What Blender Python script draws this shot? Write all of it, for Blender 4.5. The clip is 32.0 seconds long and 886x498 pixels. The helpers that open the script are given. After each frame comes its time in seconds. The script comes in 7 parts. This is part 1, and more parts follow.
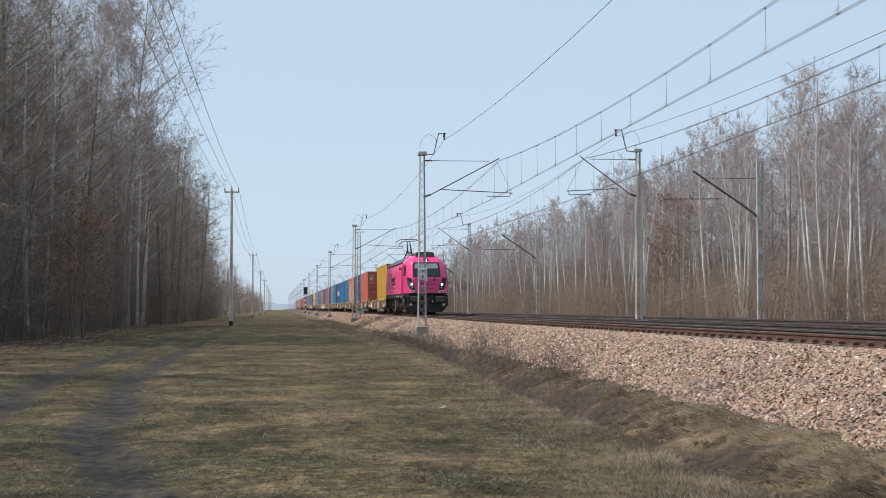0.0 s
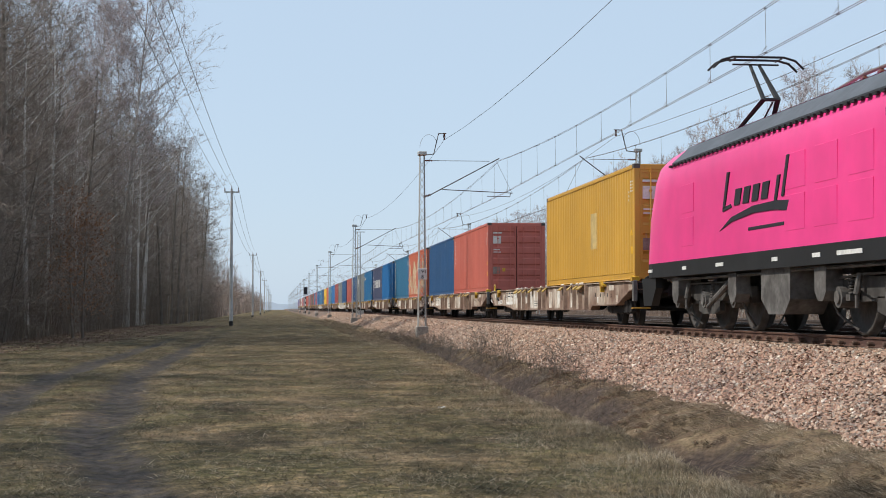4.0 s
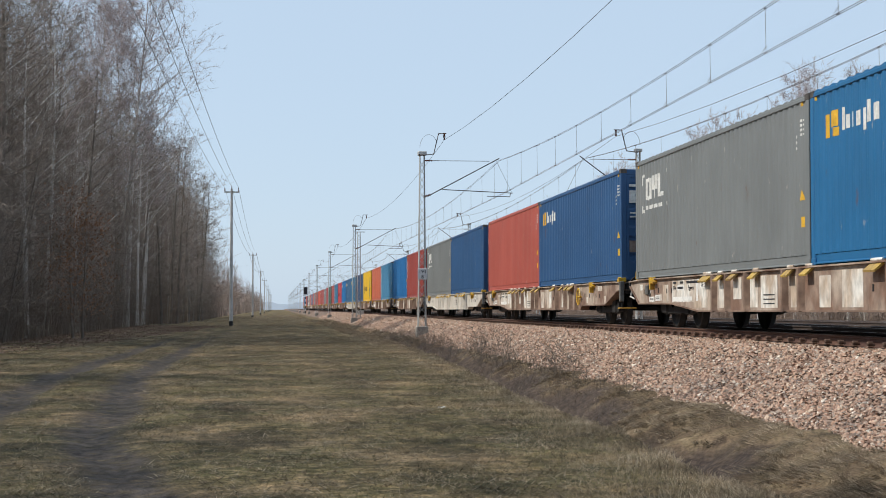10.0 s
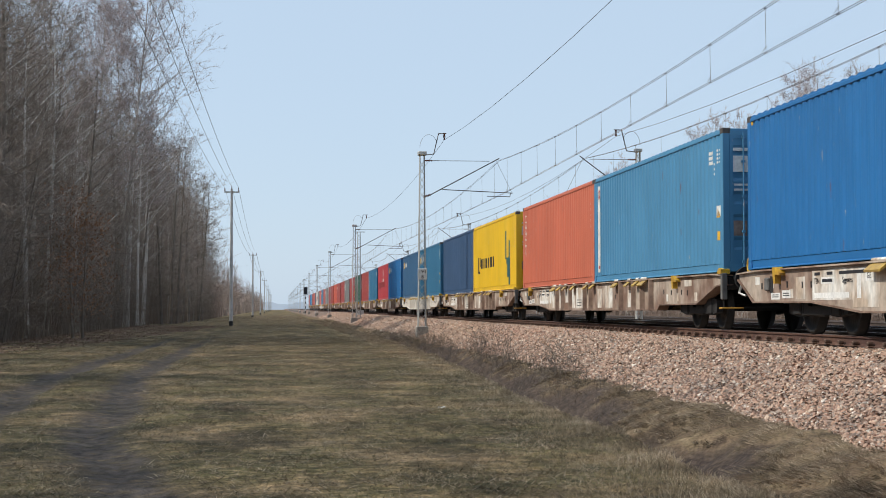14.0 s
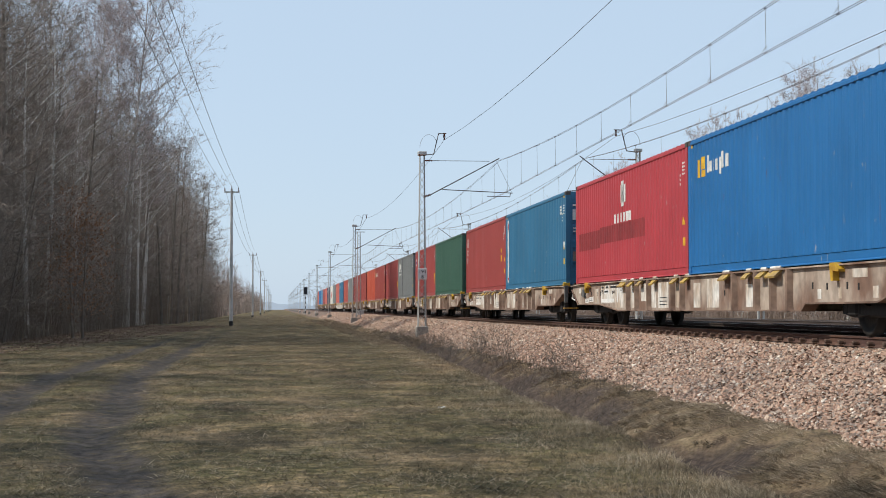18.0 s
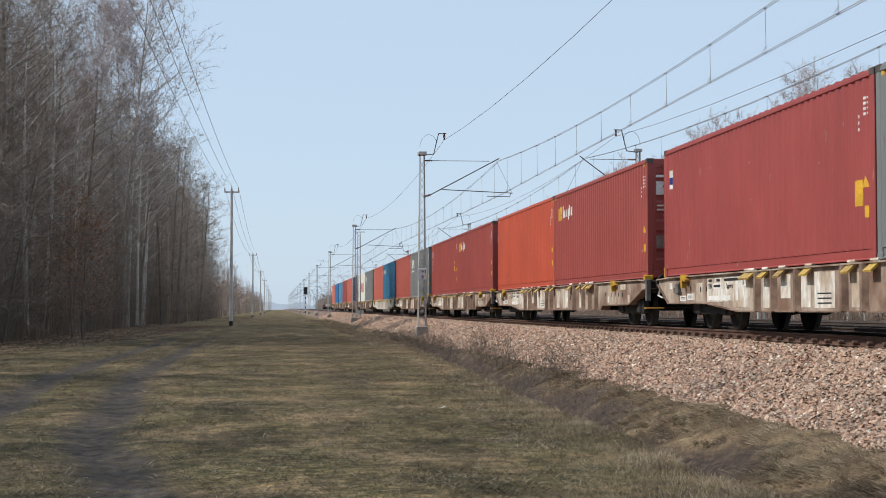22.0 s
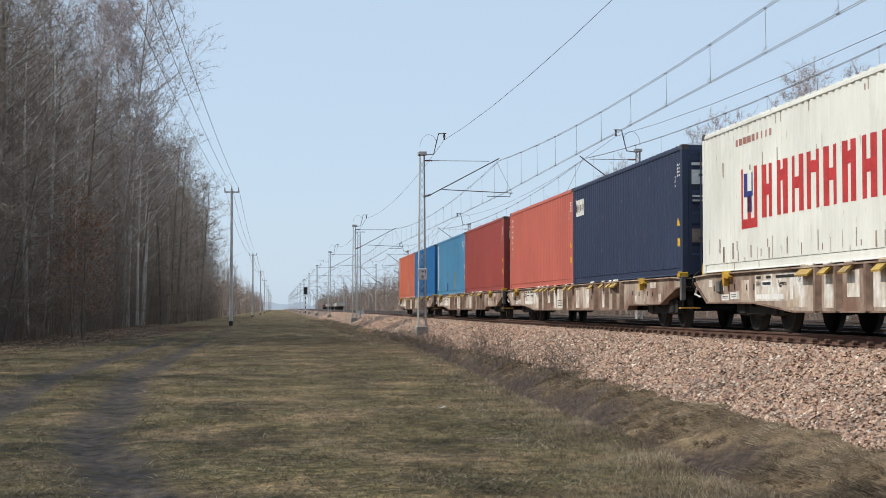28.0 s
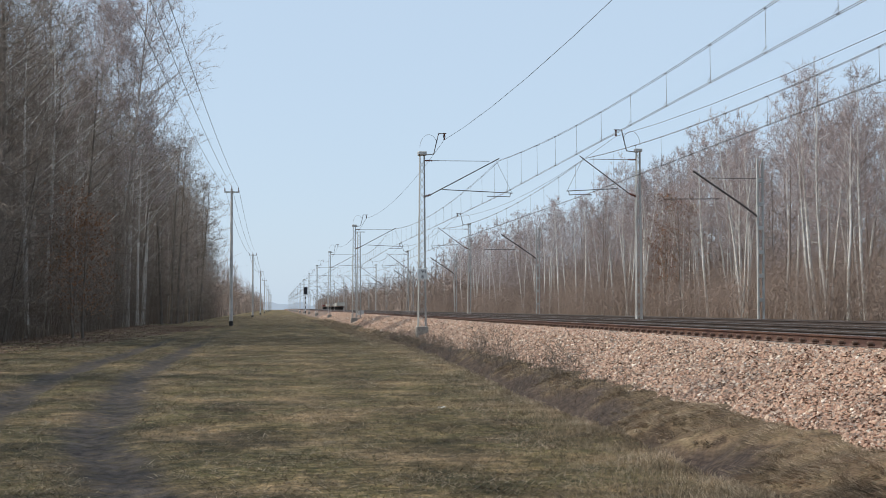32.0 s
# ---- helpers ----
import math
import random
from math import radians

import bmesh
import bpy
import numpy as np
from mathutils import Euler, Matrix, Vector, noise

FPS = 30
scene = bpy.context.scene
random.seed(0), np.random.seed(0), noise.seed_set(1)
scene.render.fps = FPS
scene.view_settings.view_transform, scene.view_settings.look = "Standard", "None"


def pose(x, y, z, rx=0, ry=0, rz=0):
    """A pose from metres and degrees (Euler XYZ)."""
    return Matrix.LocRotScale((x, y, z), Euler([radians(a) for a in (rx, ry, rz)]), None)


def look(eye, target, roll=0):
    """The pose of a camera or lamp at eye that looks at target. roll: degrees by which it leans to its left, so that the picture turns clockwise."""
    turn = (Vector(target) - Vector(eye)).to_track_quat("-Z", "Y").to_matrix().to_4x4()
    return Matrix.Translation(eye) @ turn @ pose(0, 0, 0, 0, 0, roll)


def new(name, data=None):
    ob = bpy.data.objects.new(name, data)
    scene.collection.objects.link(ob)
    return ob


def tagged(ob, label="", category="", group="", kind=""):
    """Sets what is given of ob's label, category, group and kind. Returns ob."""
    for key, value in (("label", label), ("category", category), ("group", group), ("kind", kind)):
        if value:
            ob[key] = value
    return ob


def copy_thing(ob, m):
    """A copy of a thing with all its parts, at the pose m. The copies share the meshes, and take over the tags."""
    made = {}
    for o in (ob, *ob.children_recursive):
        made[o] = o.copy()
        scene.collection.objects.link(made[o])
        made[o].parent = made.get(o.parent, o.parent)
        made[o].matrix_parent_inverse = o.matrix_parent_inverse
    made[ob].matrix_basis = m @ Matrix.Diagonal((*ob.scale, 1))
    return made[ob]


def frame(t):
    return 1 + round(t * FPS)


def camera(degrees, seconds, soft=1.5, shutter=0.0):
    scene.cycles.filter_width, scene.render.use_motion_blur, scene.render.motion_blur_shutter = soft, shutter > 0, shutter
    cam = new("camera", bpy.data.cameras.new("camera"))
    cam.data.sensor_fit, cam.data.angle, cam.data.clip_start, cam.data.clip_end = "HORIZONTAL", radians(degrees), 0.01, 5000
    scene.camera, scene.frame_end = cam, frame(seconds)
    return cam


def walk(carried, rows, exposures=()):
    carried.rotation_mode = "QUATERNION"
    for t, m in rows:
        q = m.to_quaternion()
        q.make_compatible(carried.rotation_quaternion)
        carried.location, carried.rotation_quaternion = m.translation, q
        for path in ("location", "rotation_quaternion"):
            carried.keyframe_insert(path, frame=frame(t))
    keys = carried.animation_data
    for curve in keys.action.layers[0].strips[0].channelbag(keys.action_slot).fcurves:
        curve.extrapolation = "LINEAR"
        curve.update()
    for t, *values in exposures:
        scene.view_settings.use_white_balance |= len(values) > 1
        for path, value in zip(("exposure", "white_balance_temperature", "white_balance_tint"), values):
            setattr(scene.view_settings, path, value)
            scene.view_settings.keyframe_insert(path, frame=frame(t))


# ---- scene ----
# The line runs along +y, x is to the right of it, z = 0 is the meadow.
EYE_Z = 1.5                      # height of the eye over the meadow
XT1, XT2, XT3 = 10.05, 14.05, 19.6   # centre lines of the three tracks
ZR = 1.055                       # top of the rails
PITCH = 25.62                    # length of a wagon over its buffers
LOCO = 19.9                      # length of the locomotive

cam = camera(33.43, 32.0, soft=0.92, shutter=0.0)
VIEW = Matrix.Translation((0, 0, EYE_Z)) @ Matrix.Rotation(radians(-6.42), 4, "Z") @ Matrix.Rotation(radians(92.30), 4, "X")
walk(cam, [(0, VIEW), (32, VIEW)])

# ---- sky and sun ----
SUN_TO = Vector((-0.995, 0.07, 0)).normalized() * math.cos(radians(45)) + Vector((0, 0, math.sin(radians(45))))
world = bpy.data.worlds.new("sky")
world.use_nodes = True
scene.world = world
wn, wl = world.node_tree.nodes, world.node_tree.links
sky = wn.new("ShaderNodeTexSky")
sky.sky_type = "NISHITA"
sky.sun_disc = False
sky.sun_elevation = radians(45)
sky.sun_rotation = math.atan2(SUN_TO.x, SUN_TO.y)
sky.air_density, sky.dust_density, sky.ozone_density = 1.0, 0.7, 1.2
wn["Background"].inputs["Strength"].default_value = 0.128
# a thin even haze over the whole sky
haze = wn.new("ShaderNodeMix")
haze.data_type = "RGBA"
haze.inputs["Factor"].default_value = 0.80
haze.inputs["B"].default_value = (4.55, 5.70, 7.05, 1)
wl.new(sky.outputs["Color"], haze.inputs["A"])
wl.new(haze.outputs["Result"], wn["Background"].inputs["Color"])
sun_data = bpy.data.lights.new("sun", "SUN")
sun_data.energy, sun_data.angle, sun_data.color = 3.6, radians(0.6), (1.0, 0.94, 0.85)
sun = new("sun", sun_data)
sun.matrix_world = look(SUN_TO * 60, (0, 0, 0))
scene.view_settings.exposure = 0.0


# ---- materials ----
def material(name, color, rough=0.8, metal=0.0, vary=0.25, scale=6.0, bump=0.0, bump_scale=None, second=None, patch=0.6, spots=0.5, per_object=0.0, stretch=(1, 1, 1)):
    """A procedural surface: two scales of noise between color and its darker or second tone, with fine relief."""
    m = bpy.data.materials.new(name)
    m.use_nodes = True
    n, l = m.node_tree.nodes, m.node_tree.links
    b = n["Principled BSDF"]
    b.inputs["Roughness"].default_value, b.inputs["Metallic"].default_value = rough, metal
    tc = n.new("ShaderNodeTexCoord")
    mp = n.new("ShaderNodeMapping")
    mp.inputs["Scale"].default_value = stretch
    l.new(tc.outputs["Object"], mp.inputs["Vector"])
    big, fine = n.new("ShaderNodeTexNoise"), n.new("ShaderNodeTexNoise")
    big.inputs["Scale"].default_value, fine.inputs["Scale"].default_value = scale * 0.18, scale
    big.inputs["Detail"].default_value, fine.inputs["Detail"].default_value = 4, 6
    for t in (big, fine):
        l.new(mp.outputs["Vector"], t.inputs["Vector"])
    other = second or tuple(c * (1 - vary) for c in color)
    ramp = n.new("ShaderNodeValToRGB")
    ramp.color_ramp.elements[0].position, ramp.color_ramp.elements[1].position = 0.5 - 0.2 * patch, 0.5 + 0.2 * patch
    ramp.color_ramp.elements[0].color, ramp.color_ramp.elements[1].color = (*other, 1), (*color, 1)
    l.new(big.outputs["Fac"], ramp.inputs["Fac"])
    mix = n.new("ShaderNodeMix")
    mix.data_type, mix.blend_type = "RGBA", "MULTIPLY"
    mix.inputs["Factor"].default_value = spots
    grey = n.new("ShaderNodeValToRGB")
    grey.color_ramp.elements[0].position, grey.color_ramp.elements[1].position = 0.3, 0.7
    lo = 1 - 1.6 * vary
    grey.color_ramp.elements[0].color, grey.color_ramp.elements[1].color = (lo, lo, lo, 1), (1.15, 1.15, 1.15, 1)
    l.new(fine.outputs["Fac"], grey.inputs["Fac"])
    l.new(ramp.outputs["Color"], mix.inputs["A"])
    l.new(grey.outputs["Color"], mix.inputs["B"])
    out = mix.outputs["Result"]
    if per_object:
        info, hsv, mr = n.new("ShaderNodeObjectInfo"), n.new("ShaderNodeHueSaturation"), n.new("ShaderNodeMapRange")
        mr.inputs["To Min"].default_value, mr.inputs["To Max"].default_value = 1 - per_object, 1 + per_object
        l.new(info.outputs["Random"], mr.inputs["Value"])
        l.new(mr.outputs["Result"], hsv.inputs["Value"])
        l.new(out, hsv.inputs["Color"])
        out = hsv.outputs["Color"]
    l.new(out, b.inputs["Base Color"])
    if bump:
        bp, bt = n.new("ShaderNodeBump"), n.new("ShaderNodeTexNoise")
        bt.inputs["Scale"].default_value, bt.inputs["Detail"].default_value = bump_scale or scale * 4, 5
        l.new(mp.outputs["Vector"], bt.inputs["Vector"])
        l.new(bt.outputs["Fac"], bp.inputs["Height"])
        bp.inputs["Strength"].default_value, bp.inputs["Distance"].default_value = bump, 0.02
        l.new(bp.outputs["Normal"], b.inputs["Normal"])
    return m


def glow_material(name, color, strength):
    m = bpy.data.materials.new(name)
    m.use_nodes = True
    b = m.node_tree.nodes["Principled BSDF"]
    b.inputs["Base Color"].default_value = (0.02, 0.02, 0.02, 1)
    b.inputs["Emission Color"].default_value, b.inputs["Emission Strength"].default_value = (*color, 1), strength
    return m


def container_paint():
    """Sprayed steel in the object's own colour, faded in large patches, with streaks of rust and grime that run down."""
    m = bpy.data.materials.new("container_paint")
    m.use_nodes = True
    n, l = m.node_tree.nodes, m.node_tree.links
    b = n["Principled BSDF"]
    b.inputs["Roughness"].default_value = 0.5
    info, tc = n.new("ShaderNodeObjectInfo"), n.new("ShaderNodeTexCoord")
    shift = n.new("ShaderNodeVectorMath")
    shift.operation = "ADD"
    spread = n.new("ShaderNodeMath")
    spread.operation = "MULTIPLY"
    spread.inputs[1].default_value = 60
    l.new(info.outputs["Random"], spread.inputs[0])
    l.new(tc.outputs["Object"], shift.inputs[0])
    l.new(spread.outputs[0], shift.inputs[1])

    def noise_at(scale, stretch, detail=5):
        mp, t = n.new("ShaderNodeMapping"), n.new("ShaderNodeTexNoise")
        mp.inputs["Scale"].default_value = stretch
        t.inputs["Scale"].default_value, t.inputs["Detail"].default_value = scale, detail
        l.new(shift.outputs["Vector"], mp.inputs["Vector"])
        l.new(mp.outputs["Vector"], t.inputs["Vector"])
        return t.outputs["Fac"]

    def ramp(fac, a, c0, z, c1):
        r = n.new("ShaderNodeValToRGB")
        r.color_ramp.elements[0].position, r.color_ramp.elements[1].position = a, z
        r.color_ramp.elements[0].color, r.color_ramp.elements[1].color = (c0, c0, c0, 1), (c1, c1, c1, 1)
        l.new(fac, r.inputs["Fac"])
        return r.outputs["Color"]

    def mixed(kind, fac, a, c):
        x = n.new("ShaderNodeMix")
        x.data_type, x.blend_type = "RGBA", kind
        if isinstance(fac, float):
            x.inputs["Factor"].default_value = fac
        else:
            l.new(fac, x.inputs["Factor"])
        l.new(a, x.inputs["A"])
        if isinstance(c, tuple):
            x.inputs["B"].default_value = c
        else:
            l.new(c, x.inputs["B"])
        return x.outputs["Result"]

    c = mixed("MULTIPLY", 0.5, info.outputs["Color"], ramp(noise_at(0.5, (1, 1, 1)), 0.3, 0.72, 0.7, 1.1))
    c = mixed("MULTIPLY", 0.25, c, ramp(noise_at(4.0, (1, 1, 0.12)), 0.3, 0.75, 0.65, 1.08))
    rust = ramp(noise_at(6.0, (1, 1, 0.22), 9), 0.685, 0.0, 0.76, 0.7)
    c = mixed("MIX", rust, c, (0.13, 0.055, 0.03, 1))
    pale = ramp(noise_at(8.0, (1, 1, 0.35), 9), 0.695, 0.0, 0.74, 0.5)
    c = mixed("MIX", pale, c, (0.5, 0.45, 0.4, 1))
    l.new(c, b.inputs["Base Color"])
    bp = n.new("ShaderNodeBump")
    bp.inputs["Strength"].default_value, bp.inputs["Distance"].default_value = 0.15, 0.01
    l.new(noise_at(3.0, (1, 1, 0.6)), bp.inputs["Height"])
    l.new(bp.outputs["Normal"], b.inputs["Normal"])
    return m


M_PAINT = container_paint()
M_WHITE = material("white_marking", (0.75, 0.74, 0.70), 0.6, vary=0.2, scale=20)
M_RED_MARK = material("red_marking", (0.55, 0.04, 0.04), 0.6, vary=0.2, scale=20)
M_YELLOW_MARK = material("yellow_marking", (0.75, 0.42, 0.03), 0.6, vary=0.2, scale=20)
M_DARK_MARK = material("dark_marking", (0.02, 0.02, 0.025), 0.6, vary=0.2, scale=20)
M_PLATE = material("data_plate_steel", (0.30, 0.25, 0.22), 0.5, vary=0.3, scale=20, second=(0.2, 0.14, 0.11))
M_PEEL = material("peeled_primer", (0.70, 0.57, 0.40), 0.8, vary=0.3, scale=9, second=(0.52, 0.35, 0.21))
M_CASTING = material("casting_steel", (0.10, 0.085, 0.075), 0.7, vary=0.4, scale=30)
M_WAGON = material("wagon_rust_brown", (0.47, 0.38, 0.30), 0.75, vary=0.4, scale=6, second=(0.215, 0.125, 0.085), patch=0.55, bump=0.2, stretch=(1, 1, 0.8))
# rust of flanges and decks; on the sill ribs it stands for their shade
M_RUST_SHADE = material("rust_brown_and_rib_shade", (0.29, 0.195, 0.14), 0.8, vary=0.4, scale=8, second=(0.15, 0.088, 0.06), patch=0.6)
M_WAGON_WHITE = material("wagon_dusty_cream", (0.61, 0.57, 0.50), 0.75, vary=0.2, scale=7, second=(0.56, 0.51, 0.44), bump=0.2, stretch=(1, 1, 0.5))
M_DIRTY_WHITE = material("dirty_cream_patch", (0.80, 0.77, 0.70), 0.8, vary=0.4, scale=9, second=(0.50, 0.39, 0.29), patch=0.45, stretch=(1, 1, 0.6))
M_LABEL = material("white_label_paint", (0.82, 0.80, 0.75), 0.7, vary=0.2, scale=20)
M_GREY_BOX = material("grey_steel_paint", (0.17, 0.165, 0.155), 0.7, vary=0.3, scale=12)
M_YELLOW_DIRTY = material("dirty_yellow_paint", (0.55, 0.36, 0.07), 0.65, vary=0.4, scale=14, second=(0.33, 0.21, 0.08))
M_YELLOW = material("yellow_safety_paint", (0.68, 0.42, 0.02), 0.55, vary=0.3, scale=14, second=(0.42, 0.22, 0.03))
M_BOGIE = material("bogie_grime", (0.018, 0.016, 0.015), 0.85, vary=0.4, scale=14)
M_WHEEL = material("wheel_steel", (0.03, 0.026, 0.023), 0.7, 0.2, vary=0.4, scale=14)
M_PINK = material("pink_gloss_paint", (0.88, 0.062, 0.27), 0.34, vary=0.10, scale=1.2)
M_PINK_DARK = material("pink_front_panel", (0.60, 0.038, 0.18), 0.36, vary=0.12, scale=1.2)
M_LOCO_BOGIE = material("dusty_bogie_steel", (0.085, 0.078, 0.07), 0.8, vary=0.4, scale=12, second=(0.04, 0.036, 0.033))
M_LOCO_BOX = material("dusty_grey_fittings", (0.16, 0.15, 0.14), 0.75, vary=0.4, scale=12, second=(0.075, 0.068, 0.062))
M_LOCO_WHEEL = material("dusty_wheel_steel", (0.10, 0.088, 0.078), 0.7, 0.1, vary=0.4, scale=10, second=(0.05, 0.044, 0.04))
M_LOCO_BLACK = material("black_underframe_paint", (0.013, 0.0125, 0.0125), 0.62, vary=0.35, scale=10)
M_LOCO_ROOF = material("grey_roof_panel", (0.10, 0.11, 0.125), 0.6, vary=0.25, scale=6)
M_BUFFER = material("greasy_buffer_plate", (0.14, 0.095, 0.06), 0.5, 0.3, vary=0.5, scale=6, second=(0.05, 0.045, 0.04))
M_CHROME = material("bare_metal", (0.6, 0.6, 0.6), 0.3, 0.8, vary=0.15)
M_INSULATOR = material("brown_porcelain", (0.16, 0.05, 0.03), 0.25, vary=0.2)
M_COPPER = material("contact_wire_copper", (0.20, 0.175, 0.16), 0.5, 0.3, vary=0.2)
M_LAMP = glow_material("lit_headlamp", (1.0, 0.97, 0.9), 3.5)
M_GLASS = material("dark_tinted_glass", (0.022, 0.03, 0.034), 0.05, vary=0.1)
M_RAIL = material("rusty_rail_web", (0.13, 0.065, 0.042), 0.8, vary=0.35, scale=9, second=(0.085, 0.04, 0.03))
M_RAIL_DARK = material("dark_rail_web", (0.070, 0.052, 0.044), 0.8, vary=0.3, scale=9)
M_RAILTOP = material("polished_rail_head", (0.42, 0.41, 0.41), 0.28, 0.85, vary=0.15)
M_SLEEPER = material("weathered_concrete_sleeper", (0.26, 0.22, 0.18), 0.9, vary=0.3, scale=12, bump=0.2)
M_CLIP = material("rusty_clip", (0.20, 0.12, 0.085), 0.8, vary=0.4, scale=30)
M_MAST = material("galvanised_mast_steel", (0.52, 0.52, 0.50), 0.6, 0.1, vary=0.2, scale=5, second=(0.39, 0.38, 0.355))
M_MAST_DARK = material("dark_mast_foot", (0.03, 0.03, 0.03), 0.8, vary=0.3)
M_ARM = material("dark_bracket_tube", (0.13, 0.115, 0.11), 0.6, 0.2, vary=0.3, scale=9)
M_CONCRETE = material("weathered_concrete", (0.42, 0.40, 0.36), 0.9, vary=0.3, scale=6, second=(0.30, 0.28, 0.25), bump=0.25)
M_WIRE = material("wire_dark", (0.20, 0.20, 0.205), 0.6, 0.3, vary=0.2)
M_SIGN = material("sign_white", (0.7, 0.7, 0.68), 0.6, vary=0.12, scale=9)
M_POLE = material("concrete_pole_grey", (0.56, 0.54, 0.52), 0.85, vary=0.2, scale=3, second=(0.44, 0.42, 0.40), bump=0.15)


# ---- mesh building ----
class Mesh:
    """Collects simple forms into one mesh."""

    def __init__(self):
        self.v, self.f = [], []

    def add(self, verts, faces):
        k = len(self.v)
        self.v.extend(tuple(p) for p in verts)
        self.f.extend(tuple(i + k for i in q) for q in faces)
        return self

    def box(self, x0, x1, y0, y1, z0, z1, c=0.0):
        """A box; c chamfers all its edges."""
        if x0 > x1:
            x0, x1 = x1, x0
        if y0 > y1:
            y0, y1 = y1, y0
        if z0 > z1:
            z0, z1 = z1, z0
        if c <= 0:
            p = [(x, y, z) for z in (z0, z1) for y in (y0, y1) for x in (x0, x1)]
            return self.add(p, [(0, 2, 3, 1), (4, 5, 7, 6), (0, 1, 5, 4), (2, 6, 7, 3), (0, 4, 6, 2), (1, 3, 7, 5)])
        c = min(c, 0.45 * (x1 - x0), 0.45 * (y1 - y0), 0.45 * (z1 - z0))
        p = []
        for z, s in ((z0, 1), (z0 + c, 0), (z1 - c, 0), (z1, 1)):
            e = c if s else 0
            a, b, d, g = x0 + e, x1 - e, y0 + e, y1 - e
            k = c * (0.5 if s else 1)
            p += [(a + k, d, z), (b - k, d, z), (b, d + k, z), (b, g - k, z), (b - k, g, z), (a + k, g, z), (a, g - k, z), (a, d + k, z)]
        q = [tuple(range(7, -1, -1)), tuple(range(24, 32))]
        for r in range(3):
            q += [(8 * r + i, 8 * r + (i + 1) % 8, 8 * r + 8 + (i + 1) % 8, 8 * r + 8 + i) for i in range(8)]
        return self.add(p, q)

    def tube(self, a, b, r0, r1=None, n=8, caps=True):
        a, b = Vector(a), Vector(b)
        r1 = r0 if r1 is None else r1
        d = (b - a).normalized()
        u = d.cross((0, 0, 1) if abs(d.z) < 0.9 else (1, 0, 0)).normalized()
        w = d.cross(u)
        ring = [(math.cos(2 * math.pi * i / n), math.sin(2 * math.pi * i / n)) for i in range(n)]
        p = [a + (u * cx + w * sy) * r0 for cx, sy in ring] + [b + (u * cx + w * sy) * r1 for cx, sy in ring]
        q = [(i, (i + 1) % n, n + (i + 1) % n, n + i) for i in range(n)]
        if caps:
            q += [tuple(range(n - 1, -1, -1)), tuple(range(n, 2 * n))]
        return self.add(p, q)

    def path(self, pts, r, n=6):
        """One bent tube through the points."""
        pts = [Vector(p) for p in pts]
        dirs = [(b - a).normalized() for a, b in zip(pts, pts[1:])]
        ref = dirs[0].cross((0, 0, 1) if abs(dirs[0].z) < 0.9 else (1, 0, 0)).normalized()
        rings = []
        for k, p in enumerate(pts):
            d = dirs[0] if k == 0 else dirs[-1] if k == len(pts) - 1 else (dirs[k - 1] + dirs[k]).normalized()
            ref = (ref - d * ref.dot(d)).normalized()
            w = d.cross(ref)
            wide = 1.0 if k in (0, len(pts) - 1) else 1 / max(0.5, d.dot(dirs[k]))
            rings.append([p + (ref * math.cos(2 * math.pi * i / n) + w * math.sin(2 * math.pi * i / n)) * r * wide for i in range(n)])
        return self.loft(rings)

    def prism(self, poly, y0, y1):
        """A polygon in x, z drawn out along y."""
        n = len(poly)
        p = [(x, y0, z) for x, z in poly] + [(x, y1, z) for x, z in poly]
        q = [(i, (i + 1) % n, n + (i + 1) % n, n + i) for i in range(n)] + [tuple(range(n - 1, -1, -1)), tuple(range(n, 2 * n))]
        return self.add(p, q)

    def prism_x(self, poly, x0, x1):
        """A polygon in y, z drawn out along x."""
        n = len(poly)
        p = [(x0, y, z) for y, z in poly] + [(x1, y, z) for y, z in poly]
        q = [(i, (i + 1) % n, n + (i + 1) % n, n + i) for i in range(n)] + [tuple(range(n - 1, -1, -1)), tuple(range(n, 2 * n))]
        return self.add(p, q)

    def loft(self, rings, closed=True, caps=True):
        n = len(rings[0])
        p = [q for r in rings for q in r]
        f = []
        for k in range(len(rings) - 1):
            for i in range(n if closed else n - 1):
                f.append((k * n + i, k * n + (i + 1) % n, (k + 1) * n + (i + 1) % n, (k + 1) * n + i))
        if caps:
            f += [tuple(range(n - 1, -1, -1)), tuple(range((len(rings) - 1) * n, len(rings) * n))]
        return self.add(p, f)

    def data(self, name, mat, smooth=False, fix=True):
        me = bpy.data.meshes.new(name)
        kept = sorted({i for q in self.f for i in q})
        spot = {old: k for k, old in enumerate(kept)}
        me.from_pydata([self.v[i] for i in kept], [], [tuple(spot[i] for i in q) for q in self.f])
        me.materials.append(mat)
        if fix:
            b = bmesh.new()
            b.from_mesh(me)
            bmesh.ops.recalc_face_normals(b, faces=b.faces)
            b.to_mesh(me)
            b.free()
        if smooth:
            me.shade_smooth()
        me.update()
        return me


def part(name, shape, mat, parent, label="", smooth=False, loc=None):
    """Links a shape (or ready mesh data) as one mesh under a thing or a part."""
    ob = new(name, shape.data(name, mat, smooth) if isinstance(shape, Mesh) else shape)
    ob.parent = parent
    if loc is not None:
        ob.location = loc
    if label:
        ob["label"] = label
    return ob


def thing(name, label, category, group="", kind="", at=(0, 0, 0)):
    ob = new(name)
    ob.location = at
    ob.empty_display_size = 0.2
    return tagged(ob, label, category, group, kind)


def structure(name, shape, mat, label, category, smooth=False, kind="structure"):
    ob = new(name, shape.data(name, mat, smooth) if isinstance(shape, Mesh) else shape)
    return tagged(ob, label, category, "", kind)


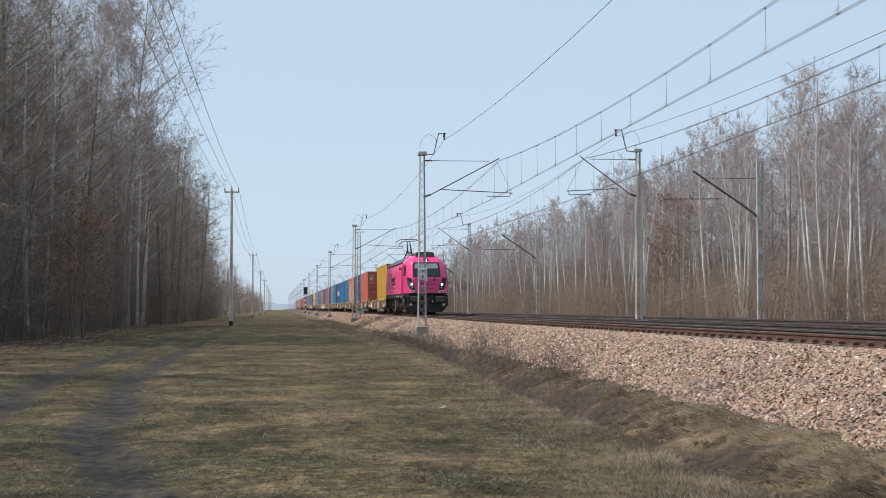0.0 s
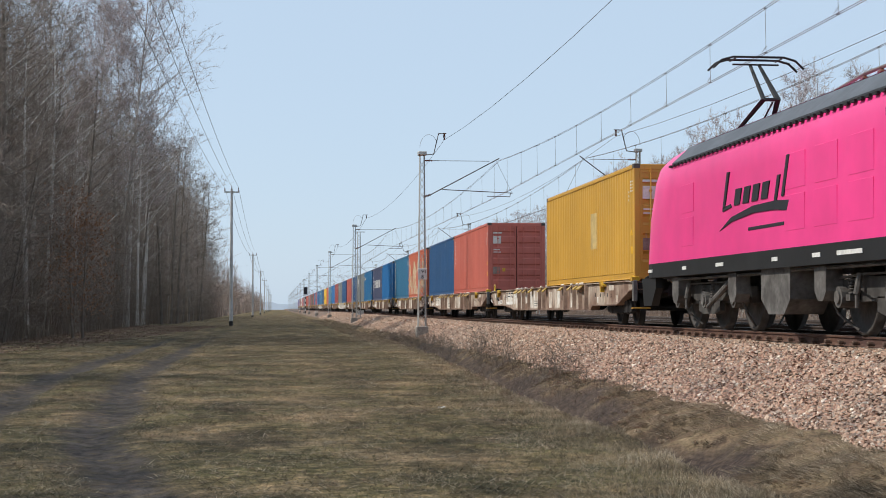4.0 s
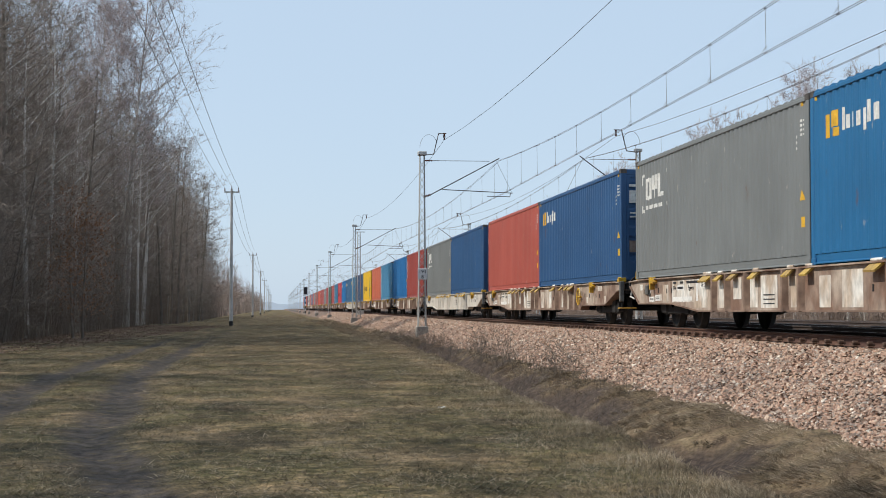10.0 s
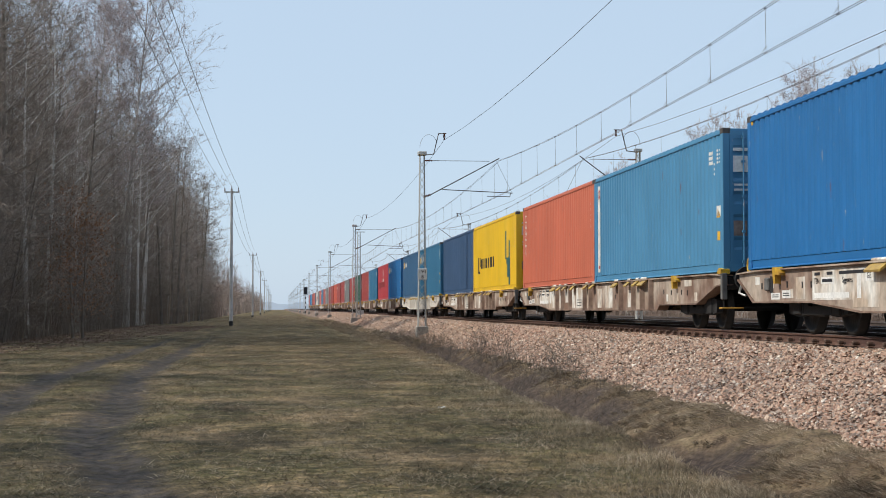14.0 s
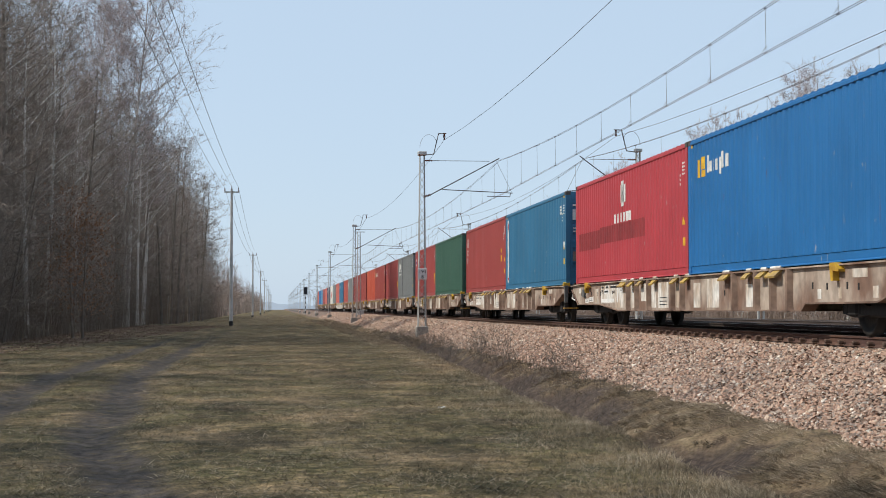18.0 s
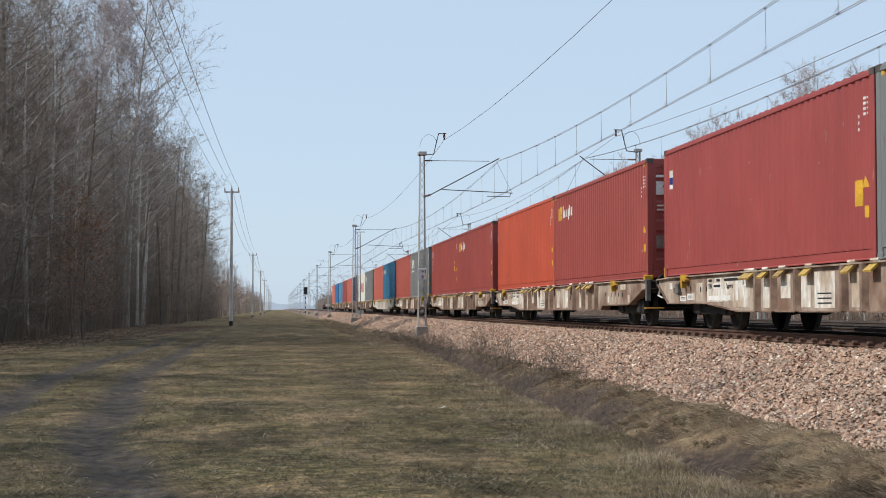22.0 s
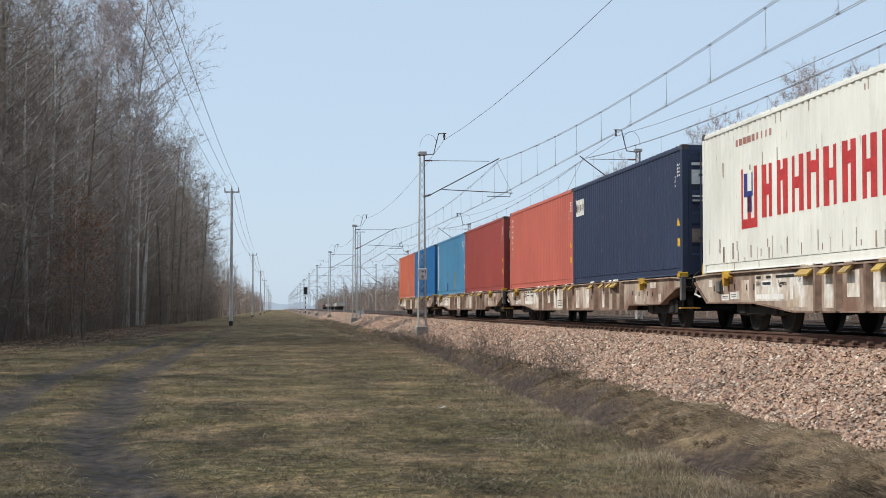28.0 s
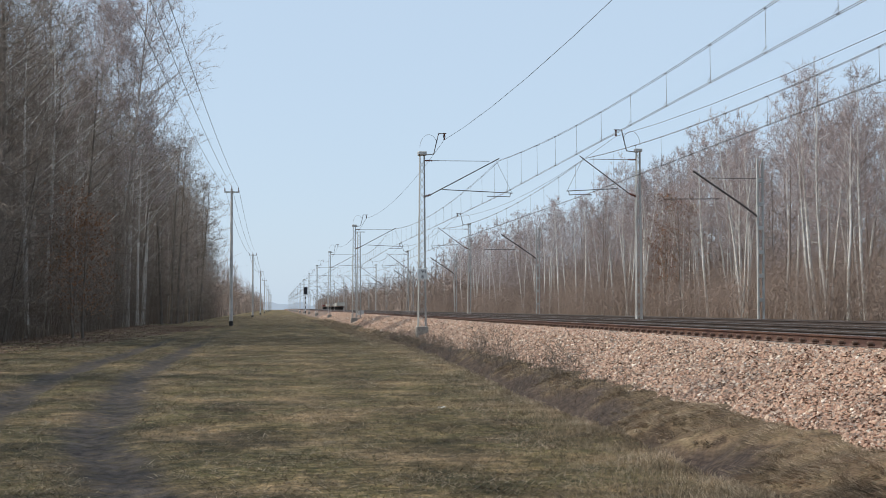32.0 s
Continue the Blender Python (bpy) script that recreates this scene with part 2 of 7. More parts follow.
def array_mesh(name, verts, faces, mat, smooth=False):
    """A large mesh from numpy arrays; all faces have the same number of corners."""
    me = bpy.data.meshes.new(name)
    verts, faces = np.asarray(verts, np.float32), np.asarray(faces, np.int32)
    k = faces.shape[1]
    me.vertices.add(len(verts))
    me.vertices.foreach_set("co", verts.ravel())
    me.loops.add(faces.size)
    me.loops.foreach_set("vertex_index", faces.ravel())
    me.polygons.add(len(faces))
    me.polygons.foreach_set("loop_start", np.arange(0, faces.size, k, dtype=np.int32))
    me.update(calc_edges=True)
    me.materials.append(mat)
    if smooth:
        me.shade_smooth()
    return me


# ---- ground, ballast, tracks ----
def smooth_step(a, b, x):
    t = np.clip((x - a) / (b - a), 0, 1)
    return t * t * (3 - 2 * t)


def wavy(x, y, seed, scale):
    """Soft random waves, for uneven ground."""
    r = np.random.RandomState(seed)
    out = 0
    for k in range(5):
        a, p, s = r.uniform(0, 6.28), r.uniform(0, 6.28), scale * 1.7 ** k
        out = out + np.sin((x * math.cos(a) + y * math.sin(a)) * s + p) / 1.5 ** k
    return out / 2.4


def vnoise(x, y, seed, scale):
    """Smooth random values from -1 to 1, from a lattice of chance numbers."""
    tab = np.random.RandomState(seed).uniform(-1, 1, (256, 256))
    u, v = x * scale, y * scale
    i, j = np.floor(u).astype(int), np.floor(v).astype(int)
    a, b = u - i, v - j
    a, b = a * a * (3 - 2 * a), b * b * (3 - 2 * b)
    i, j, i1, j1 = i % 256, j % 256, (i + 1) % 256, (j + 1) % 256
    return (tab[i, j] * (1 - a) + tab[i1, j] * a) * (1 - b) + (tab[i, j1] * (1 - a) + tab[i1, j1] * a) * b


def rut_line(y):
    """The nearer wheel rut's x along the meadow."""
    return np.interp(y, [4, 12, 18, 34, 60, 95, 400], [0.4, -1.2, -2.15, -3.1, -3.3, -3.1, -2.6])


def rut_depth(x, y):
    d = np.zeros_like(x)
    for off, w in ((0.0, 0.36), (-1.75, 0.34)):
        d = np.maximum(d, np.exp(-((x - rut_line(y) - off + 0.12 * wavy(x * 0, y, 5, 0.5)) / w) ** 2))
    return d * np.clip(0.95 + 0.35 * vnoise(x, y, 6, 1.3), 0, 1) * (1 - 0.75 * smooth_step(40, 85, y)) * (1 - smooth_step(110, 200, y))


LIP_Y = [11, 12.7, 15, 17.2, 19.5, 21, 23, 27, 33, 40, 50, 66, 120]
LIP_X = [3.88, 3.9, 3.98, 4.12, 4.18, 4.1, 4.15, 4.3, 4.55, 4.7, 5.0, 5.15, 5.3]
LUMP_Y = [10, 12.5, 14.5, 16.2, 17.2, 18.6, 20.5, 22, 24, 28, 31, 33.5, 36, 40, 46, 52, 60]
LUMP = [0.7, 1.0, 0.75, 0.5, 0.05, 0.8, 1.0, 0.55, 0.05, 0.1, 0.55, 0.2, 0.5, 0.2, 0.5, 0.3, 0.4]


def ditch_lip(y):
    """Where the meadow breaks off into the ditch."""
    return np.interp(y, LIP_Y, LIP_X) + 0.06 * vnoise(y * 0, y, 2, 0.9) + 0.05 * vnoise(y * 0, y, 22, 3.1)


def bank_lump(x, y):
    """How far the ditch's far side bulges out along the line, from 0 to 1."""
    return np.clip(np.interp(y, LUMP_Y, LUMP) + 0.28 * vnoise(x * 0, y, 23, 1.4), 0, 1.1)


def ground_height(x, y):
    lip, lump = ditch_lip(y), bank_lump(x, y)
    near = smooth_step(lip - 0.04, lip + 0.24, x)
    foot = lip + 0.28 + 0.45 * (1 - lump)
    rise = smooth_step(foot - 0.25, 6.25, x) ** (0.62 + 0.5 * (1 - lump))
    deep = 0.60 - 0.16 * lump
    z = (-deep * near + (deep + 0.06) * rise) * (1 - 0.35 * smooth_step(60, 120, y))
    z = z + 0.035 * wavy(x, y, 3, 0.5) * (1 - smooth_step(8, 9, x)) + (0.05 * vnoise(x, y, 4, 1.7) + 0.085 * vnoise(x * 0.4, y, 14, 2.6)) * near * (1 - smooth_step(6.2, 7.0, x))
    z = z - 0.07 * rut_depth(x, y)
    far_left = smooth_step(-5.6, -8.5, x)
    z = z + far_left * 0.10 * wavy(x, y, 9, 0.6)
    return z + 0.45 * smooth_step(22.5, 27, x)


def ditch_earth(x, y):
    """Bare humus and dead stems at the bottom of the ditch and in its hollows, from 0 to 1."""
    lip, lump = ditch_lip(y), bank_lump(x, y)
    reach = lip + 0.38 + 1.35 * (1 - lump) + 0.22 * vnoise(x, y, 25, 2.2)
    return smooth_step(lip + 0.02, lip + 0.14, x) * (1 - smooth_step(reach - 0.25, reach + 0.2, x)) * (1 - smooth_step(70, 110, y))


def spaced(*runs):
    out = []
    for a, b, step in runs:
        out += list(np.arange(a, b, step))
    return np.array(out + [runs[-1][1]])


def grid_sheet(xs, ys, height):
    gx, gy = np.meshgrid(xs, ys)
    v = np.stack([gx, gy, height(gx, gy)], -1).reshape(-1, 3)
    n, m = len(xs), len(ys)
    i = (np.arange(m - 1)[:, None] * n + np.arange(n - 1)).ravel()
    return v, np.stack([i, i + 1, i + n + 1, i + n], 1), gx, gy


def meadow_material():
    """Winter turf: olive green, straw and bare earth in patches, bare and dark in the wheel ruts and on the bank."""
    m = bpy.data.materials.new("winter_turf")
    m.use_nodes = True
    n, l = m.node_tree.nodes, m.node_tree.links
    b = n["Principled BSDF"]
    b.inputs["Roughness"].default_value = 0.95
    b.inputs["Specular IOR Level"].default_value = 0.15
    tc = n.new("ShaderNodeTexCoord")

    def noise_at(scale, detail=6, stretch=(1, 1, 1)):
        mp, t = n.new("ShaderNodeMapping"), n.new("ShaderNodeTexNoise")
        mp.inputs["Scale"].default_value = stretch
        t.inputs["Scale"].default_value, t.inputs["Detail"].default_value = scale, detail
        l.new(tc.outputs["Object"], mp.inputs["Vector"])
        l.new(mp.outputs["Vector"], t.inputs["Vector"])
        return t.outputs["Fac"]

    def ramp(fac, stops):
        r = n.new("ShaderNodeValToRGB")
        while len(r.color_ramp.elements) < len(stops):
            r.color_ramp.elements.new(0.5)
        for e, (p, c) in zip(r.color_ramp.elements, stops):
            e.position, e.color = p, (*c, 1)
        l.new(fac, r.inputs["Fac"])
        return r.outputs["Color"]

    def mixed(kind, fac, a, c):
        x = n.new("ShaderNodeMix")
        x.data_type, x.blend_type = "RGBA", kind
        if isinstance(fac, float):
            x.inputs["Factor"].default_value = fac
        else:
            l.new(fac, x.inputs["Factor"])
        l.new(a, x.inputs["A"])
        l.new(c, x.inputs["B"])
        return x.outputs["Result"]

    green, olive, straw, earth = (0.090, 0.092, 0.042), (0.162, 0.132, 0.074), (0.39, 0.295, 0.195), (0.090, 0.070, 0.055)
    c = ramp(noise_at(0.55, 8, (1, 0.7, 1)), [(0.30, earth), (0.42, green), (0.52, olive), (0.64, straw)])
    c2 = ramp(noise_at(7.0, 8), [(0.30, (0.050, 0.046, 0.027)), (0.5, (0.125, 0.108, 0.06)), (0.68, (0.32, 0.25, 0.165))])
    c = mixed("MIX", 0.5, c, c2)
    c = mixed("MULTIPLY", 0.85, c, ramp(noise_at(0.9, 5, (1, 0.55, 1)), [(0.36, (0.42, 0.40, 0.38)), (0.62, (1.42, 1.33, 1.24))]))
    c = mixed("MULTIPLY", 0.75, c, ramp(noise_at(32.0, 4), [(0.32, (0.22, 0.22, 0.2)), (0.66, (1.42, 1.36, 1.26))]))
    c = mixed("MULTIPLY", 0.7, c, ramp(noise_at(4.2, 7, (1, 0.8, 1)), [(0.38, (0.50, 0.50, 0.47)), (0.5, (1.0, 0.98, 0.95)), (0.64, (1.45, 1.36, 1.26))]))
    rut, bank = n.new("ShaderNodeAttribute"), n.new("ShaderNodeAttribute")
    rut.attribute_name, bank.attribute_name = "rut", "bank"
    dirt = ramp(noise_at(9.0, 8, (1, 0.5, 1)), [(0.3, (0.034, 0.028, 0.025)), (0.7, (0.100, 0.084, 0.073))])
    ragged = n.new("ShaderNodeMath")
    ragged.operation, ragged.use_clamp = "MULTIPLY", True
    l.new(rut.outputs["Fac"], ragged.inputs[0])
    l.new(ramp(noise_at(5.0, 6), [(0.34, (0.5, 0.5, 0.5)), (0.56, (1.15, 1.15, 1.15))]), ragged.inputs[1])
    c = mixed("MIX", ragged.outputs[0], c, dirt)
    dry = ramp(noise_at(3.0, 8, (1, 1, 0.5)), [(0.3, (0.075, 0.054, 0.040)), (0.45, (0.21, 0.155, 0.105)), (0.58, (0.175, 0.135, 0.088)), (0.72, (0.38, 0.295, 0.20))])
    dry = mixed("MULTIPLY", 0.7, dry, ramp(noise_at(28.0, 4), [(0.32, (0.35, 0.35, 0.35)), (0.66, (1.2, 1.2, 1.15))]))
    dry = mixed("MULTIPLY", 0.85, dry, ramp(noise_at(1.3, 5), [(0.36, (0.42, 0.38, 0.36)), (0.62, (1.3, 1.25, 1.15))]))
    c = mixed("MIX", bank.outputs["Fac"], c, dry)
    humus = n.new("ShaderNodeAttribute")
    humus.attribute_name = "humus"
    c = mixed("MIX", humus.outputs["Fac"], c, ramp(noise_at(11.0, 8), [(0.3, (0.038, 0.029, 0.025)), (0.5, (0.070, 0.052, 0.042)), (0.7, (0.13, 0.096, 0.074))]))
    l.new(c, b.inputs["Base Color"])
    bp = n.new("ShaderNodeBump")
    bp.inputs["Strength"].default_value, bp.inputs["Distance"].default_value = 0.9, 0.06
    l.new(noise_at(22.0, 6), bp.inputs["Height"])
    l.new(bp.outputs["Normal"], b.inputs["Normal"])
    return m


M_MEADOW = meadow_material()
gx_run = spaced((-1500, -200, 100), (-200, -40, 16), (-40, -14, 2), (-14, -6, 0.5), (-6, 1.0, 0.14), (1.0, 3.4, 0.25), (3.4, 7.4, 0.08), (7.4, 9, 0.4), (9, 22, 2.6), (22, 28, 1), (28, 60, 6), (60, 260, 25), (260, 1500, 124))
gy_run = spaced((-720, -120, 200), (-120, 0, 10), (0, 9, 1.5), (9, 50, 0.28), (50, 110, 0.9), (110, 240, 5), (240, 700, 23), (700, 3000, 230))
gv, gf, ggx, ggy = grid_sheet(gx_run, gy_run, ground_height)
ground_me = array_mesh("ground", gv, gf, M_MEADOW, smooth=True)
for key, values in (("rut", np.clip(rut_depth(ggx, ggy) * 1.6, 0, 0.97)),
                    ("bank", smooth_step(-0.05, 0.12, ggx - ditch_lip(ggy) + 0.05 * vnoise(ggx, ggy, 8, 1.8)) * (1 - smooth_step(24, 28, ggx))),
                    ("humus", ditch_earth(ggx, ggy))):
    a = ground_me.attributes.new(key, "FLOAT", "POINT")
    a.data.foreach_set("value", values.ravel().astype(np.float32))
ground = structure("ground", ground_me, M_MEADOW, "winter meadow of olive and straw turf with wheel ruts", "ground")


def ballast_height(x, y):
    top = 0.83
    z = np.interp(x, [5.9, 6.1, 6.22, 8.0, 8.5, 8.7, 9.15, 9.4, 21.5, 22.0, 23.6], [-0.8, -0.3, 0.0, 0.80, 0.825, 0.85, 0.84, top, top, 0.85, 0.3])
    lumps = 0.035 * wavy(x, y, 11, 2.2) + 0.05 * wavy(x, y, 12, 0.6) * (1 - smooth_step(8.0, 8.6, x))
    return z + lumps * (1 - 0.5 * smooth_step(8.3, 8.8, x))


def ballast_material(name, tones, per_island):
    m = bpy.data.materials.new(name)
    m.use_nodes = True
    n, l = m.node_tree.nodes, m.node_tree.links
    b = n["Principled BSDF"]
    b.inputs["Roughness"].default_value = 0.9
    b.inputs["Specular IOR Level"].default_value = 0.25
    r = n.new("ShaderNodeValToRGB")
    while len(r.color_ramp.elements) < len(tones):
        r.color_ramp.elements.new(0.5)
    for e, (p, c) in zip(r.color_ramp.elements, tones):
        e.position, e.color = p, (*c, 1)
    tc, big = n.new("ShaderNodeTexCoord"), n.new("ShaderNodeTexNoise")
    l.new(tc.outputs["Object"], big.inputs["Vector"])
    if per_island:
        geo = n.new("ShaderNodeNewGeometry")
        l.new(geo.outputs["Random Per Island"], r.inputs["Fac"])
        big.inputs["Scale"].default_value = 40
    else:
        vor = n.new("ShaderNodeTexVoronoi")
        vor.inputs["Scale"].default_value = 15
        l.new(tc.outputs["Object"], vor.inputs["Vector"])
        sep = n.new("ShaderNodeSeparateColor")
        l.new(vor.outputs["Color"], sep.inputs["Color"])
        l.new(sep.outputs["Red"], r.inputs["Fac"])
        big.inputs["Scale"].default_value = 6
        bp = n.new("ShaderNodeBump")
        bp.inputs["Strength"].default_value, bp.inputs["Distance"].default_value = 1.0, 0.05
        bp.invert = True
        l.new(vor.outputs["Distance"], bp.inputs["Height"])
        l.new(bp.outputs["Normal"], b.inputs["Normal"])
    big.inputs["Detail"].default_value = 6
    g = n.new("ShaderNodeValToRGB")
    g.color_ramp.elements[0].position, g.color_ramp.elements[1].position = 0.3, 0.7
    g.color_ramp.elements[0].color, g.color_ramp.elements[1].color = (0.7, 0.68, 0.66, 1), (1.1, 1.1, 1.1, 1)
    l.new(big.outputs["Fac"], g.inputs["Fac"])
    x = n.new("ShaderNodeMix")
    x.data_type, x.blend_type = "RGBA", "MULTIPLY"
    x.inputs["Factor"].default_value = 1.0
    l.new(r.outputs["Color"], x.inputs["A"])
    l.new(g.outputs["Color"], x.inputs["B"])
    l.new(x.outputs["Result"], b.inputs["Base Color"])
    return m


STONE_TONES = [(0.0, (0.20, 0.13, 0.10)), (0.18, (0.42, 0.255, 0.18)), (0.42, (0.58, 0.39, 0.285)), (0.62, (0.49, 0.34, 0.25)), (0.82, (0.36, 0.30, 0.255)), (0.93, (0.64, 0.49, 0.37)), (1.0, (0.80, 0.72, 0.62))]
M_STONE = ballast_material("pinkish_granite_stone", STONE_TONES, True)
# Stone tones at 0.45: the shade between loose stones is put into the bed's colour.
M_BED_GAP_SHADE = ballast_material("ballast_bed", [(p, tuple(0.45 * c for c in t)) for p, t in STONE_TONES], False)
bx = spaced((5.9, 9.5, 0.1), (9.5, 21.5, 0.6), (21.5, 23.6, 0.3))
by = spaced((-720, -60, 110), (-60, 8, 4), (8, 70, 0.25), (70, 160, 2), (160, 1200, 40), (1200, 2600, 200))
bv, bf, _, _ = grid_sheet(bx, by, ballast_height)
bed = structure("ballast_bed", array_mesh("ballast_bed", bv, bf, M_BED_GAP_SHADE, smooth=True), M_BED_GAP_SHADE, "bed of crushed pinkish granite under the tracks, darkened as shade between stones", "ballast")


def scatter_stones(count, seed, y0=11.0, run=75.0, power=1.75, grain=1.0):
    """Angular broken stones on the slope and shoulder, denser where the way passes."""
    r = np.random.RandomState(seed)
    base = np.array([(-1, -0.8, -0.5), (1, -0.8, -0.5), (1, 0.8, -0.5), (-1, 0.8, -0.5), (-0.55, 0, 0.62), (0.55, 0.05, 0.62)], float)
    tri = np.array([(0, 1, 5), (0, 5, 4), (1, 2, 5), (2, 3, 4), (2, 4, 5), (3, 0, 4)])
    y = y0 + run * r.rand(count) ** power
    x = r.uniform(6.0, 9.24, count)
    keep = x > 6.08 + 0.16 * vnoise(x * 0, y, 21, 0.9) + 0.15 * r.rand(count)
    x, y = x[keep], y[keep]
    k = len(x)
    size = r.uniform(0.011, 0.025, k) * (1 + 0.009 * (y - 11)) * grain
    p = (base[None] + r.uniform(-0.38, 0.38, (k, 6, 3))) * size[:, None, None] * r.uniform((0.95, 0.75, 0.7), (1.6, 1.2, 1.25), (k, 1, 3))
    q = np.concatenate([np.ones((k, 1)), r.normal(size=(k, 2)) * 0.22, np.tan(r.uniform(-1.5, 1.5, (k, 1)))], 1)
    q[:, 1:3] *= np.sqrt(1 + q[:, 3:] ** 2)
    q /= np.linalg.norm(q, axis=1)[:, None]
    w, a, b, c = q.T
    rot = np.stack([1 - 2 * (b * b + c * c), 2 * (a * b - c * w), 2 * (a * c + b * w), 2 * (a * b + c * w), 1 - 2 * (a * a + c * c), 2 * (b * c - a * w),
                    2 * (a * c - b * w), 2 * (b * c + a * w), 1 - 2 * (a * a + b * b)], 1).reshape(k, 3, 3)
    p = np.einsum("kij,knj->kni", rot, p)
    p += np.stack([x, y, ballast_height(x, y) + size * r.uniform(-0.1, 0.9, k)], 1)[:, None]
    f = (np.arange(k)[:, None, None] * 6 + tri[None]).reshape(-1, 3)
    return p.reshape(-1, 3), f


sv, sf = scatter_stones(92000, 4)
far_sv, far_sf = scatter_stones(22000, 6, 72.0, 150.0, 1.5, 1.15)
sv, sf = np.concatenate([sv, far_sv]), np.concatenate([sf, far_sf + len(sv)])
structure("ballast_stones", array_mesh("ballast_stones", sv, sf, M_STONE), M_STONE, "loose broken granite stones on the embankment slope", "ballast", kind="stuff")


def rail_profile():
    half = [(0.075, 0.0), (0.075, 0.012), (0.02, 0.03), (0.009, 0.05), (0.009, 0.125), (0.034, 0.138), (0.036, 0.165), (0.028, 0.172)]
    return half + [(-x, z) for x, z in reversed(half)]


def rail(x, label, mat):
    ob = structure("rail", Mesh().prism([(x + a, ZR - 0.172 + c) for a, c in rail_profile()], -720, 1500), mat, label, "rail")
    part("rail_head", Mesh().box(x - 0.03, x + 0.03, -720, 1500, ZR - 0.004, ZR + 0.001), M_RAILTOP, ob, "polished running surface")
    return ob


near_rail = None
for centre in (XT1, XT2, XT3):
    for side in (-1, 1):
        ob = rail(centre + side * 0.7535, "rusty steel rail with a polished head on concrete sleepers", M_RAIL_DARK if near_rail else M_RAIL)
        near_rail = near_rail or ob

# sleepers and rail clips of the front track
sleeper_me = Mesh().prism_x([(-0.15, -0.2), (-0.15, 0), (-0.11, 0.03), (0.11, 0.03), (0.15, 0), (0.15, -0.2)], -1.3, 1.3).data("sleeper", M_SLEEPER)
clip_me = Mesh().box(-0.13, -0.02, -0.085, 0.085, 0.0, 0.022, 0.008).tube((-0.10, 0, 0.05), (-0.02, 0, 0.055), 0.042, 0.036, n=9).tube((-0.115, 0, 0.048), (-0.10, 0, 0.05), 0.03, 0.042, n=9).data("rail_clip", M_CLIP)
for k in range(150):
    part("sleeper", sleeper_me, None, bed, loc=(XT1, 12 + 0.6 * k, ZR - 0.172 - 0.065))
    part("rail_clip", clip_me, None, near_rail, loc=(XT1 - 0.7535 - 0.02, 12 + 0.6 * k, ZR - 0.165))

# ---- overhead line ----
SPAN, MAST_Y0 = 61.0, 68.8
Z_TIP, Z_CONTACT = 8.47, 6.78


def lattice(m, w0, w1, z0, z1, depth0, depth1, step):
    """Four corner angles and zigzag braces, tapering from foot to head."""
    def corner(sx, sy, z):
        t = (z - z0) / (z1 - z0)
        return Vector((sx * (w0 + (w1 - w0) * t), sy * (depth0 + (depth1 - depth0) * t), z))
    legs, z, k = [(-1, -1), (1, -1), (1, 1), (-1, 1)], z0 + 0.1, 0
    braces = Mesh()
    while z + step < z1:
        for (a, b) in ((0, 1), (1, 2), (2, 3), (3, 0)):
            p, q = (legs[a], legs[b]) if k % 2 else (legs[b], legs[a])
            braces.tube(corner(*p, z), corner(*q, z + step), 0.010, n=4, caps=False)
        z += step
        k += 1
    return [Mesh().tube(corner(sx, sy, z0), corner(sx, sy, z1), 0.028, 0.024, n=4) for sx, sy in legs], braces


def insulator(m, a, b, r=0.055):
    a, b = Vector(a), Vector(b)
    for k in range(5):
        p, q = a.lerp(b, (k + 0.1) / 5), a.lerp(b, (k + 0.75) / 5)
        m.tube(p, q, r, r * 0.45, n=8)
    return m.tube(a, b, r * 0.35, n=6)


def cantilever(mast, side, reach, z_top, z_low, drop):
    """Top tie, inclined tube and registration arm of a bracket that reaches over its track."""
    s = side
    part("top_tie", Mesh().path([(s * 0.5, 0, z_top), (s * (reach - 0.35), 0, z_top)], 0.014), M_ARM, mast)
    ins = insulator(Mesh(), (s * 0.1, 0, z_top), (s * 0.5, 0, z_top))
    part("tie_insulator", ins, M_INSULATOR, mast)
    lo, hi = Vector((s * 0.42, 0, z_low + 0.10)), Vector((s * (reach + 0.12), 0, z_top + 0.14))
    part("bracket_tube", Mesh().path([lo, hi], 0.025, 8), M_ARM, mast)
    part("bracket_insulator", insulator(Mesh(), (s * 0.08, 0, z_low - 0.02), lo, 0.075), M_INSULATOR, mast)
    arm = Mesh().path([(s * 0.95, 0, z_low + 0.34), (s * (reach + 0.75), 0, drop + 0.16)], 0.022)
    arm.path([(s * (reach + 0.65), 0, drop + 0.16), (s * (reach + 0.62), 0, drop - 0.02), (s * (reach + 0.35), 0, drop + 0.0), (s * (reach - 0.45), 0, drop + 0.0)], 0.018)
    part("registration_arm", arm, M_ARM, mast)
    part("arm_stay", Mesh().path([(s * (reach - 0.02), 0, z_top + 0.02), (s * (reach + 0.72), 0, drop + 0.17)], 0.008, 4), M_WIRE, mast)


def feeder_horn(mast, side, top):
    s = side
    horn = Mesh().path([(0, 0, top - 0.12), (s * 0.55, 0, top - 0.05), (s * 0.78, 0, top + 0.92), (s * 1.15, 0, top + 0.93)], 0.024)
    part("feeder_bracket", horn, M_ARM, mast)
    part("feeder_insulator", insulator(Mesh(), (s * 1.05, 0, top + 0.92), (s * 1.05, 0, top + 0.62), 0.07), M_INSULATOR, mast)
    pts = [(s * (0.35 - 0.42 * math.cos(a)) - s * 0.03, 0, top + 0.25 + 0.62 * math.sin(a)) for a in np.linspace(0, 2.6, 9)]
    part("jumper_wire", Mesh().path(pts, 0.008, 4), M_WIRE, mast)


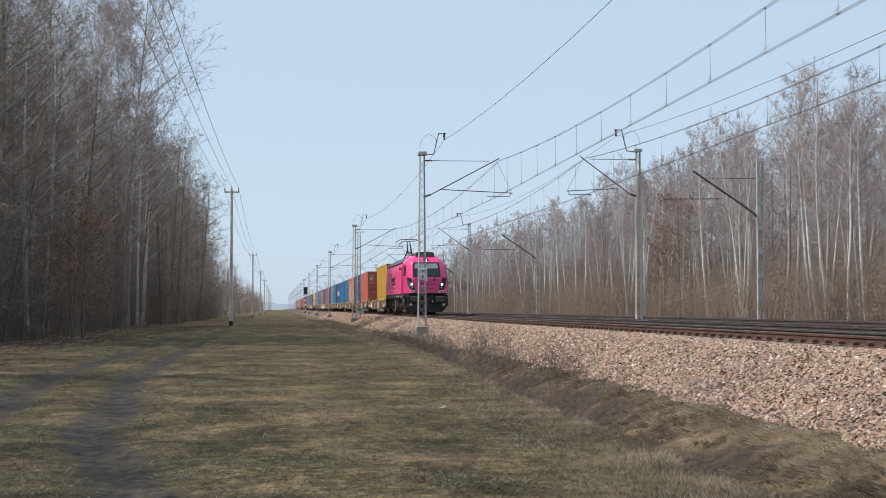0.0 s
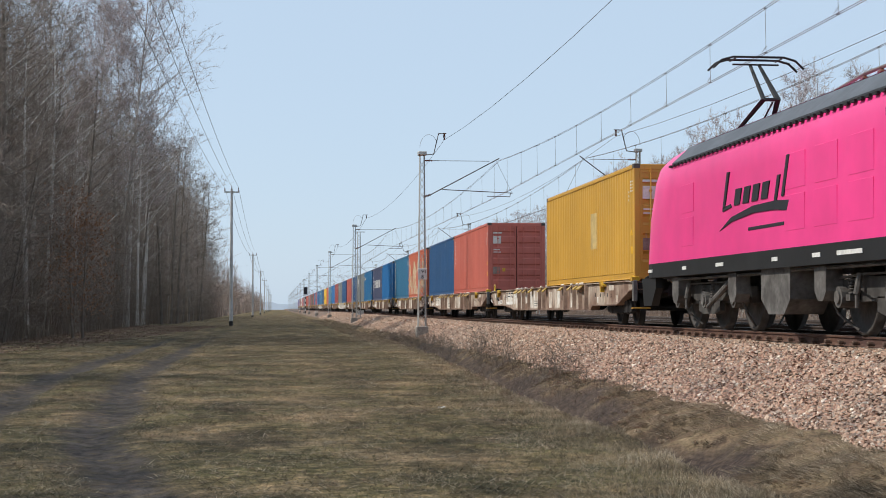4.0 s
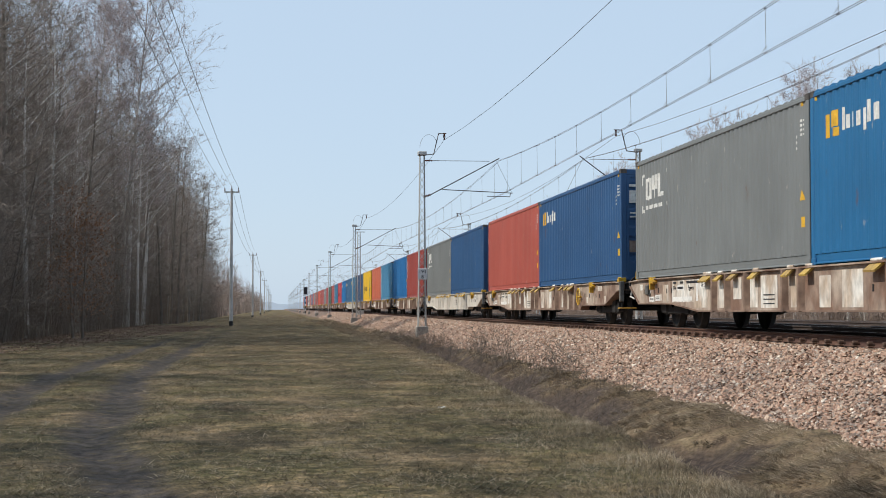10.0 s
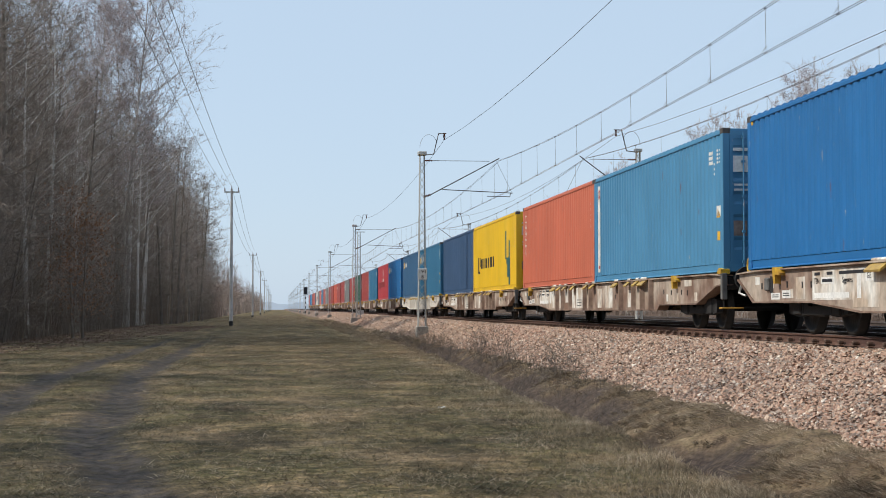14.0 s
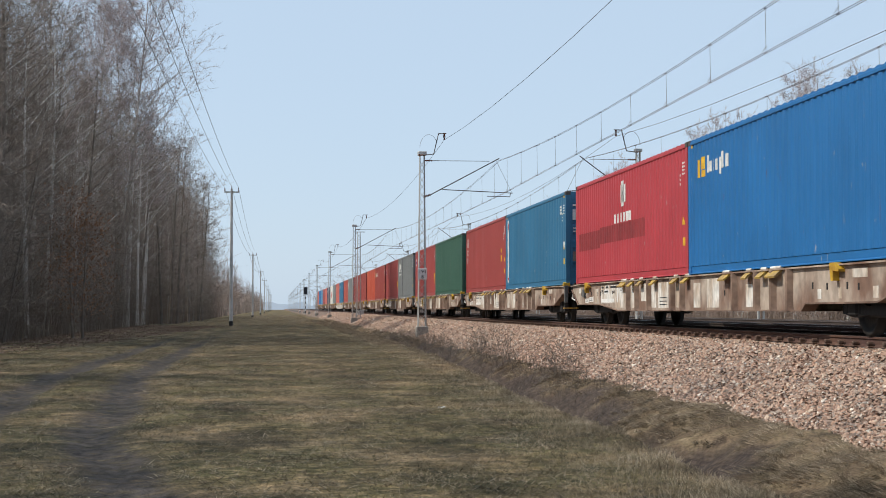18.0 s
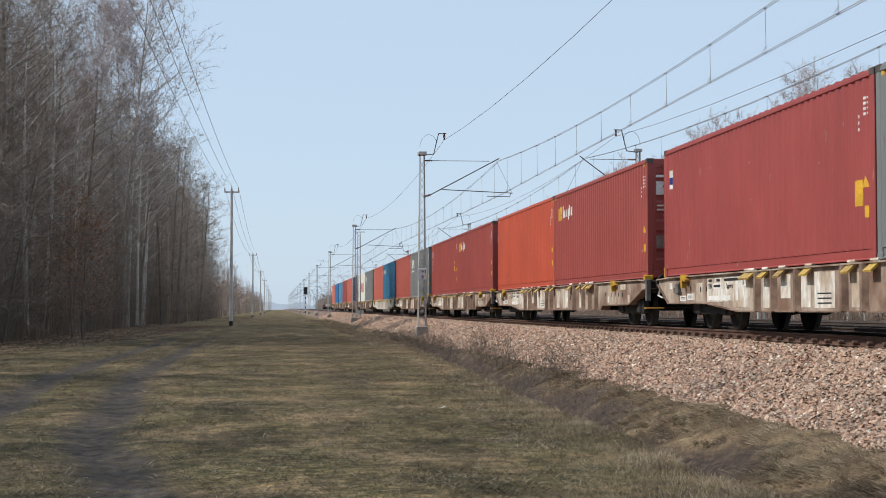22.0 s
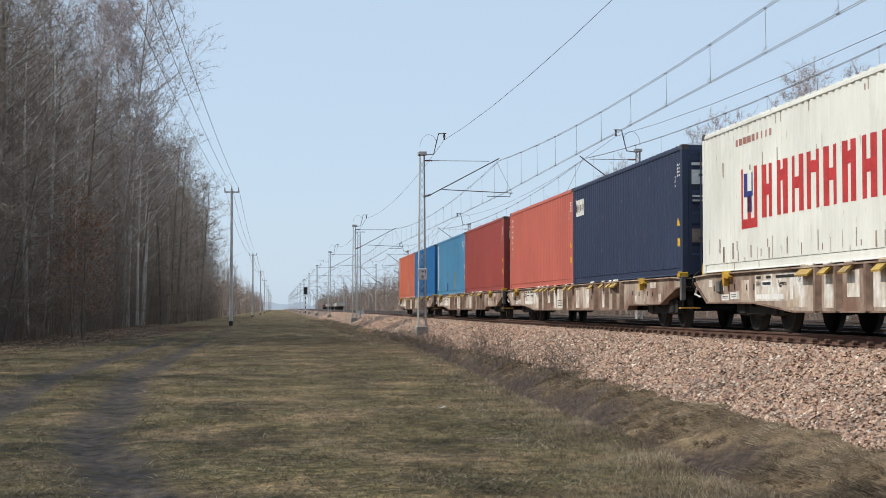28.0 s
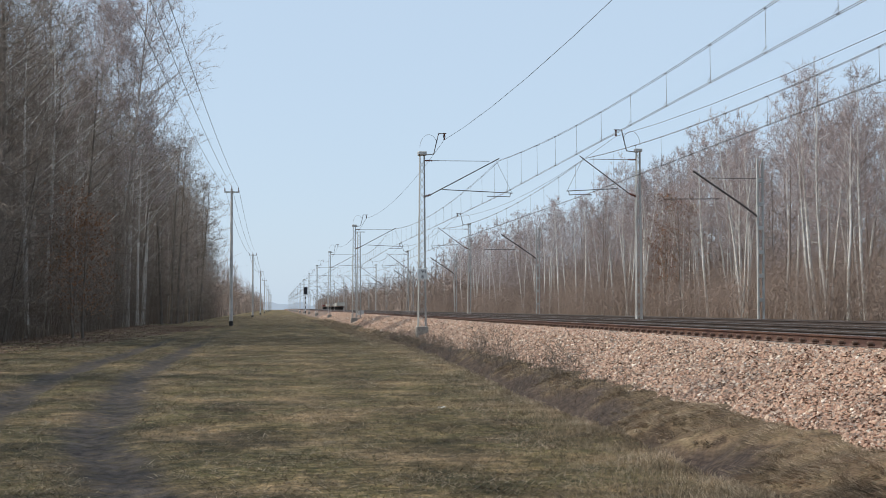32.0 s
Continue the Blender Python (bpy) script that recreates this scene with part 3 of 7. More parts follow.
def near_mast():
    mast = thing("catenary_mast", "grey galvanised lattice mast with an overhead-line bracket on a concrete foot", "mast", "overhead line masts of the front row", at=(6.75, MAST_Y0, 0))
    legs, braces = lattice(None, 0.18, 0.10, 0.42, 8.75, 0.18, 0.10, 0.36)
    for k in legs:
        part("leg", k, M_MAST, mast)
    part("bracing", braces, M_MAST, mast)
    part("head_plate", Mesh().box(-0.2, 0.2, -0.2, 0.2, 8.68, 8.86, 0.02), M_MAST, mast)
    part("foot_plate", Mesh().box(-0.27, 0.27, -0.27, 0.27, 0.40, 0.46, 0.01), M_MAST_DARK, mast)
    part("foundation", Mesh().box(-0.28, 0.28, -0.28, 0.28, -0.7, 0.66, 0.03), M_CONCRETE, mast, "weathered concrete foot")
    cantilever(mast, 1, 3.55, 8.44, 6.74, Z_CONTACT)
    feeder_horn(mast, 1, 8.8)
    return mast


def far_mast():
    mast = thing("catenary_mast", "slender grey lattice mast with a bracket over the second track", "mast", "overhead line masts of the middle row", at=(16.75, MAST_Y0 - 1.5, 0))
    legs, braces = lattice(None, 0.125, 0.08, 0.8, 8.85, 0.125, 0.08, 0.36)
    for k in legs:
        part("leg", k, M_MAST, mast)
    part("bracing", braces, M_MAST, mast)
    part("head_plate", Mesh().box(-0.17, 0.17, -0.17, 0.17, 8.8, 8.95, 0.02), M_MAST, mast)
    part("foundation", Mesh().box(-0.34, 0.34, -0.34, 0.34, 0.2, 0.86, 0.04), M_CONCRETE, mast)
    cantilever(mast, -1, 2.65, 8.44, 6.74, Z_CONTACT)
    feeder_horn(mast, -1, 8.9)
    return mast


def back_mast():
    mast = thing("catenary_mast", "pale batten mast of two steel channels with a bracket", "mast", "overhead line masts of the back row", at=(23.12, MAST_Y0, 0))
    for s in (-1, 1):
        part("channel", Mesh().box(s * 0.09, s * 0.17, -0.08, 0.08, 0.95, 8.72, 0.01), M_MAST, mast)
        part("channel_foot", Mesh().box(s * 0.085, s * 0.18, -0.09, 0.09, 0.6, 0.96, 0.01), M_MAST_DARK, mast)
    for z in np.arange(1.8, 8.6, 1.15):
        part("batten", Mesh().box(-0.14, 0.14, -0.095, 0.095, z, z + 0.20, 0.01), M_MAST, mast)
    part("foundation", Mesh().box(-0.4, 0.4, -0.36, 0.36, 0.2, 0.7, 0.04), M_CONCRETE, mast)
    part("top_tie", Mesh().path([(-0.12, 0, 7.75), (-2.9, 0, 7.75)], 0.016), M_ARM, mast)
    part("bracket_tube", Mesh().path([(-0.1, 0, 5.9), (-0.8, 0, 6.42), (-3.3, 0, 8.08)], 0.05, 8), M_ARM, mast)
    part("registration_arm", Mesh().path([(-2.0, 0, 6.75), (-4.8, 0, 6.72)], 0.024), M_ARM, mast)
    return mast


def row_of(first, steps):
    for k in steps:
        base = first.matrix_basis.translation
        copy_thing(first, pose(base.x, base.y + SPAN * k, base.z))


near_first, far_first, back_first = near_mast(), far_mast(), back_mast()
row_of(near_first, [-1] + list(range(1, 14)))
row_of(far_first, [-1] + list(range(1, 14)))
row_of(back_first, [-1] + list(range(1, 14)))
anchor = thing("anchor_mast", "plain grey lattice mast without a bracket beside the line", "mast", at=(7.25, 131.5, 0))
legs, braces = lattice(None, 0.17, 0.11, 0.42, 8.3, 0.17, 0.11, 0.36)
for k in legs:
    part("leg", k, M_MAST, anchor)
part("bracing", braces, M_MAST, anchor)
part("foundation", Mesh().box(-0.28, 0.28, -0.28, 0.28, -0.7, 0.66, 0.03), M_CONCRETE, anchor)
part("arm", Mesh().path([(-0.35, 0, 8.3), (0.55, 0, 8.3)], 0.03), M_ARM, anchor)

# kilometre plate on the first mast
plate = thing("kilometre_plate", "white plate with black figures bolted to a lattice mast", "sign", at=(6.75, MAST_Y0 - 0.2, 2.86))
part("plate", Mesh().box(-0.22, 0.22, -0.035, -0.015, -0.02, 0.5, 0.008), M_SIGN, plate)


def lettering(name, text, size, mat, parent, m):
    c = bpy.data.curves.new(name, "FONT")
    c.body, c.size, c.align_x, c.extrude = text, size, "CENTER", 0.001
    c.materials.append(mat)
    ob = new(name, c)
    ob.parent = parent
    ob.matrix_basis = m
    return ob


lettering("figures", "193", 0.24, M_DARK_MARK, plate, pose(0, -0.038, 0.27, 90))
lettering("figures", "8", 0.24, M_DARK_MARK, plate, pose(0, -0.038, 0.03, 90))


def wire_line(points, r):
    """A thin wire through points, three-sided."""
    return Mesh().path(points, r, 4)


def track_wires(x, z_tip, z_contact, mast_y, sag, r, phase, label):
    wires = thing("overhead_line", label, "wire", "overhead lines", kind="")
    spans = [mast_y + SPAN * k for k in range(-1, 13)]
    for y in spans:
        near = y < 130
        n = 15 if near else 6
        ys = np.linspace(y, y + SPAN, n + 1)
        t = (ys - y) / SPAN
        zc = z_tip - sag * 4 * t * (1 - t)
        zig = 0.25 * (-1 if round((y - mast_y) / SPAN) % 2 else 1)
        xs = x + zig * (1 - 2 * t)
        pair = (-0.035, 0.035) if near else (0,)
        for s in pair:
            part("messenger_wire", wire_line(list(zip(xs + s, ys, zc)), r if near else r * 1.5), M_COPPER, wires)
        for s in pair:
            part("contact_wire", wire_line([(xs[0] + s, ys[0], z_contact), (xs[-1] + s, ys[-1], z_contact)], r if near else r * 1.4), M_COPPER, wires)
        if y < 260:
            for k in range(n):
                u = (k + phase) / n
                a, b, c = x + zig * (1 - 2 * u), y + SPAN * u, z_tip - sag * 4 * u * (1 - u)
                drop = part("dropper", wire_line([(a, b, c), (a + 0.02, b + 0.03, z_contact)], 0.005), M_COPPER, wires)
                if near:
                    for z in (c, z_contact):
                        part("clamp", Mesh().box(a - 0.038, a + 0.038, b - 0.008, b + 0.008, z - 0.014, z + 0.012), M_WIRE, drop)
                    part("wire_loop", Mesh().path([(a + 0.05 * math.sin(q), b + 0.08 + 0.06 * math.cos(q), z_contact + 0.09 + 0.06 * math.sin(q)) for q in np.linspace(0, 5.2, 9)], 0.004, 3), M_WIRE, drop)
    return wires


track_wires(XT1 + 0.1, Z_TIP, Z_CONTACT + 0.03, MAST_Y0, 0.79, 0.0075, 0.35, "copper contact wires hung by droppers over the front track")
track_wires(XT2 - 0.05, Z_TIP, Z_CONTACT, MAST_Y0 - 1.5, 0.88, 0.0075, 0.55, "copper contact wires hung by droppers over the second track")


def feeder(x, z, mast_y, sag, label):
    ob = thing("feeder_wire", label, "wire", "feeder wires")
    for k in range(-1, 13):
        y = mast_y + SPAN * k
        t = np.linspace(0, 1, 9)
        part("wire", wire_line(list(zip(x + 0 * t, y + SPAN * t, z - sag * 4 * t * (1 - t))), 0.010 if k < 1 else 0.013), M_WIRE, ob)


feeder(7.80, 9.42, MAST_Y0, 0.7, "bare feeder wire carried on the mast heads")
feeder(15.7, 9.52, MAST_Y0 - 1.5, 0.8, "bare feeder wire carried on the middle masts")

# ---- pole line along the wood ----
POLE_Y0, POLE_STEP = 125.5, 111.0


def line_pole():
    ob = thing("power_pole", "slim grey concrete power pole with a crossarm and three insulators", "power pole", "power line poles", at=(-3.83, POLE_Y0, 0))
    part("shaft", Mesh().tube((0, 0, -0.5), (0, 0, 11.55), 0.17, 0.10, 10), M_POLE, ob)
    part("foot_band", Mesh().tube((0, 0, 0.0), (0, 0, 0.42), 0.185, 0.18, 10), M_MAST_DARK, ob, "dark tarred foot")
    part("crossarm", Mesh().box(-0.62, 0.62, -0.05, 0.05, 11.25, 11.36, 0.01), M_MAST, ob)
    for x in (-0.58, 0.0, 0.58):
        part("insulator", insulator(Mesh(), (x, 0, 11.36 if x else 11.55), (x, 0, 11.68 if x else 11.8), 0.06), M_INSULATOR, ob)
    return ob


pole = line_pole()
copy_thing(pole, pose(-3.83, -4.0, 0))
for k in range(1, 9):
    copy_thing(pole, pose(-3.83, POLE_Y0 + POLE_STEP * k, 0) @ Matrix.Diagonal((1, 1, 0.88, 1)))
for k in range(-1, 8):
    span = thing("power_line", "three thin wires sagging between concrete poles", "wire", "power line spans")
    t = np.linspace(0, 1, 15 if k < 2 else 7)
    for x in (-0.58, 0.0, 0.58):
        part("wire", wire_line(list(zip(-3.83 + x + 0 * t, (POLE_Y0 + POLE_STEP * (k + t)) if k >= 0 else (-4.0 + 129.5 * t), (11.8 if x == 0 else 11.68) * (1 if k < 0 else 1 - 0.12 * t if k == 0 else 0.88) - 1.1 * 4 * t * (1 - t))), 0.012 if k < 1 else 0.02), M_WIRE, span)

# ---- signal and small trackside things ----
signal = thing("railway_signal", "black signal head on a black and white banded post", "signal", at=(6.6, 344, 0))
for k in range(8):
    part("post_band", Mesh().tube((0, 0, 0.3 + 0.55 * k), (0, 0, 0.85 + 0.55 * k), 0.11, n=8), M_SIGN if k % 2 else M_DARK_MARK, signal)
part("signal_head", Mesh().box(-0.45, 0.45, -0.12, 0.12, 4.7, 6.4, 0.1), M_DARK_MARK, signal)
part("footing", Mesh().box(-0.4, 0.4, -0.4, 0.4, -0.3, 0.3, 0.04), M_CONCRETE, signal)
for k in range(4):
    part("lens_hood", Mesh().tube((0, -0.12, 5.0 + 0.36 * k), (0, -0.38, 5.0 + 0.36 * k), 0.12, n=8), M_DARK_MARK, signal)
cabinet = thing("trackside_cabinet", "low white trackside cabinet beside the ballast", "cabinet", at=(8.3, 147, 0.8))
part("body", Mesh().box(-0.3, 0.3, -0.2, 0.2, 0, 0.42, 0.02), M_SIGN, cabinet)
part("roof", Mesh().box(-0.34, 0.34, -0.24, 0.24, 0.42, 0.48, 0.02), M_MAST, cabinet)


def parked_wagon(y, load, label, top):
    """A low flat wagon standing far off on the side track."""
    ob = thing("parked_wagon", label, "railway wagon", "wagons parked on the side track", at=(XT3, y, ZR))
    part("deck", Mesh().box(-1.35, 1.35, -6, 6, 0.95, 1.2, 0.03), M_RUST_SHADE, ob)
    for e in (-1, 1):
        part("bogie", Mesh().box(-1.05, 1.05, e * 4.2 - 1.2, e * 4.2 + 1.2, 0.25, 0.9, 0.05), M_BOGIE, ob)
        for w in (-0.85, 0.85):
            part("wheelset", Mesh().tube((-0.82, e * 4.2 + w, 0.46), (0.82, e * 4.2 + w, 0.46), 0.46, n=14), M_WHEEL, ob)
        part("end_board", Mesh().box(-1.3, 1.3, e * 5.9, e * 6.0, 1.2, top + 0.1, 0.02), load, ob)
    for s in (-1, 1):
        part("side_board", Mesh().box(s * 1.28, s * 1.35, -5.9, 5.9, 1.2, top, 0.02), load, ob)
    return ob


M_DULL_RED = material("dull_red_boards", (0.26, 0.07, 0.05), 0.8, vary=0.3, scale=3)
M_CREAM_BOARDS = material("cream_boards", (0.60, 0.57, 0.50), 0.8, vary=0.3, scale=3)
M_TAN_BOARDS = material("tan_boards", (0.46, 0.40, 0.33), 0.8, vary=0.3, scale=3)
parked_wagon(462, M_CREAM_BOARDS, "low off-white wagon parked on the side track", 2.15)
parked_wagon(478, M_TAN_BOARDS, "low tan-boarded flat wagon parked on the side track", 1.75)
parked_wagon(520, M_TAN_BOARDS, "low tan-boarded flat wagon parked on the side track", 1.75)
parked_wagon(552, M_CREAM_BOARDS, "low off-white wagon parked on the side track", 1.9)
parked_wagon(600, M_DULL_RED, "low red-brown flat wagon parked on the side track", 1.75)

# distance: low woods where the line meets the horizon, their haze painted as glow
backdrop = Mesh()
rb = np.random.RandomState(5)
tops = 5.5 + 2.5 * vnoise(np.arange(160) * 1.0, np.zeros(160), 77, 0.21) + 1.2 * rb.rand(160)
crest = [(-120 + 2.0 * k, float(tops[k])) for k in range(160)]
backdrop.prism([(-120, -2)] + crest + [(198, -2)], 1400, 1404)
M_HAZE_GLOW = glow_material("distant_wood_haze_glow", (0.40, 0.48, 0.58), 1.0)
structure("backdrop", backdrop, M_HAZE_GLOW, "flat wood far off on the horizon, its blue-grey haze an even glow", "backdrop")


# ---- containers ----
CL, CW, CH = 5.995, 1.219, 2.896     # half length, half width, height
RIB, RIB_DEEP = 0.2777, 0.025
_shared = {}


def shared(key, make, mat, smooth=False):
    if key not in _shared:
        _shared[key] = make().data(key.split("/")[0], mat, smooth)
    return _shared[key]


def rib_x(u):
    """How far the corrugated side lies inside the outer face, u metres along it."""
    p = (u - 0.15) % RIB
    if p < 0.072:
        return 0.0
    if p < 0.14:
        return RIB_DEEP * (p - 0.072) / 0.068
    if p < 0.21:
        return RIB_DEEP
    return RIB_DEEP * (1 - (p - 0.21) / (RIB - 0.21))


def rib_breaks(u0, u1):
    out = {u0, u1}
    k = int((u0 - 0.15) / RIB) - 1
    while 0.15 + k * RIB < u1:
        for s in (0, 0.072, 0.14, 0.21):
            u = 0.15 + k * RIB + s
            if u0 < u < u1:
                out.add(u)
        k += 1
    return sorted(out)


def corrugated_side(sign):
    m = Mesh()
    us = rib_breaks(0.15, 2 * CL - 0.15)
    x = [sign * (CW - 0.012 - rib_x(u)) for u in us]
    lo = [(a, CL - u, 0.185) for a, u in zip(x, us)]
    hi = [(a, CL - u, CH - 0.09) for a, u in zip(x, us)]
    k = len(us)
    m.add(lo + hi, [(i, i + 1, k + i + 1, k + i) for i in range(k - 1)])
    inner = [(sign * (CW - 0.07), CL - us[0], 0.15), (sign * (CW - 0.07), CL - us[-1], 0.15), (sign * (CW - 0.07), CL - us[-1], CH - 0.09), (sign * (CW - 0.07), CL - us[0], CH - 0.09)]
    return m.add(inner, [(0, 1, 2, 3)])


def side_marks(rects):
    """Flat markings that follow the corrugation of the near side; u from the rear end, v up from the floor."""
    m = Mesh()
    for u0, u1, v0, v1 in rects:
        us = rib_breaks(u0, u1)
        k = len(us)
        lo = [(-(CW - 0.012 - rib_x(u)) - 0.003, CL - u, v0) for u in us]
        hi = [(-(CW - 0.012 - rib_x(u)) - 0.003, CL - u, v1) for u in us]
        m.add(lo + hi, [(i, k + i, k + i + 1, i + 1) for i in range(k - 1)])
    return m


def roof_sheet():
    """The roof's cross corrugation, turned down over the top rails."""
    m = Mesh()
    ys = np.linspace(-CL + 0.1, CL - 0.1, 140)
    z = [CH + 0.002 - (0.022 if (k // 2) % 2 else 0) for k in range(len(ys))]
    k = len(ys)
    e = CW - 0.012
    for rows in (((-e, 0), (e, 0)), ((-e, 1), (-e, 0)), ((e, 0), (e, 1))):
        m.add([(x, y, CH - 0.06 if low else a) for x, low in rows for y, a in zip(ys, z)], [(i, i + 1, k + i + 1, k + i) for i in range(k - 1)])
    return m


def door_leaf(s):
    """One leaf with recessed horizontal folds; s is the side of its hinges."""
    m = Mesh()
    x0, x1 = (s * 0.015, s * 1.07)
    zs, y = [0.2], [0.0]
    for z in np.arange(0.45, 2.5, 0.46):
        for dz, dy in ((0.0, 0.0), (0.06, 0.035), (0.2, 0.035), (0.26, 0.0)):
            zs.append(z + dz)
            y.append(dy)
    zs.append(2.72)
    y.append(0.0)
    k = len(zs)
    m.add([(x0, -CL + 0.02 + a, z) for z, a in zip(zs, y)] + [(x1, -CL + 0.02 + a, z) for z, a in zip(zs, y)], [(i, i + 1, k + i + 1, k + i) for i in range(k - 1)])
    for x in (x0, x1 - s * 0.07):
        m.box(x, x + s * 0.07, -CL + 0.004, -CL + 0.06, 0.17, 2.75)
    for z in (0.17, 2.68):
        m.box(x0, x1, -CL + 0.005, -CL + 0.06, z, z + 0.07)
    return m


def lock_rod(x):
    m = Mesh().tube((x, -CL - 0.035, 0.1), (x, -CL - 0.035, 2.8), 0.017, n=6)
    for z in (0.2, 0.8, 1.5, 2.2, 2.7):
        m.box(x - 0.035, x + 0.035, -CL - 0.05, -CL + 0.01, z, z + 0.045)
    m.box(x - 0.02, x + 0.22, -CL - 0.07, -CL - 0.05, 0.62, 0.65)
    return m


def end_wall():
    m = Mesh()
    xs, d = [], []
    for k in range(9):
        for s, a in ((0, 0), (0.07, 0), (0.12, 0.045), (0.19, 0.045)):
            xs.append(-1.08 + 0.24 * k + s)
            d.append(a)
    n = len(xs)
    return m.add([(x, CL - 0.01 - a, 0.15) for x, a in zip(xs, d)] + [(x, CL - 0.01 - a, 2.8) for x, a in zip(xs, d)], [(i, i + 1, n + i + 1, n + i) for i in range(n - 1)])


def flipped(make):
    def built():
        m = make()
        m.v = [(-x, -y, z) for x, y, z in m.v]
        return m
    return built


COLOURS = {
    "salmon": ((0.47, 0.115, 0.082), "faded salmon-red"), "orange": ((0.50, 0.125, 0.068), "orange-red"), "vermilion": ((0.45, 0.072, 0.034), "vermilion"),
    "maroon": ((0.29, 0.052, 0.042), "maroon"), "redbrown": ((0.37, 0.080, 0.058), "red-brown"), "crimson": ((0.40, 0.040, 0.050), "crimson"),
    "red": ((0.305, 0.052, 0.046), "dull red"), "darkblue": ((0.018, 0.075, 0.185), "dark blue"), "blue": ((0.008, 0.115, 0.265), "mid blue"),
    "brightblue": ((0.007, 0.122, 0.325), "bright blue"), "teal": ((0.026, 0.138, 0.25), "petrol blue"), "steelblue": ((0.03, 0.10, 0.20), "slate blue"),
    "lightblue": ((0.058, 0.21, 0.36), "weathered light blue"), "navy": ((0.018, 0.030, 0.068), "navy"), "slate": ((0.052, 0.062, 0.118), "slate navy"), "fadednavy": ((0.032, 0.075, 0.155), "faded navy"),
    "grey": ((0.165, 0.175, 0.174), "mid grey"), "green": ((0.036, 0.10, 0.068), "dark green"), "yellow": ((0.70, 0.43, 0.012), "bright yellow"),
    "ochre": ((0.50, 0.27, 0.035), "dull ochre yellow"), "cream": ((0.80, 0.76, 0.64), "rust-streaked cream"),
}


DOOR_MARKS = [("white_panel", -1.02, -0.66, 2.02, 2.34, M_WHITE), ("door_stencil", -1.02, -0.62, 2.44, 2.50, M_WHITE), ("door_stencil", -0.98, -0.70, 1.74, 1.78, M_WHITE),
              ("door_stencil", -0.98, -0.66, 1.64, 1.68, M_WHITE), ("data_plate", -1.0, -0.72, 0.74, 1.04, M_PLATE), ("warning_label", -0.60, -0.48, 0.84, 0.98, M_YELLOW_MARK)]


def container(colour, marks, door_front):
    rgb, words = COLOURS[colour]
    extra = {"triton": "upright white lettering blocks", "pil": "a tall white strip", "house": "a yellow and white mark", "ovl": "a bracketed white mark", "tex": "three upright white blocks",
             "sino": "a long row of white blocks", "ming": "red blocks and a badge", "peel": "paint peeling off in large flakes", "swan": "a round white badge", "sign": "a white panel",
             "yxe": "a dark printed mark", "sticker": "small yellow and blue stickers"}
    told = [extra[k] for k in marks if k in extra]
    label = f"{words} corrugated shipping container" + (f" with {told[0]}" if told else " with plain sides")
    ob = thing("shipping_container", label, "container", "containers on the train")
    turn = (lambda f: f) if door_front else flipped
    tag = "f" if door_front else "r"
    made = [
        part("side_panel", shared("side_panel/near", lambda: corrugated_side(-1), M_PAINT), None, ob), part("side_panel", shared("side_panel/far", lambda: corrugated_side(1), M_PAINT), None, ob),
        part("roof", shared("roof/c", roof_sheet, M_PAINT), None, ob),
        part("underside", shared("underside/c", lambda: Mesh().box(-1.15, 1.15, -CL + 0.05, CL - 0.05, 0.10, 0.16), M_PAINT), None, ob),
        part("end_wall", shared("end_wall/" + tag, turn(end_wall), M_PAINT), None, ob)]
    for s in (-1, 1):
        made.append(part("top_rail", shared(f"top_rail/{s}", lambda: Mesh().box(s * CW, s * (CW - 0.06), -CL + 0.1, CL - 0.1, CH - 0.11, CH - 0.04, 0.008), M_PAINT), None, ob))
        made.append(part("bottom_rail", shared(f"bottom_rail/{s}", lambda: Mesh().prism([(s * (CW - 0.045), 0.02), (s * (CW + 0.001), 0.02), (s * (CW + 0.001), 0.035), (s * (CW - 0.028), 0.05), (s * (CW - 0.028), 0.175), (s * (CW - 0.06), 0.175), (s * (CW - 0.06), 0.02)], -CL + 0.1, CL - 0.1), M_PAINT), None, ob))
        leaf = part("door", shared(f"door/{tag}{s}", turn(lambda: door_leaf(s)), M_PAINT), None, ob)
        made.append(leaf)
        for x in (0.28, 0.80):
            part("lock_rod", shared(f"lock_rod/{tag}{s}{x}", turn(lambda: lock_rod(s * x)), M_PAINT), None, leaf)
        for e in (-1, 1):
            made.append(part("corner_post", shared(f"corner_post/{s}{e}", lambda: Mesh().box(s * CW, s * (CW - 0.15), e * CL, e * (CL - 0.16), 0.1, CH - 0.1, 0.012), M_PAINT), None, ob))
            for z in (0.0, CH - 0.118):
                part("corner_casting", shared(f"corner_casting/{s}{e}{z}", lambda: Mesh().box(s * (CW + 0.004), s * (CW - 0.166), e * (CL + 0.004), e * (CL - 0.178), z, z + 0.122, 0.012), M_CASTING if z else M_PAINT), None, ob)
    for e in (-1, 1):
        made.append(part("end_header", shared(f"end_header/{e}", lambda: Mesh().box(-CW + 0.1, CW - 0.1, e * CL, e * (CL - 0.10), CH - 0.15, CH - 0.01, 0.01), M_PAINT), None, ob))
        made.append(part("end_sill", shared(f"end_sill/{e}", lambda: Mesh().box(-CW + 0.1, CW - 0.1, e * CL, e * (CL - 0.10), 0.02, 0.18, 0.01), M_PAINT), None, ob))
    if door_front:
        for name, x0, x1, z0, z1, mat in DOOR_MARKS:
            part(name, shared(f"{name}/{x0}{z0}", lambda: Mesh().box(x0, x1, -CL + 0.008, -CL + 0.065, z0, z1), mat), None, ob)
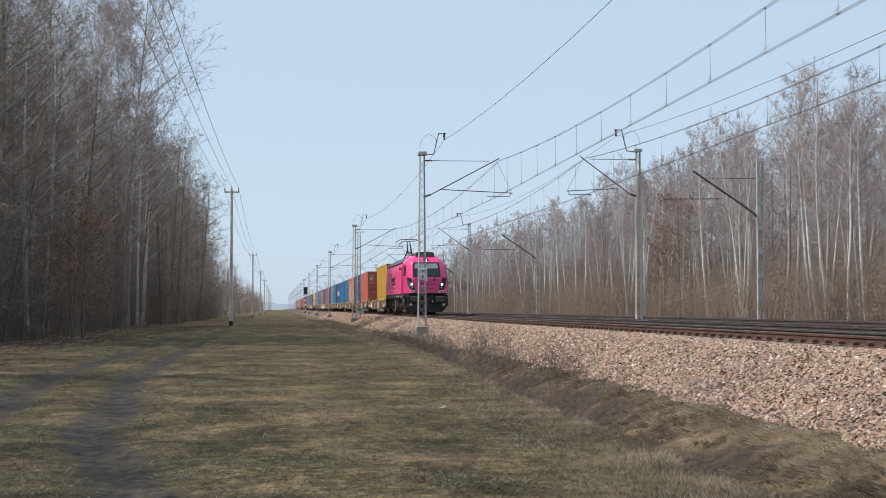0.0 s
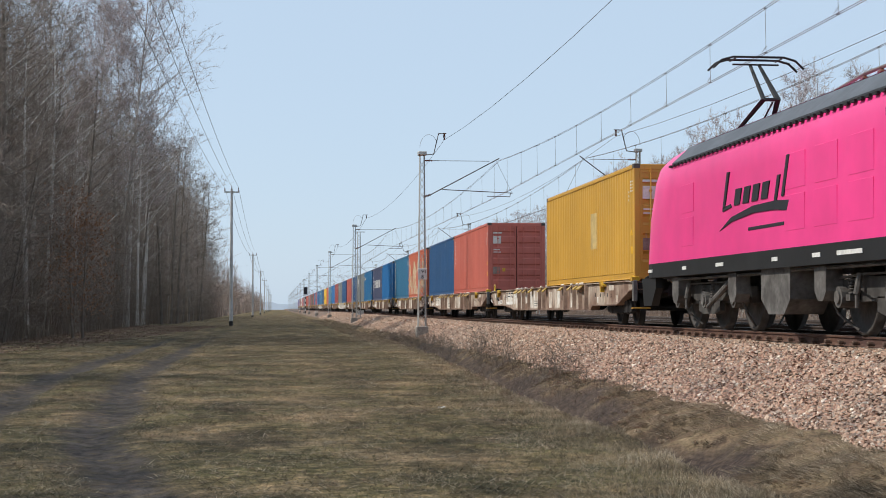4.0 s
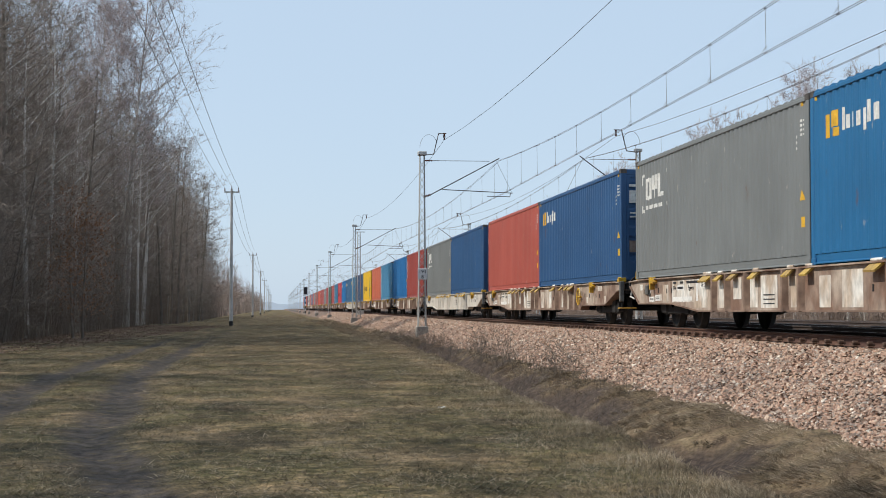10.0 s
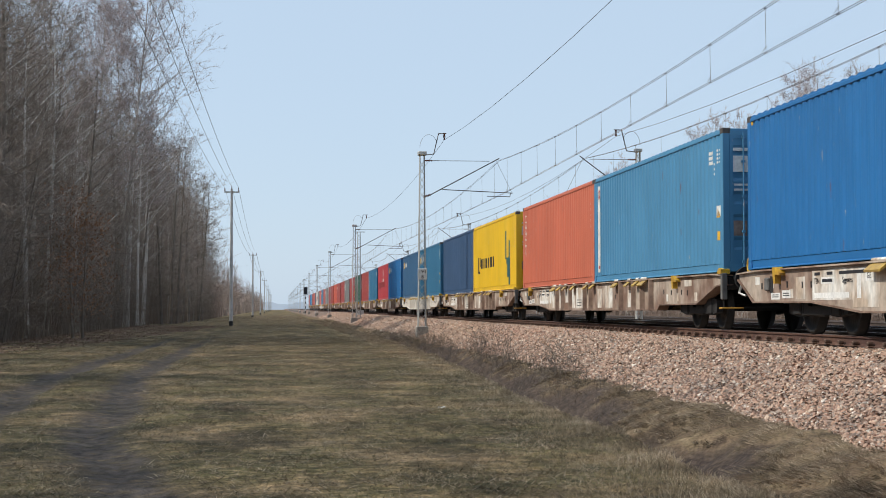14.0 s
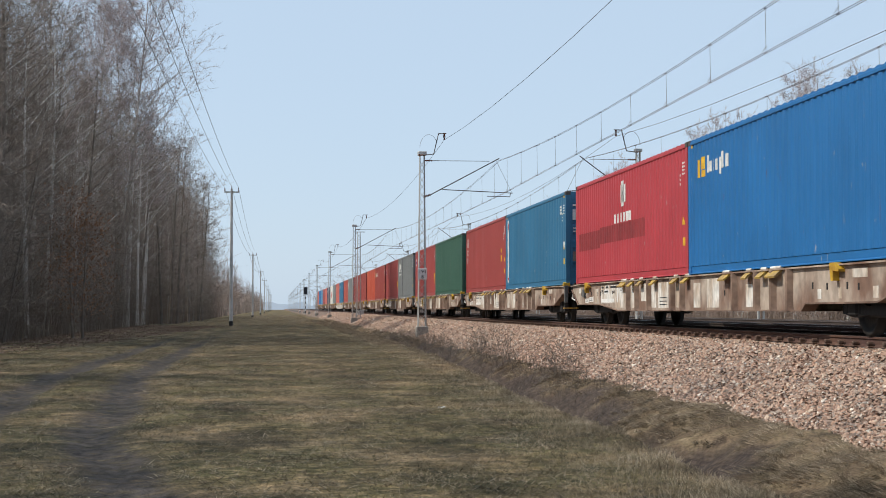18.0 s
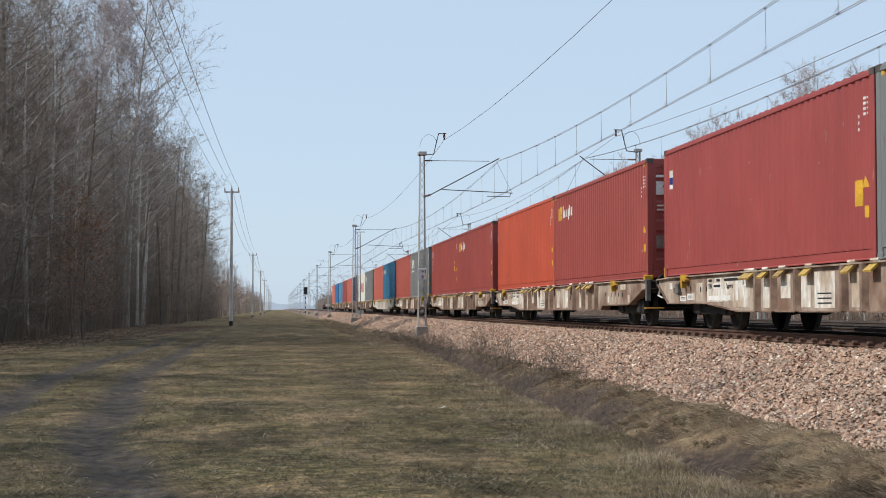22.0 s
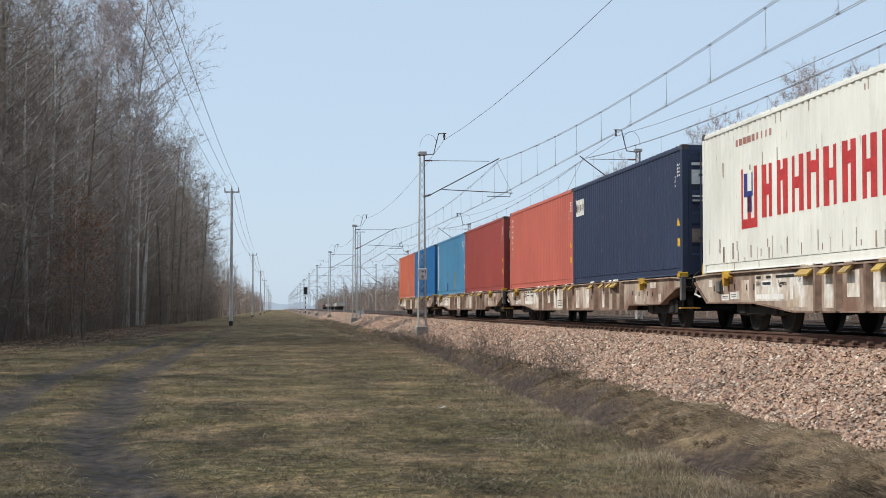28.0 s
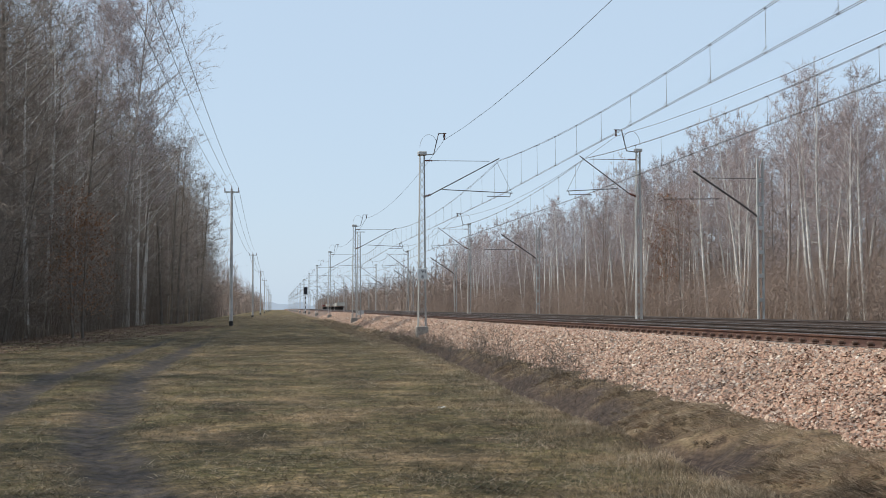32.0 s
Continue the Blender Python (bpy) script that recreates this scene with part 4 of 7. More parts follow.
    for o in (ob, *ob.children_recursive):
        o.color = (*(min(0.8, c * 1.12 + 0.006) for c in rgb), 1)
    add_marks(ob, colour, marks)
    return ob


def blocks(u0, u1, v0, v1, count, gap=0.25):
    w = (u1 - u0) / count
    return [(u0 + w * k, u0 + w * (k + 1 - gap), v0, v1) for k in range(count)]


def upright(u0, u1, v0, v1, count, gap=0.25):
    h = (v1 - v0) / count
    return [(u0, u1, v1 - h * (k + 1 - gap), v1 - h * k) for k in range(count)]


def add_marks(ob, colour, marks):
    def put(name, rects, mat, label=""):
        key = name + "/" + repr(rects[:3]) + str(len(rects))
        return part(name, shared(key, lambda: side_marks(rects), mat), None, ob, label)
    r = random.Random(repr(marks) + colour)
    if "plain" not in marks:
        put("stencil_mark", upright(11.345, 11.375, 1.95, 2.25, 3, 0.5) + upright(11.56, 11.64, 2.18, 2.50, 4, 0.45) + upright(11.66, 11.69, 2.18, 2.50, 4, 0.6), M_WHITE)
        put("warning_label", [(11.52 + 0.018 * k, 11.70 - 0.018 * k, 1.12 + 0.033 * k, 1.153 + 0.033 * k) for k in range(5)], M_YELLOW_MARK)
        put("warning_label", [(11.58, 11.69, 0.66, 0.84)], M_YELLOW_MARK)
    else:
        put("stencil_mark", upright(11.50, 11.56, 1.5, 2.3, 5, 0.5), M_WHITE)
    if "ends" in marks or colour in ("grey", "blue", "darkblue", "maroon", "brightblue", "teal"):
        for u in (11.60, 11.74, 0.20):
            put("hazard_stripe", [(u, u + 0.07, 2.72, 2.79)], M_YELLOW_MARK)
    if "triton" in marks:
        put("upright_lettering", upright(0.42, 0.47, 1.15, 2.6, 6, 0.22) + upright(0.42, 0.62, 1.33, 2.6, 6, 0.8) + [(0.56, 0.61, 1.15 + 0.242 * k, 1.3 + 0.242 * k) for k in (0, 1, 3, 4)], M_WHITE)
    if "pil" in marks:
        put("white_strip", [(0.42, 0.72, 0.28, 2.66)], M_WHITE)
        put("red_block", [(0.50, 0.66, 2.3, 2.55), (0.50, 0.66, 0.38, 0.46)], M_RED_MARK)
        put("stencil_block", upright(11.02, 11.3, 2.2, 2.5, 3, 0.3), M_WHITE)
        put("white_label", [(11.45, 11.80, 1.15, 1.36)], M_WHITE)
    if "house" in marks:
        for rect in ((0.62, 0.82, 2.04, 2.42), (0.86, 1.16, 2.2, 2.46), (0.98, 1.20, 2.04, 2.18)):
            put("yellow_mark", [rect], M_YELLOW_MARK)
        for rect in [(1.36, 1.44, 2.10, 2.46), (1.5, 1.66, 2.10, 2.32), (1.74, 1.84, 2.10, 2.34), (1.92, 2.12, 2.10, 2.33), (2.2, 2.28, 2.0, 2.34), (2.36, 2.48, 2.10, 2.44), (2.56, 2.78, 2.10, 2.36)]:
            put("letter_block", [rect], M_WHITE)
    if "ovl" in marks:
        for rect in [(0.55, 0.82, 2.46, 2.53), (0.55, 0.62, 2.28, 2.53), (0.55, 0.82, 1.60, 1.67), (0.55, 0.62, 1.60, 1.78), (2.8, 2.92, 2.42, 2.50), (2.8, 2.92, 1.66, 1.74),
                                (0.98, 1.10, 1.90, 2.40), (1.10, 1.32, 2.32, 2.42), (1.10, 1.32, 1.88, 1.98), (1.32, 1.44, 1.90, 2.40), (1.56, 1.70, 2.10, 2.44), (1.68, 1.84, 1.90, 2.20), (1.82, 1.98, 2.10, 2.44),
                                (2.1, 2.24, 1.90, 2.44), (2.24, 2.52, 1.90, 2.0)]:
            put("letter_block", [rect], M_WHITE)
        put("small_lettering", blocks(0.98, 2.5, 1.66, 1.75, 9, 0.2), M_WHITE)
    if "tex" in marks:
        put("upright_lettering", [(0.46, 0.58, 2.1, 2.5), (0.42, 0.70, 1.72, 1.80), (0.42, 0.50, 1.72, 1.98), (0.42, 0.66, 1.9, 1.98), (0.42, 0.52, 1.36, 1.6), (0.56, 0.68, 1.36, 1.6)], M_WHITE)
        put("yellow_label", [(10.6, 11.02, 1.15, 1.4), (10.72, 10.98, 1.5, 1.66)], M_YELLOW_MARK)
    if "sino" in marks:
        put("row_of_blocks", [(a, a + 0.20, 1.10, 1.78) for a, b, c, d in blocks(2.43, 9.46, 1, 2, 9)] + [(a + 0.40, a + 0.56, 1.10, 1.78) for a, b, c, d in blocks(2.43, 9.46, 1, 2, 9)]
            + [(a + 0.2, a + 0.4, 1.62 - 0.25 * (k % 3), 1.78 - 0.25 * (k % 3)) for k, (a, b, c, d) in enumerate(blocks(2.43, 9.46, 1, 2, 9))], M_WHITE)
        put("upright_lettering", upright(0.55, 0.63, 0.72, 2.2, 4, 0.4) + upright(0.55, 0.92, 0.9, 2.2, 7, 0.62) + upright(0.8, 0.88, 0.72, 2.2, 4, 0.5), M_WHITE)
    if "ming" in marks:
        for k, (a, b, c, d) in enumerate(blocks(3.75, 9.93, 0, 1, 8)):
            put("red_lettering", [(a, a + 0.20, 0.95, 1.92), (a + 0.38, a + 0.56, 0.95, 1.92), (a + 0.2, a + 0.38, 1.35 + 0.2 * (k % 2), 1.55 + 0.2 * (k % 2))], M_RED_MARK)
        put("badge", [(2.5, 2.66, 0.8, 1.95), (3.3, 3.5, 0.8, 1.95), (2.66, 3.3, 0.8, 0.98), (2.9, 3.06, 0.98, 1.4)], M_RED_MARK)
        put("badge_centre", [(2.72, 2.86, 1.4, 1.85), (2.86, 3.1, 1.1, 1.5), (3.1, 3.24, 1.4, 1.85)], material("badge_blue", (0.03, 0.05, 0.25), 0.6))
        put("faint_lettering", blocks(2.2, 4.4, 2.42, 2.55, 9, 0.4), material("faded_red_marking", (0.45, 0.22, 0.18), 0.7))
        rust = [(u, u + 0.015 + 0.03 * r.random(), v, v + 0.06 + 0.28 * r.random()) for u, v in ((r.uniform(0.3, 11.8), r.choice((0.2, 0.2, 0.25, 0.4, 1.9, 2.6))) for _ in range(60))]
        put("rust_streaks", rust, M_WAGON)
    if "swan" in marks:
        put("round_badge", [(5.66, 6.14, 2.02, 2.48), (5.76, 6.04, 1.92, 2.58)], M_WHITE)
        put("white_lettering", blocks(4.95, 6.85, 1.52, 1.76, 6, 0.35), M_WHITE)
        put("repainted_band", [(0.4, 3.2, 0.95, 1.45), (3.2, 8.1, 1.05, 1.50)], material("repainted_dull_red", (0.30, 0.035, 0.038), 0.6))
    if "sign" in marks:
        put("white_panel", [(0.35, 1.55, 2.0, 2.48)], M_WHITE)
        put("panel_lettering", blocks(0.75, 1.45, 2.14, 2.32, 6, 0.35), M_DARK_MARK)
        put("yellow_mark", [(0.42, 0.68, 2.12, 2.34)], M_YELLOW_MARK)
    if "yxe" in marks:
        for rect in blocks(2.4, 6.6, 1.0, 1.42, 6, 0.4) + [(1.5, 1.7, 0.8, 1.5), (1.7, 2.1, 0.8, 0.9), (2.0, 2.2, 1.1, 1.5)]:
            put("dark_letter_block", [rect], M_DARK_MARK)
        put("printed_figure", [(10.0, 10.5, 0.2, 1.2), (10.1, 10.35, 1.2, 1.9), (9.7, 10.1, 0.5, 1.0), (9.2, 9.5, 1.2, 2.3), (9.5, 10.1, 1.0, 1.25)], material("printed_teal", (0.03, 0.12, 0.13), 0.6))
    if "sticker" in marks:
        put("sticker", [(0.42, 0.66, 2.24, 2.40), (0.42, 0.66, 1.98, 2.08)], M_WHITE)
        put("sticker_blue", [(0.42, 0.66, 2.08, 2.24)], material("sticker_blue", (0.02, 0.03, 0.2), 0.6))
        put("yellow_label", [(11.15, 11.52, 0.85, 1.25)], M_YELLOW_MARK)
    if "patch" in marks:
        put("pale_patch", [(7.2, 8.0, 0.19, 1.15)], material("pale_worn_patch", (0.42, 0.33, 0.29), 0.7, vary=0.3, scale=9))
    if "patches" in marks:
        put("pale_patch", [(7.6, 8.4, 0.19, 1.1), (4.4, 4.7, 0.9, 1.2)], material("pale_blue_patch", (0.16, 0.27, 0.33), 0.7, vary=0.3, scale=9))
        put("violet_patch", [(4.6, 5.1, 0.19, 0.62)], material("violet_patch", (0.06, 0.05, 0.25), 0.6))
    if "repairs" in marks:
        put("pale_patch", [(6.9, 7.6, 0.19, 0.55), (8.55, 9.0, 0.19, 0.62)], material("pale_blue_repair", (0.08, 0.24, 0.36), 0.6))
    if "worn_strip" in marks:
        put("pale_patch", [(6.7, 7.5, 0.95, 1.95)], material("pale_ochre_patch", (0.60, 0.44, 0.18), 0.7))
    if "seam" in marks:
        put("dark_seam", [(3.55, 3.60, 0.19, 2.78)], M_DARK_MARK)
    if "peel" in marks:
        flakes, u, top = [], 0.40, 1.8
        while u < 11.7:
            w = r.uniform(0.04, 0.17)
            top = min(2.35, max(1.0, top + r.uniform(-0.5, 0.5)))
            low = 0.2 if r.random() < 0.55 else r.uniform(0.3, 0.8)
            if 5.0 < u < 6.7:
                spans = [(low, 0.45 + 0.3 * r.random()), (1.55 + 0.1 * r.random(), max(1.75, top))]
            elif r.random() < 0.6:
                cut = r.uniform(0.7, 1.5)
                spans = [(low, cut), (cut + r.uniform(0.05, 0.25), top)]
            else:
                spans = [(low, top)]
            if r.random() < 0.93:
                flakes += [(u, min(u + w, 11.75), v0, v1) for v0, v1 in spans if v1 - v0 > 0.05]
            u += w * r.uniform(0.95, 1.35)
        put("peeled_paint", flakes, M_PEEL, "bare tan primer where paint has flaked off")


# ---- wagons ----
def bogie():
    m = Mesh()
    for s in (-1, 1):
        m.prism_x([(-1.35, 0.36), (-1.35, 0.62), (-0.7, 0.70), (-0.4, 0.48), (0.4, 0.48), (0.7, 0.70), (1.35, 0.62), (1.35, 0.36), (0.9, 0.30), (0.5, 0.34), (-0.5, 0.34), (-0.9, 0.30)], s * 0.93, s * 1.06)
        for y in (-0.9, 0.9):
            m.box(s * 0.90, s * 1.10, y - 0.18, y + 0.18, 0.32, 0.66, 0.03)
            for d in (-0.24, 0.24):
                m.tube((s * 1.0, y + d, 0.36), (s * 1.0, y + d, 0.62), 0.075, n=8)
        m.box(s * 0.94, s * 1.04, -0.3, 0.3, 0.30, 0.56, 0.03)
    m.box(-0.95, 0.95, -0.22, 0.22, 0.42, 0.74, 0.04)
    return m


def wheelset(r):
    m = Mesh().tube((-0.95, 0, 0), (0.95, 0, 0), 0.08, n=10)
    for s in (-1, 1):
        rings = []
        for x, q in ((0.685, r + 0.028), (0.715, r + 0.028), (0.725, r), (0.82, r - 0.006), (0.82, r - 0.07), (0.78, r - 0.1), (0.78, 0.13), (0.84, 0.12)):
            rings.append([(s * x, q * math.cos(a), q * math.sin(a)) for a in np.linspace(0, 2 * math.pi, 19)[:-1]])
        m.loft(rings)
    return m


def spigot_bracket(y, s):
    """A yellow spigot hanging in its bracket near the end of the sill."""
    return Mesh().prism_x([(y + 0.13, 1.17), (y - 0.10, 1.17), (y - 0.26, 1.06), (y - 0.26, 1.02), (y - 0.02, 1.04), (y - 0.02, 0.88), (y + 0.07, 0.88), (y + 0.11, 1.02)], s * 1.19, s * 1.31)


def spigot_flap(y, s, w):
    """A folding spigot: a tilted plate that hangs from the sill's upper edge."""
    return Mesh().prism([(s * 1.19, 1.16), (s * 1.36, 1.01), (s * 1.35, 0.98), (s * 1.17, 1.12)], y - w, y + w)


def rib(y, s, lo, hi):
    """A pressed rib of the sill: a long slope behind, a steep face ahead."""
    plan = [(1.19, 0.16), (1.29, 0.04), (1.29, -0.05), (1.19, -0.12)]
    return Mesh().loft([[(s * a, y + d * k, z) for a, d in plan] for z, k in ((lo, 1.25), (lo + 0.1, 1.0), (hi, 1.0))])


REAR, FRONT = 12.62, -11.97      # ends of a wagon's frame, behind and before its middle
UNDERSIDE = [(REAR, 1.00), (12.28, 0.84), (11.72, 0.57), (8.7, 0.56), (6.6, 0.40), (-6.95, 0.42), (-7.15, 0.54), (-10.15, 0.55), (-11.55, 0.90), (FRONT, 0.93)]
ON_SIDE = Matrix(((0, 0, -1, 0), (-1, 0, 0, 0), (0, 1, 0, 0), (0, 0, 0, 1)))


def wagon(white):
    steel = M_WAGON_WHITE if white else M_WAGON
    ob = thing("container_wagon", "flat container wagon with " + ("dusty cream" if white else "rusty brown and cream") + " sills and yellow spigots", "railway wagon", "wagons of the train")
    for s in (-1, 1):
        sill = part("side_sill", Mesh().prism_x([(FRONT, 1.10), (-11.3, 1.13), (11.5, 1.13), (REAR, 1.10)] + UNDERSIDE, s * 1.12, s * 1.20), steel, ob)
        part("upper_flange", Mesh().prism_x([(FRONT, 1.09), (FRONT, 1.115), (-11.3, 1.148), (11.5, 1.148), (REAR, 1.115), (REAR, 1.09), (11.5, 1.12), (-11.3, 1.12)], s * 1.0, s * 1.265), steel, sill)
        part("lower_flange", Mesh().prism_x(UNDERSIDE + [(y, z - 0.028) for y, z in reversed(UNDERSIDE)], s * 1.0, s * 1.245), steel if white else M_RUST_SHADE, sill)
        # brown wagons: ribs coloured darker than the sill, in place of their shaded sides
        for y in (5.45, 4.55, 3.35, 1.25, 0.45, -3.25, -4.6, -5.5, -6.35):
            part("rib", rib(y, s, 0.40, 1.12), steel if white else M_RUST_SHADE, sill)
        if s < 0:
            fields = () if white else ((7.35, 1.38, 0.58, 1.07), (6.5, 0.5, 0.46, 0.58), (0.85, 0.16, 0.46, 1.0), (-0.6, 0.25, 0.46, 0.98), (5.0, 0.22, 0.45, 1.0), (4.0, 0.25, 0.62, 1.04), (3.0, 0.22, 0.46, 1.05), (2.15, 0.45, 0.45, 1.04), (-1.75, 0.42, 0.46, 1.05), (-4.1, 0.22, 0.47, 0.9),
                                       (11.55, 0.12, 0.88, 1.02), (10.75, 0.10, 0.80, 1.02), (9.3, 0.22, 0.60, 0.98), (9.75, 0.10, 0.62, 0.78), (-9.4, 0.3, 0.92, 1.06), (-7.7, 0.08, 0.60, 0.76), (-8.6, 0.07, 0.60, 0.78), (-10.0, 0.10, 0.60, 0.78))
            for y, w, lo, hi in fields:
                part("cream_field", Mesh().box(-1.2, -1.2035, y - w, y + w, lo, hi, 0.0), M_DIRTY_WHITE, sill, "dirty cream painted field")
            labels = ((8.05, 0.28, 0.84, 0.95), (7.9, 0.75, 0.61, 0.70), (6.75, 0.08, 0.60, 0.98), (6.35, 0.14, 0.86, 1.03), (10.55, 0.24, 0.60, 0.72), (10.0, 0.22, 0.62, 0.76)) if not white else ((-9.35, 0.22, 0.88, 1.06), (1.7, 0.3, 0.5, 0.92))
            for y, w, lo, hi in labels:
                part("white_label", Mesh().box(-1.2, -1.2065, y - w, y + w, lo, hi, 0.0), M_LABEL, sill)
            for y, w, lo, hi in ((8.05, 0.22, 0.87, 0.92), (8.5, 0.12, 0.985, 1.035), (7.95, 0.12, 0.985, 1.035), (7.0, 0.55, 0.985, 1.035), (10.55, 0.16, 0.64, 0.655), (10.55, 0.16, 0.675, 0.69), (10.0, 0.15, 0.66, 0.675), (10.0, 0.15, 0.70, 0.715), (2.15, 0.3, 0.52, 0.54), (2.15, 0.3, 0.60, 0.62), (2.15, 0.3, 0.68, 0.70)) if not white else (
                    (-9.35, 0.16, 0.93, 0.945), (-9.35, 0.16, 0.98, 0.995), (-9.9, 0.18, 1.0, 1.01), (-9.9, 0.18, 0.94, 0.95), (-9.9, 0.18, 0.88, 0.89), (-9.9, 0.18, 0.82, 0.83), (-2.25, 0.2, 0.98, 1.04), (-2.25, 0.18, 0.82, 0.85), (-2.25, 0.18, 0.72, 0.75), (-2.25, 0.18, 0.62, 0.65)):
                part("stencil_bar", Mesh().box(-1.2, -1.209, y - w, y + w, lo, hi, 0.0), M_DARK_MARK, sill)
            if not white:
                lettering("stencil_word", "TEN", 0.13, M_DARK_MARK, sill, Matrix.Translation((-1.209, 8.52, 0.85)) @ ON_SIDE)
                lettering("stencil_word", "Sggmrss", 0.13, M_DARK_MARK, sill, Matrix.Translation((-1.209, 7.2, 0.85)) @ ON_SIDE)
                lettering("stencil_word", "GE", 0.13, M_DARK_MARK, sill, Matrix.Translation((-1.209, 6.35, 0.90)) @ ON_SIDE)
            part("socket_box", Mesh().box(-1.19, -1.25, 10.85, 11.05, 0.76, 1.0, 0.02), M_GREY_BOX, sill)
            part("socket_opening", Mesh().box(-1.2, -1.207, 10.68, 10.84, 0.72, 1.02, 0.0), M_BOGIE, sill)
            for y, z in ((11.3, 0.85), (9.95, 0.86), (9.2, 0.84), (8.78, 0.84), (-7.4, 0.82), (-8.05, 0.80), (-8.9, 0.80), (-9.35, 0.78), (-2.55, 0.75), (3.55, 0.78)):
                part("slot", Mesh().box(-1.2, -1.206, y - 0.03, y + 0.03, z - 0.055, z + 0.055, 0.0), M_BOGIE, sill)
        for y in (10.3, -8.55):
            part("spigot_bracket", spigot_bracket(y, s), M_YELLOW, ob, "yellow container spigot")
        for y, w in ((5.9, 0.30), (5.0, 0.16), (4.1, 0.16), (2.8, 0.16), (0.95, 0.15), (0.05, 0.15), (-2.75, 0.22), (-4.15, 0.15), (-5.0, 0.15), (-5.65, 0.28)):
            flap = part("spigot_flap", spigot_flap(y, s, w), M_YELLOW if white else M_YELLOW_DIRTY, ob, "yellow folding container spigot")
            part("hinge", Mesh().tube((s * 1.21, y - w, 1.165), (s * 1.21, y + w, 1.165), 0.034, n=6), M_YELLOW if white else M_DIRTY_WHITE, flap)
        part("end_guard", Mesh().prism_x([(FRONT - 0.10, 1.13), (FRONT - 0.10, 1.22), (FRONT + 0.02, 1.25), (FRONT + 0.14, 1.18), (FRONT + 0.14, 1.13)], s * 1.10, s * 1.29), M_YELLOW, ob)
        post = part("end_post", Mesh().box(s * 1.16, s * 1.27, FRONT - 0.12, FRONT - 0.01, 0.62, 1.14, 0.01), M_GREY_BOX, ob, "grey steel post")
        part("step_hanger", Mesh().box(s * 1.20, s * 1.22, FRONT - 0.08, FRONT - 0.05, 0.46, 0.63), M_BOGIE, post)
        part("step", Mesh().box(s * 0.85, s * 1.30, FRONT - 0.20, FRONT - 0.02, 0.43, 0.465, 0.008), M_YELLOW, ob)
        part("lift_ring", Mesh().path([(s * 1.14, 12.15 + 0.13 * math.cos(q), 1.26 + 0.13 * math.sin(q)) for q in np.linspace(0, 2 * math.pi, 13)], 0.03, 6), M_YELLOW, ob)
        part("shunter_handle", Mesh().path([(s * 1.18, 12.5, 0.98), (s * 1.22, 12.6, 0.74), (s * 1.22, 12.2, 0.68)], 0.018, 5), M_LABEL, ob)
        for end, e in ((REAR, 1), (FRONT, -1)):
            buf = part("buffer", Mesh().tube((s * 0.875, end, 1.02), (s * 0.875, end + e * 0.33, 1.02), 0.13, 0.11, 12), M_BOGIE, ob)
            part("buffer_plate", Mesh().tube((s * 0.875, end + e * 0.46, 1.02), (s * 0.875, end + e * 0.50, 1.02), 0.25, 0.24, 16).tube((s * 0.875, end + e * 0.3, 1.02), (s * 0.875, end + e * 0.46, 1.02), 0.09, n=10), M_BOGIE, buf)
    part("centre_beam", Mesh().prism_x([(FRONT, 0.75), (FRONT, 1.05), (REAR, 1.05), (REAR, 0.75), (8, 0.6), (-8, 0.6)], -0.35, 0.35), M_BOGIE, ob)
    for y in np.arange(-9, 9.1, 3.0):
        part("cross_beam", Mesh().box(-1.13, 1.13, y - 0.12, y + 0.12, 0.62, 1.05), M_BOGIE, ob)
    for end, e in ((REAR, 1), (FRONT, -1)):
        part("headstock", Mesh().box(-1.12, 1.12, end - e * 0.25, end, 0.82, 1.08, 0.02), M_BOGIE, ob)
        part("coupling", Mesh().tube((0, end, 0.98), (0, end + e * 0.5, 0.92), 0.06, n=8), M_BOGIE, ob)
        part("brake_hose", Mesh().path([(0.3, end, 0.8), (0.28, end + e * 0.25, 0.55), (0.2, end + e * 0.5, 0.62)], 0.03, 6), M_BOGIE, ob)
    for y0 in (8.9, -9.7):
        trolley = part("bogie", shared("bogie/wagon", bogie, M_BOGIE), None, ob, "grimy black two-axle bogie", loc=(0, y0, 0))
        for y in (-0.9, 0.9):
            part("wheelset", shared("wheelset/wagon", lambda: wheelset(0.46), M_WHEEL, True), None, trolley, loc=(0, y, 0.46))
    part("air_tank", Mesh().tube((-0.6, -5.5, 0.6), (-0.6, -4.3, 0.6), 0.2, n=12), M_BOGIE, ob)
    part("brake_cylinder", Mesh().tube((0.5, 3.5, 0.62), (0.5, 4.2, 0.62), 0.17, n=12), M_BOGIE, ob)
    part("valve_box", Mesh().box(-0.3, 0.9, 1.2, 1.6, 0.5, 0.8, 0.03), M_BOGIE, ob)
    return ob


def brake_wheel(ob, y, mat):
    m = Mesh()
    ring = [(-1.29, y + 0.24 * math.cos(a), 0.78 + 0.24 * math.sin(a)) for a in np.linspace(0, 2 * math.pi, 17)]
    m.path(ring, 0.018, 5)
    for k in range(0, 16, 4):
        m.tube((-1.29, y, 0.78), ring[k], 0.014, n=5)
    m.tube((-1.2, y, 0.78), (-1.31, y, 0.78), 0.04, n=8)
    part("brake_wheel", m, mat, ob, "yellow hand brake wheel")


# ---- locomotive; y runs back from its front coupling, z up from the rail ----
def loco_front(z):
    return float(np.interp(z, [0.9, 1.5, 2.5, 3.58, 3.85, 4.05], [0.62, 0.62, 0.80, 1.38, 1.68, 2.3]))


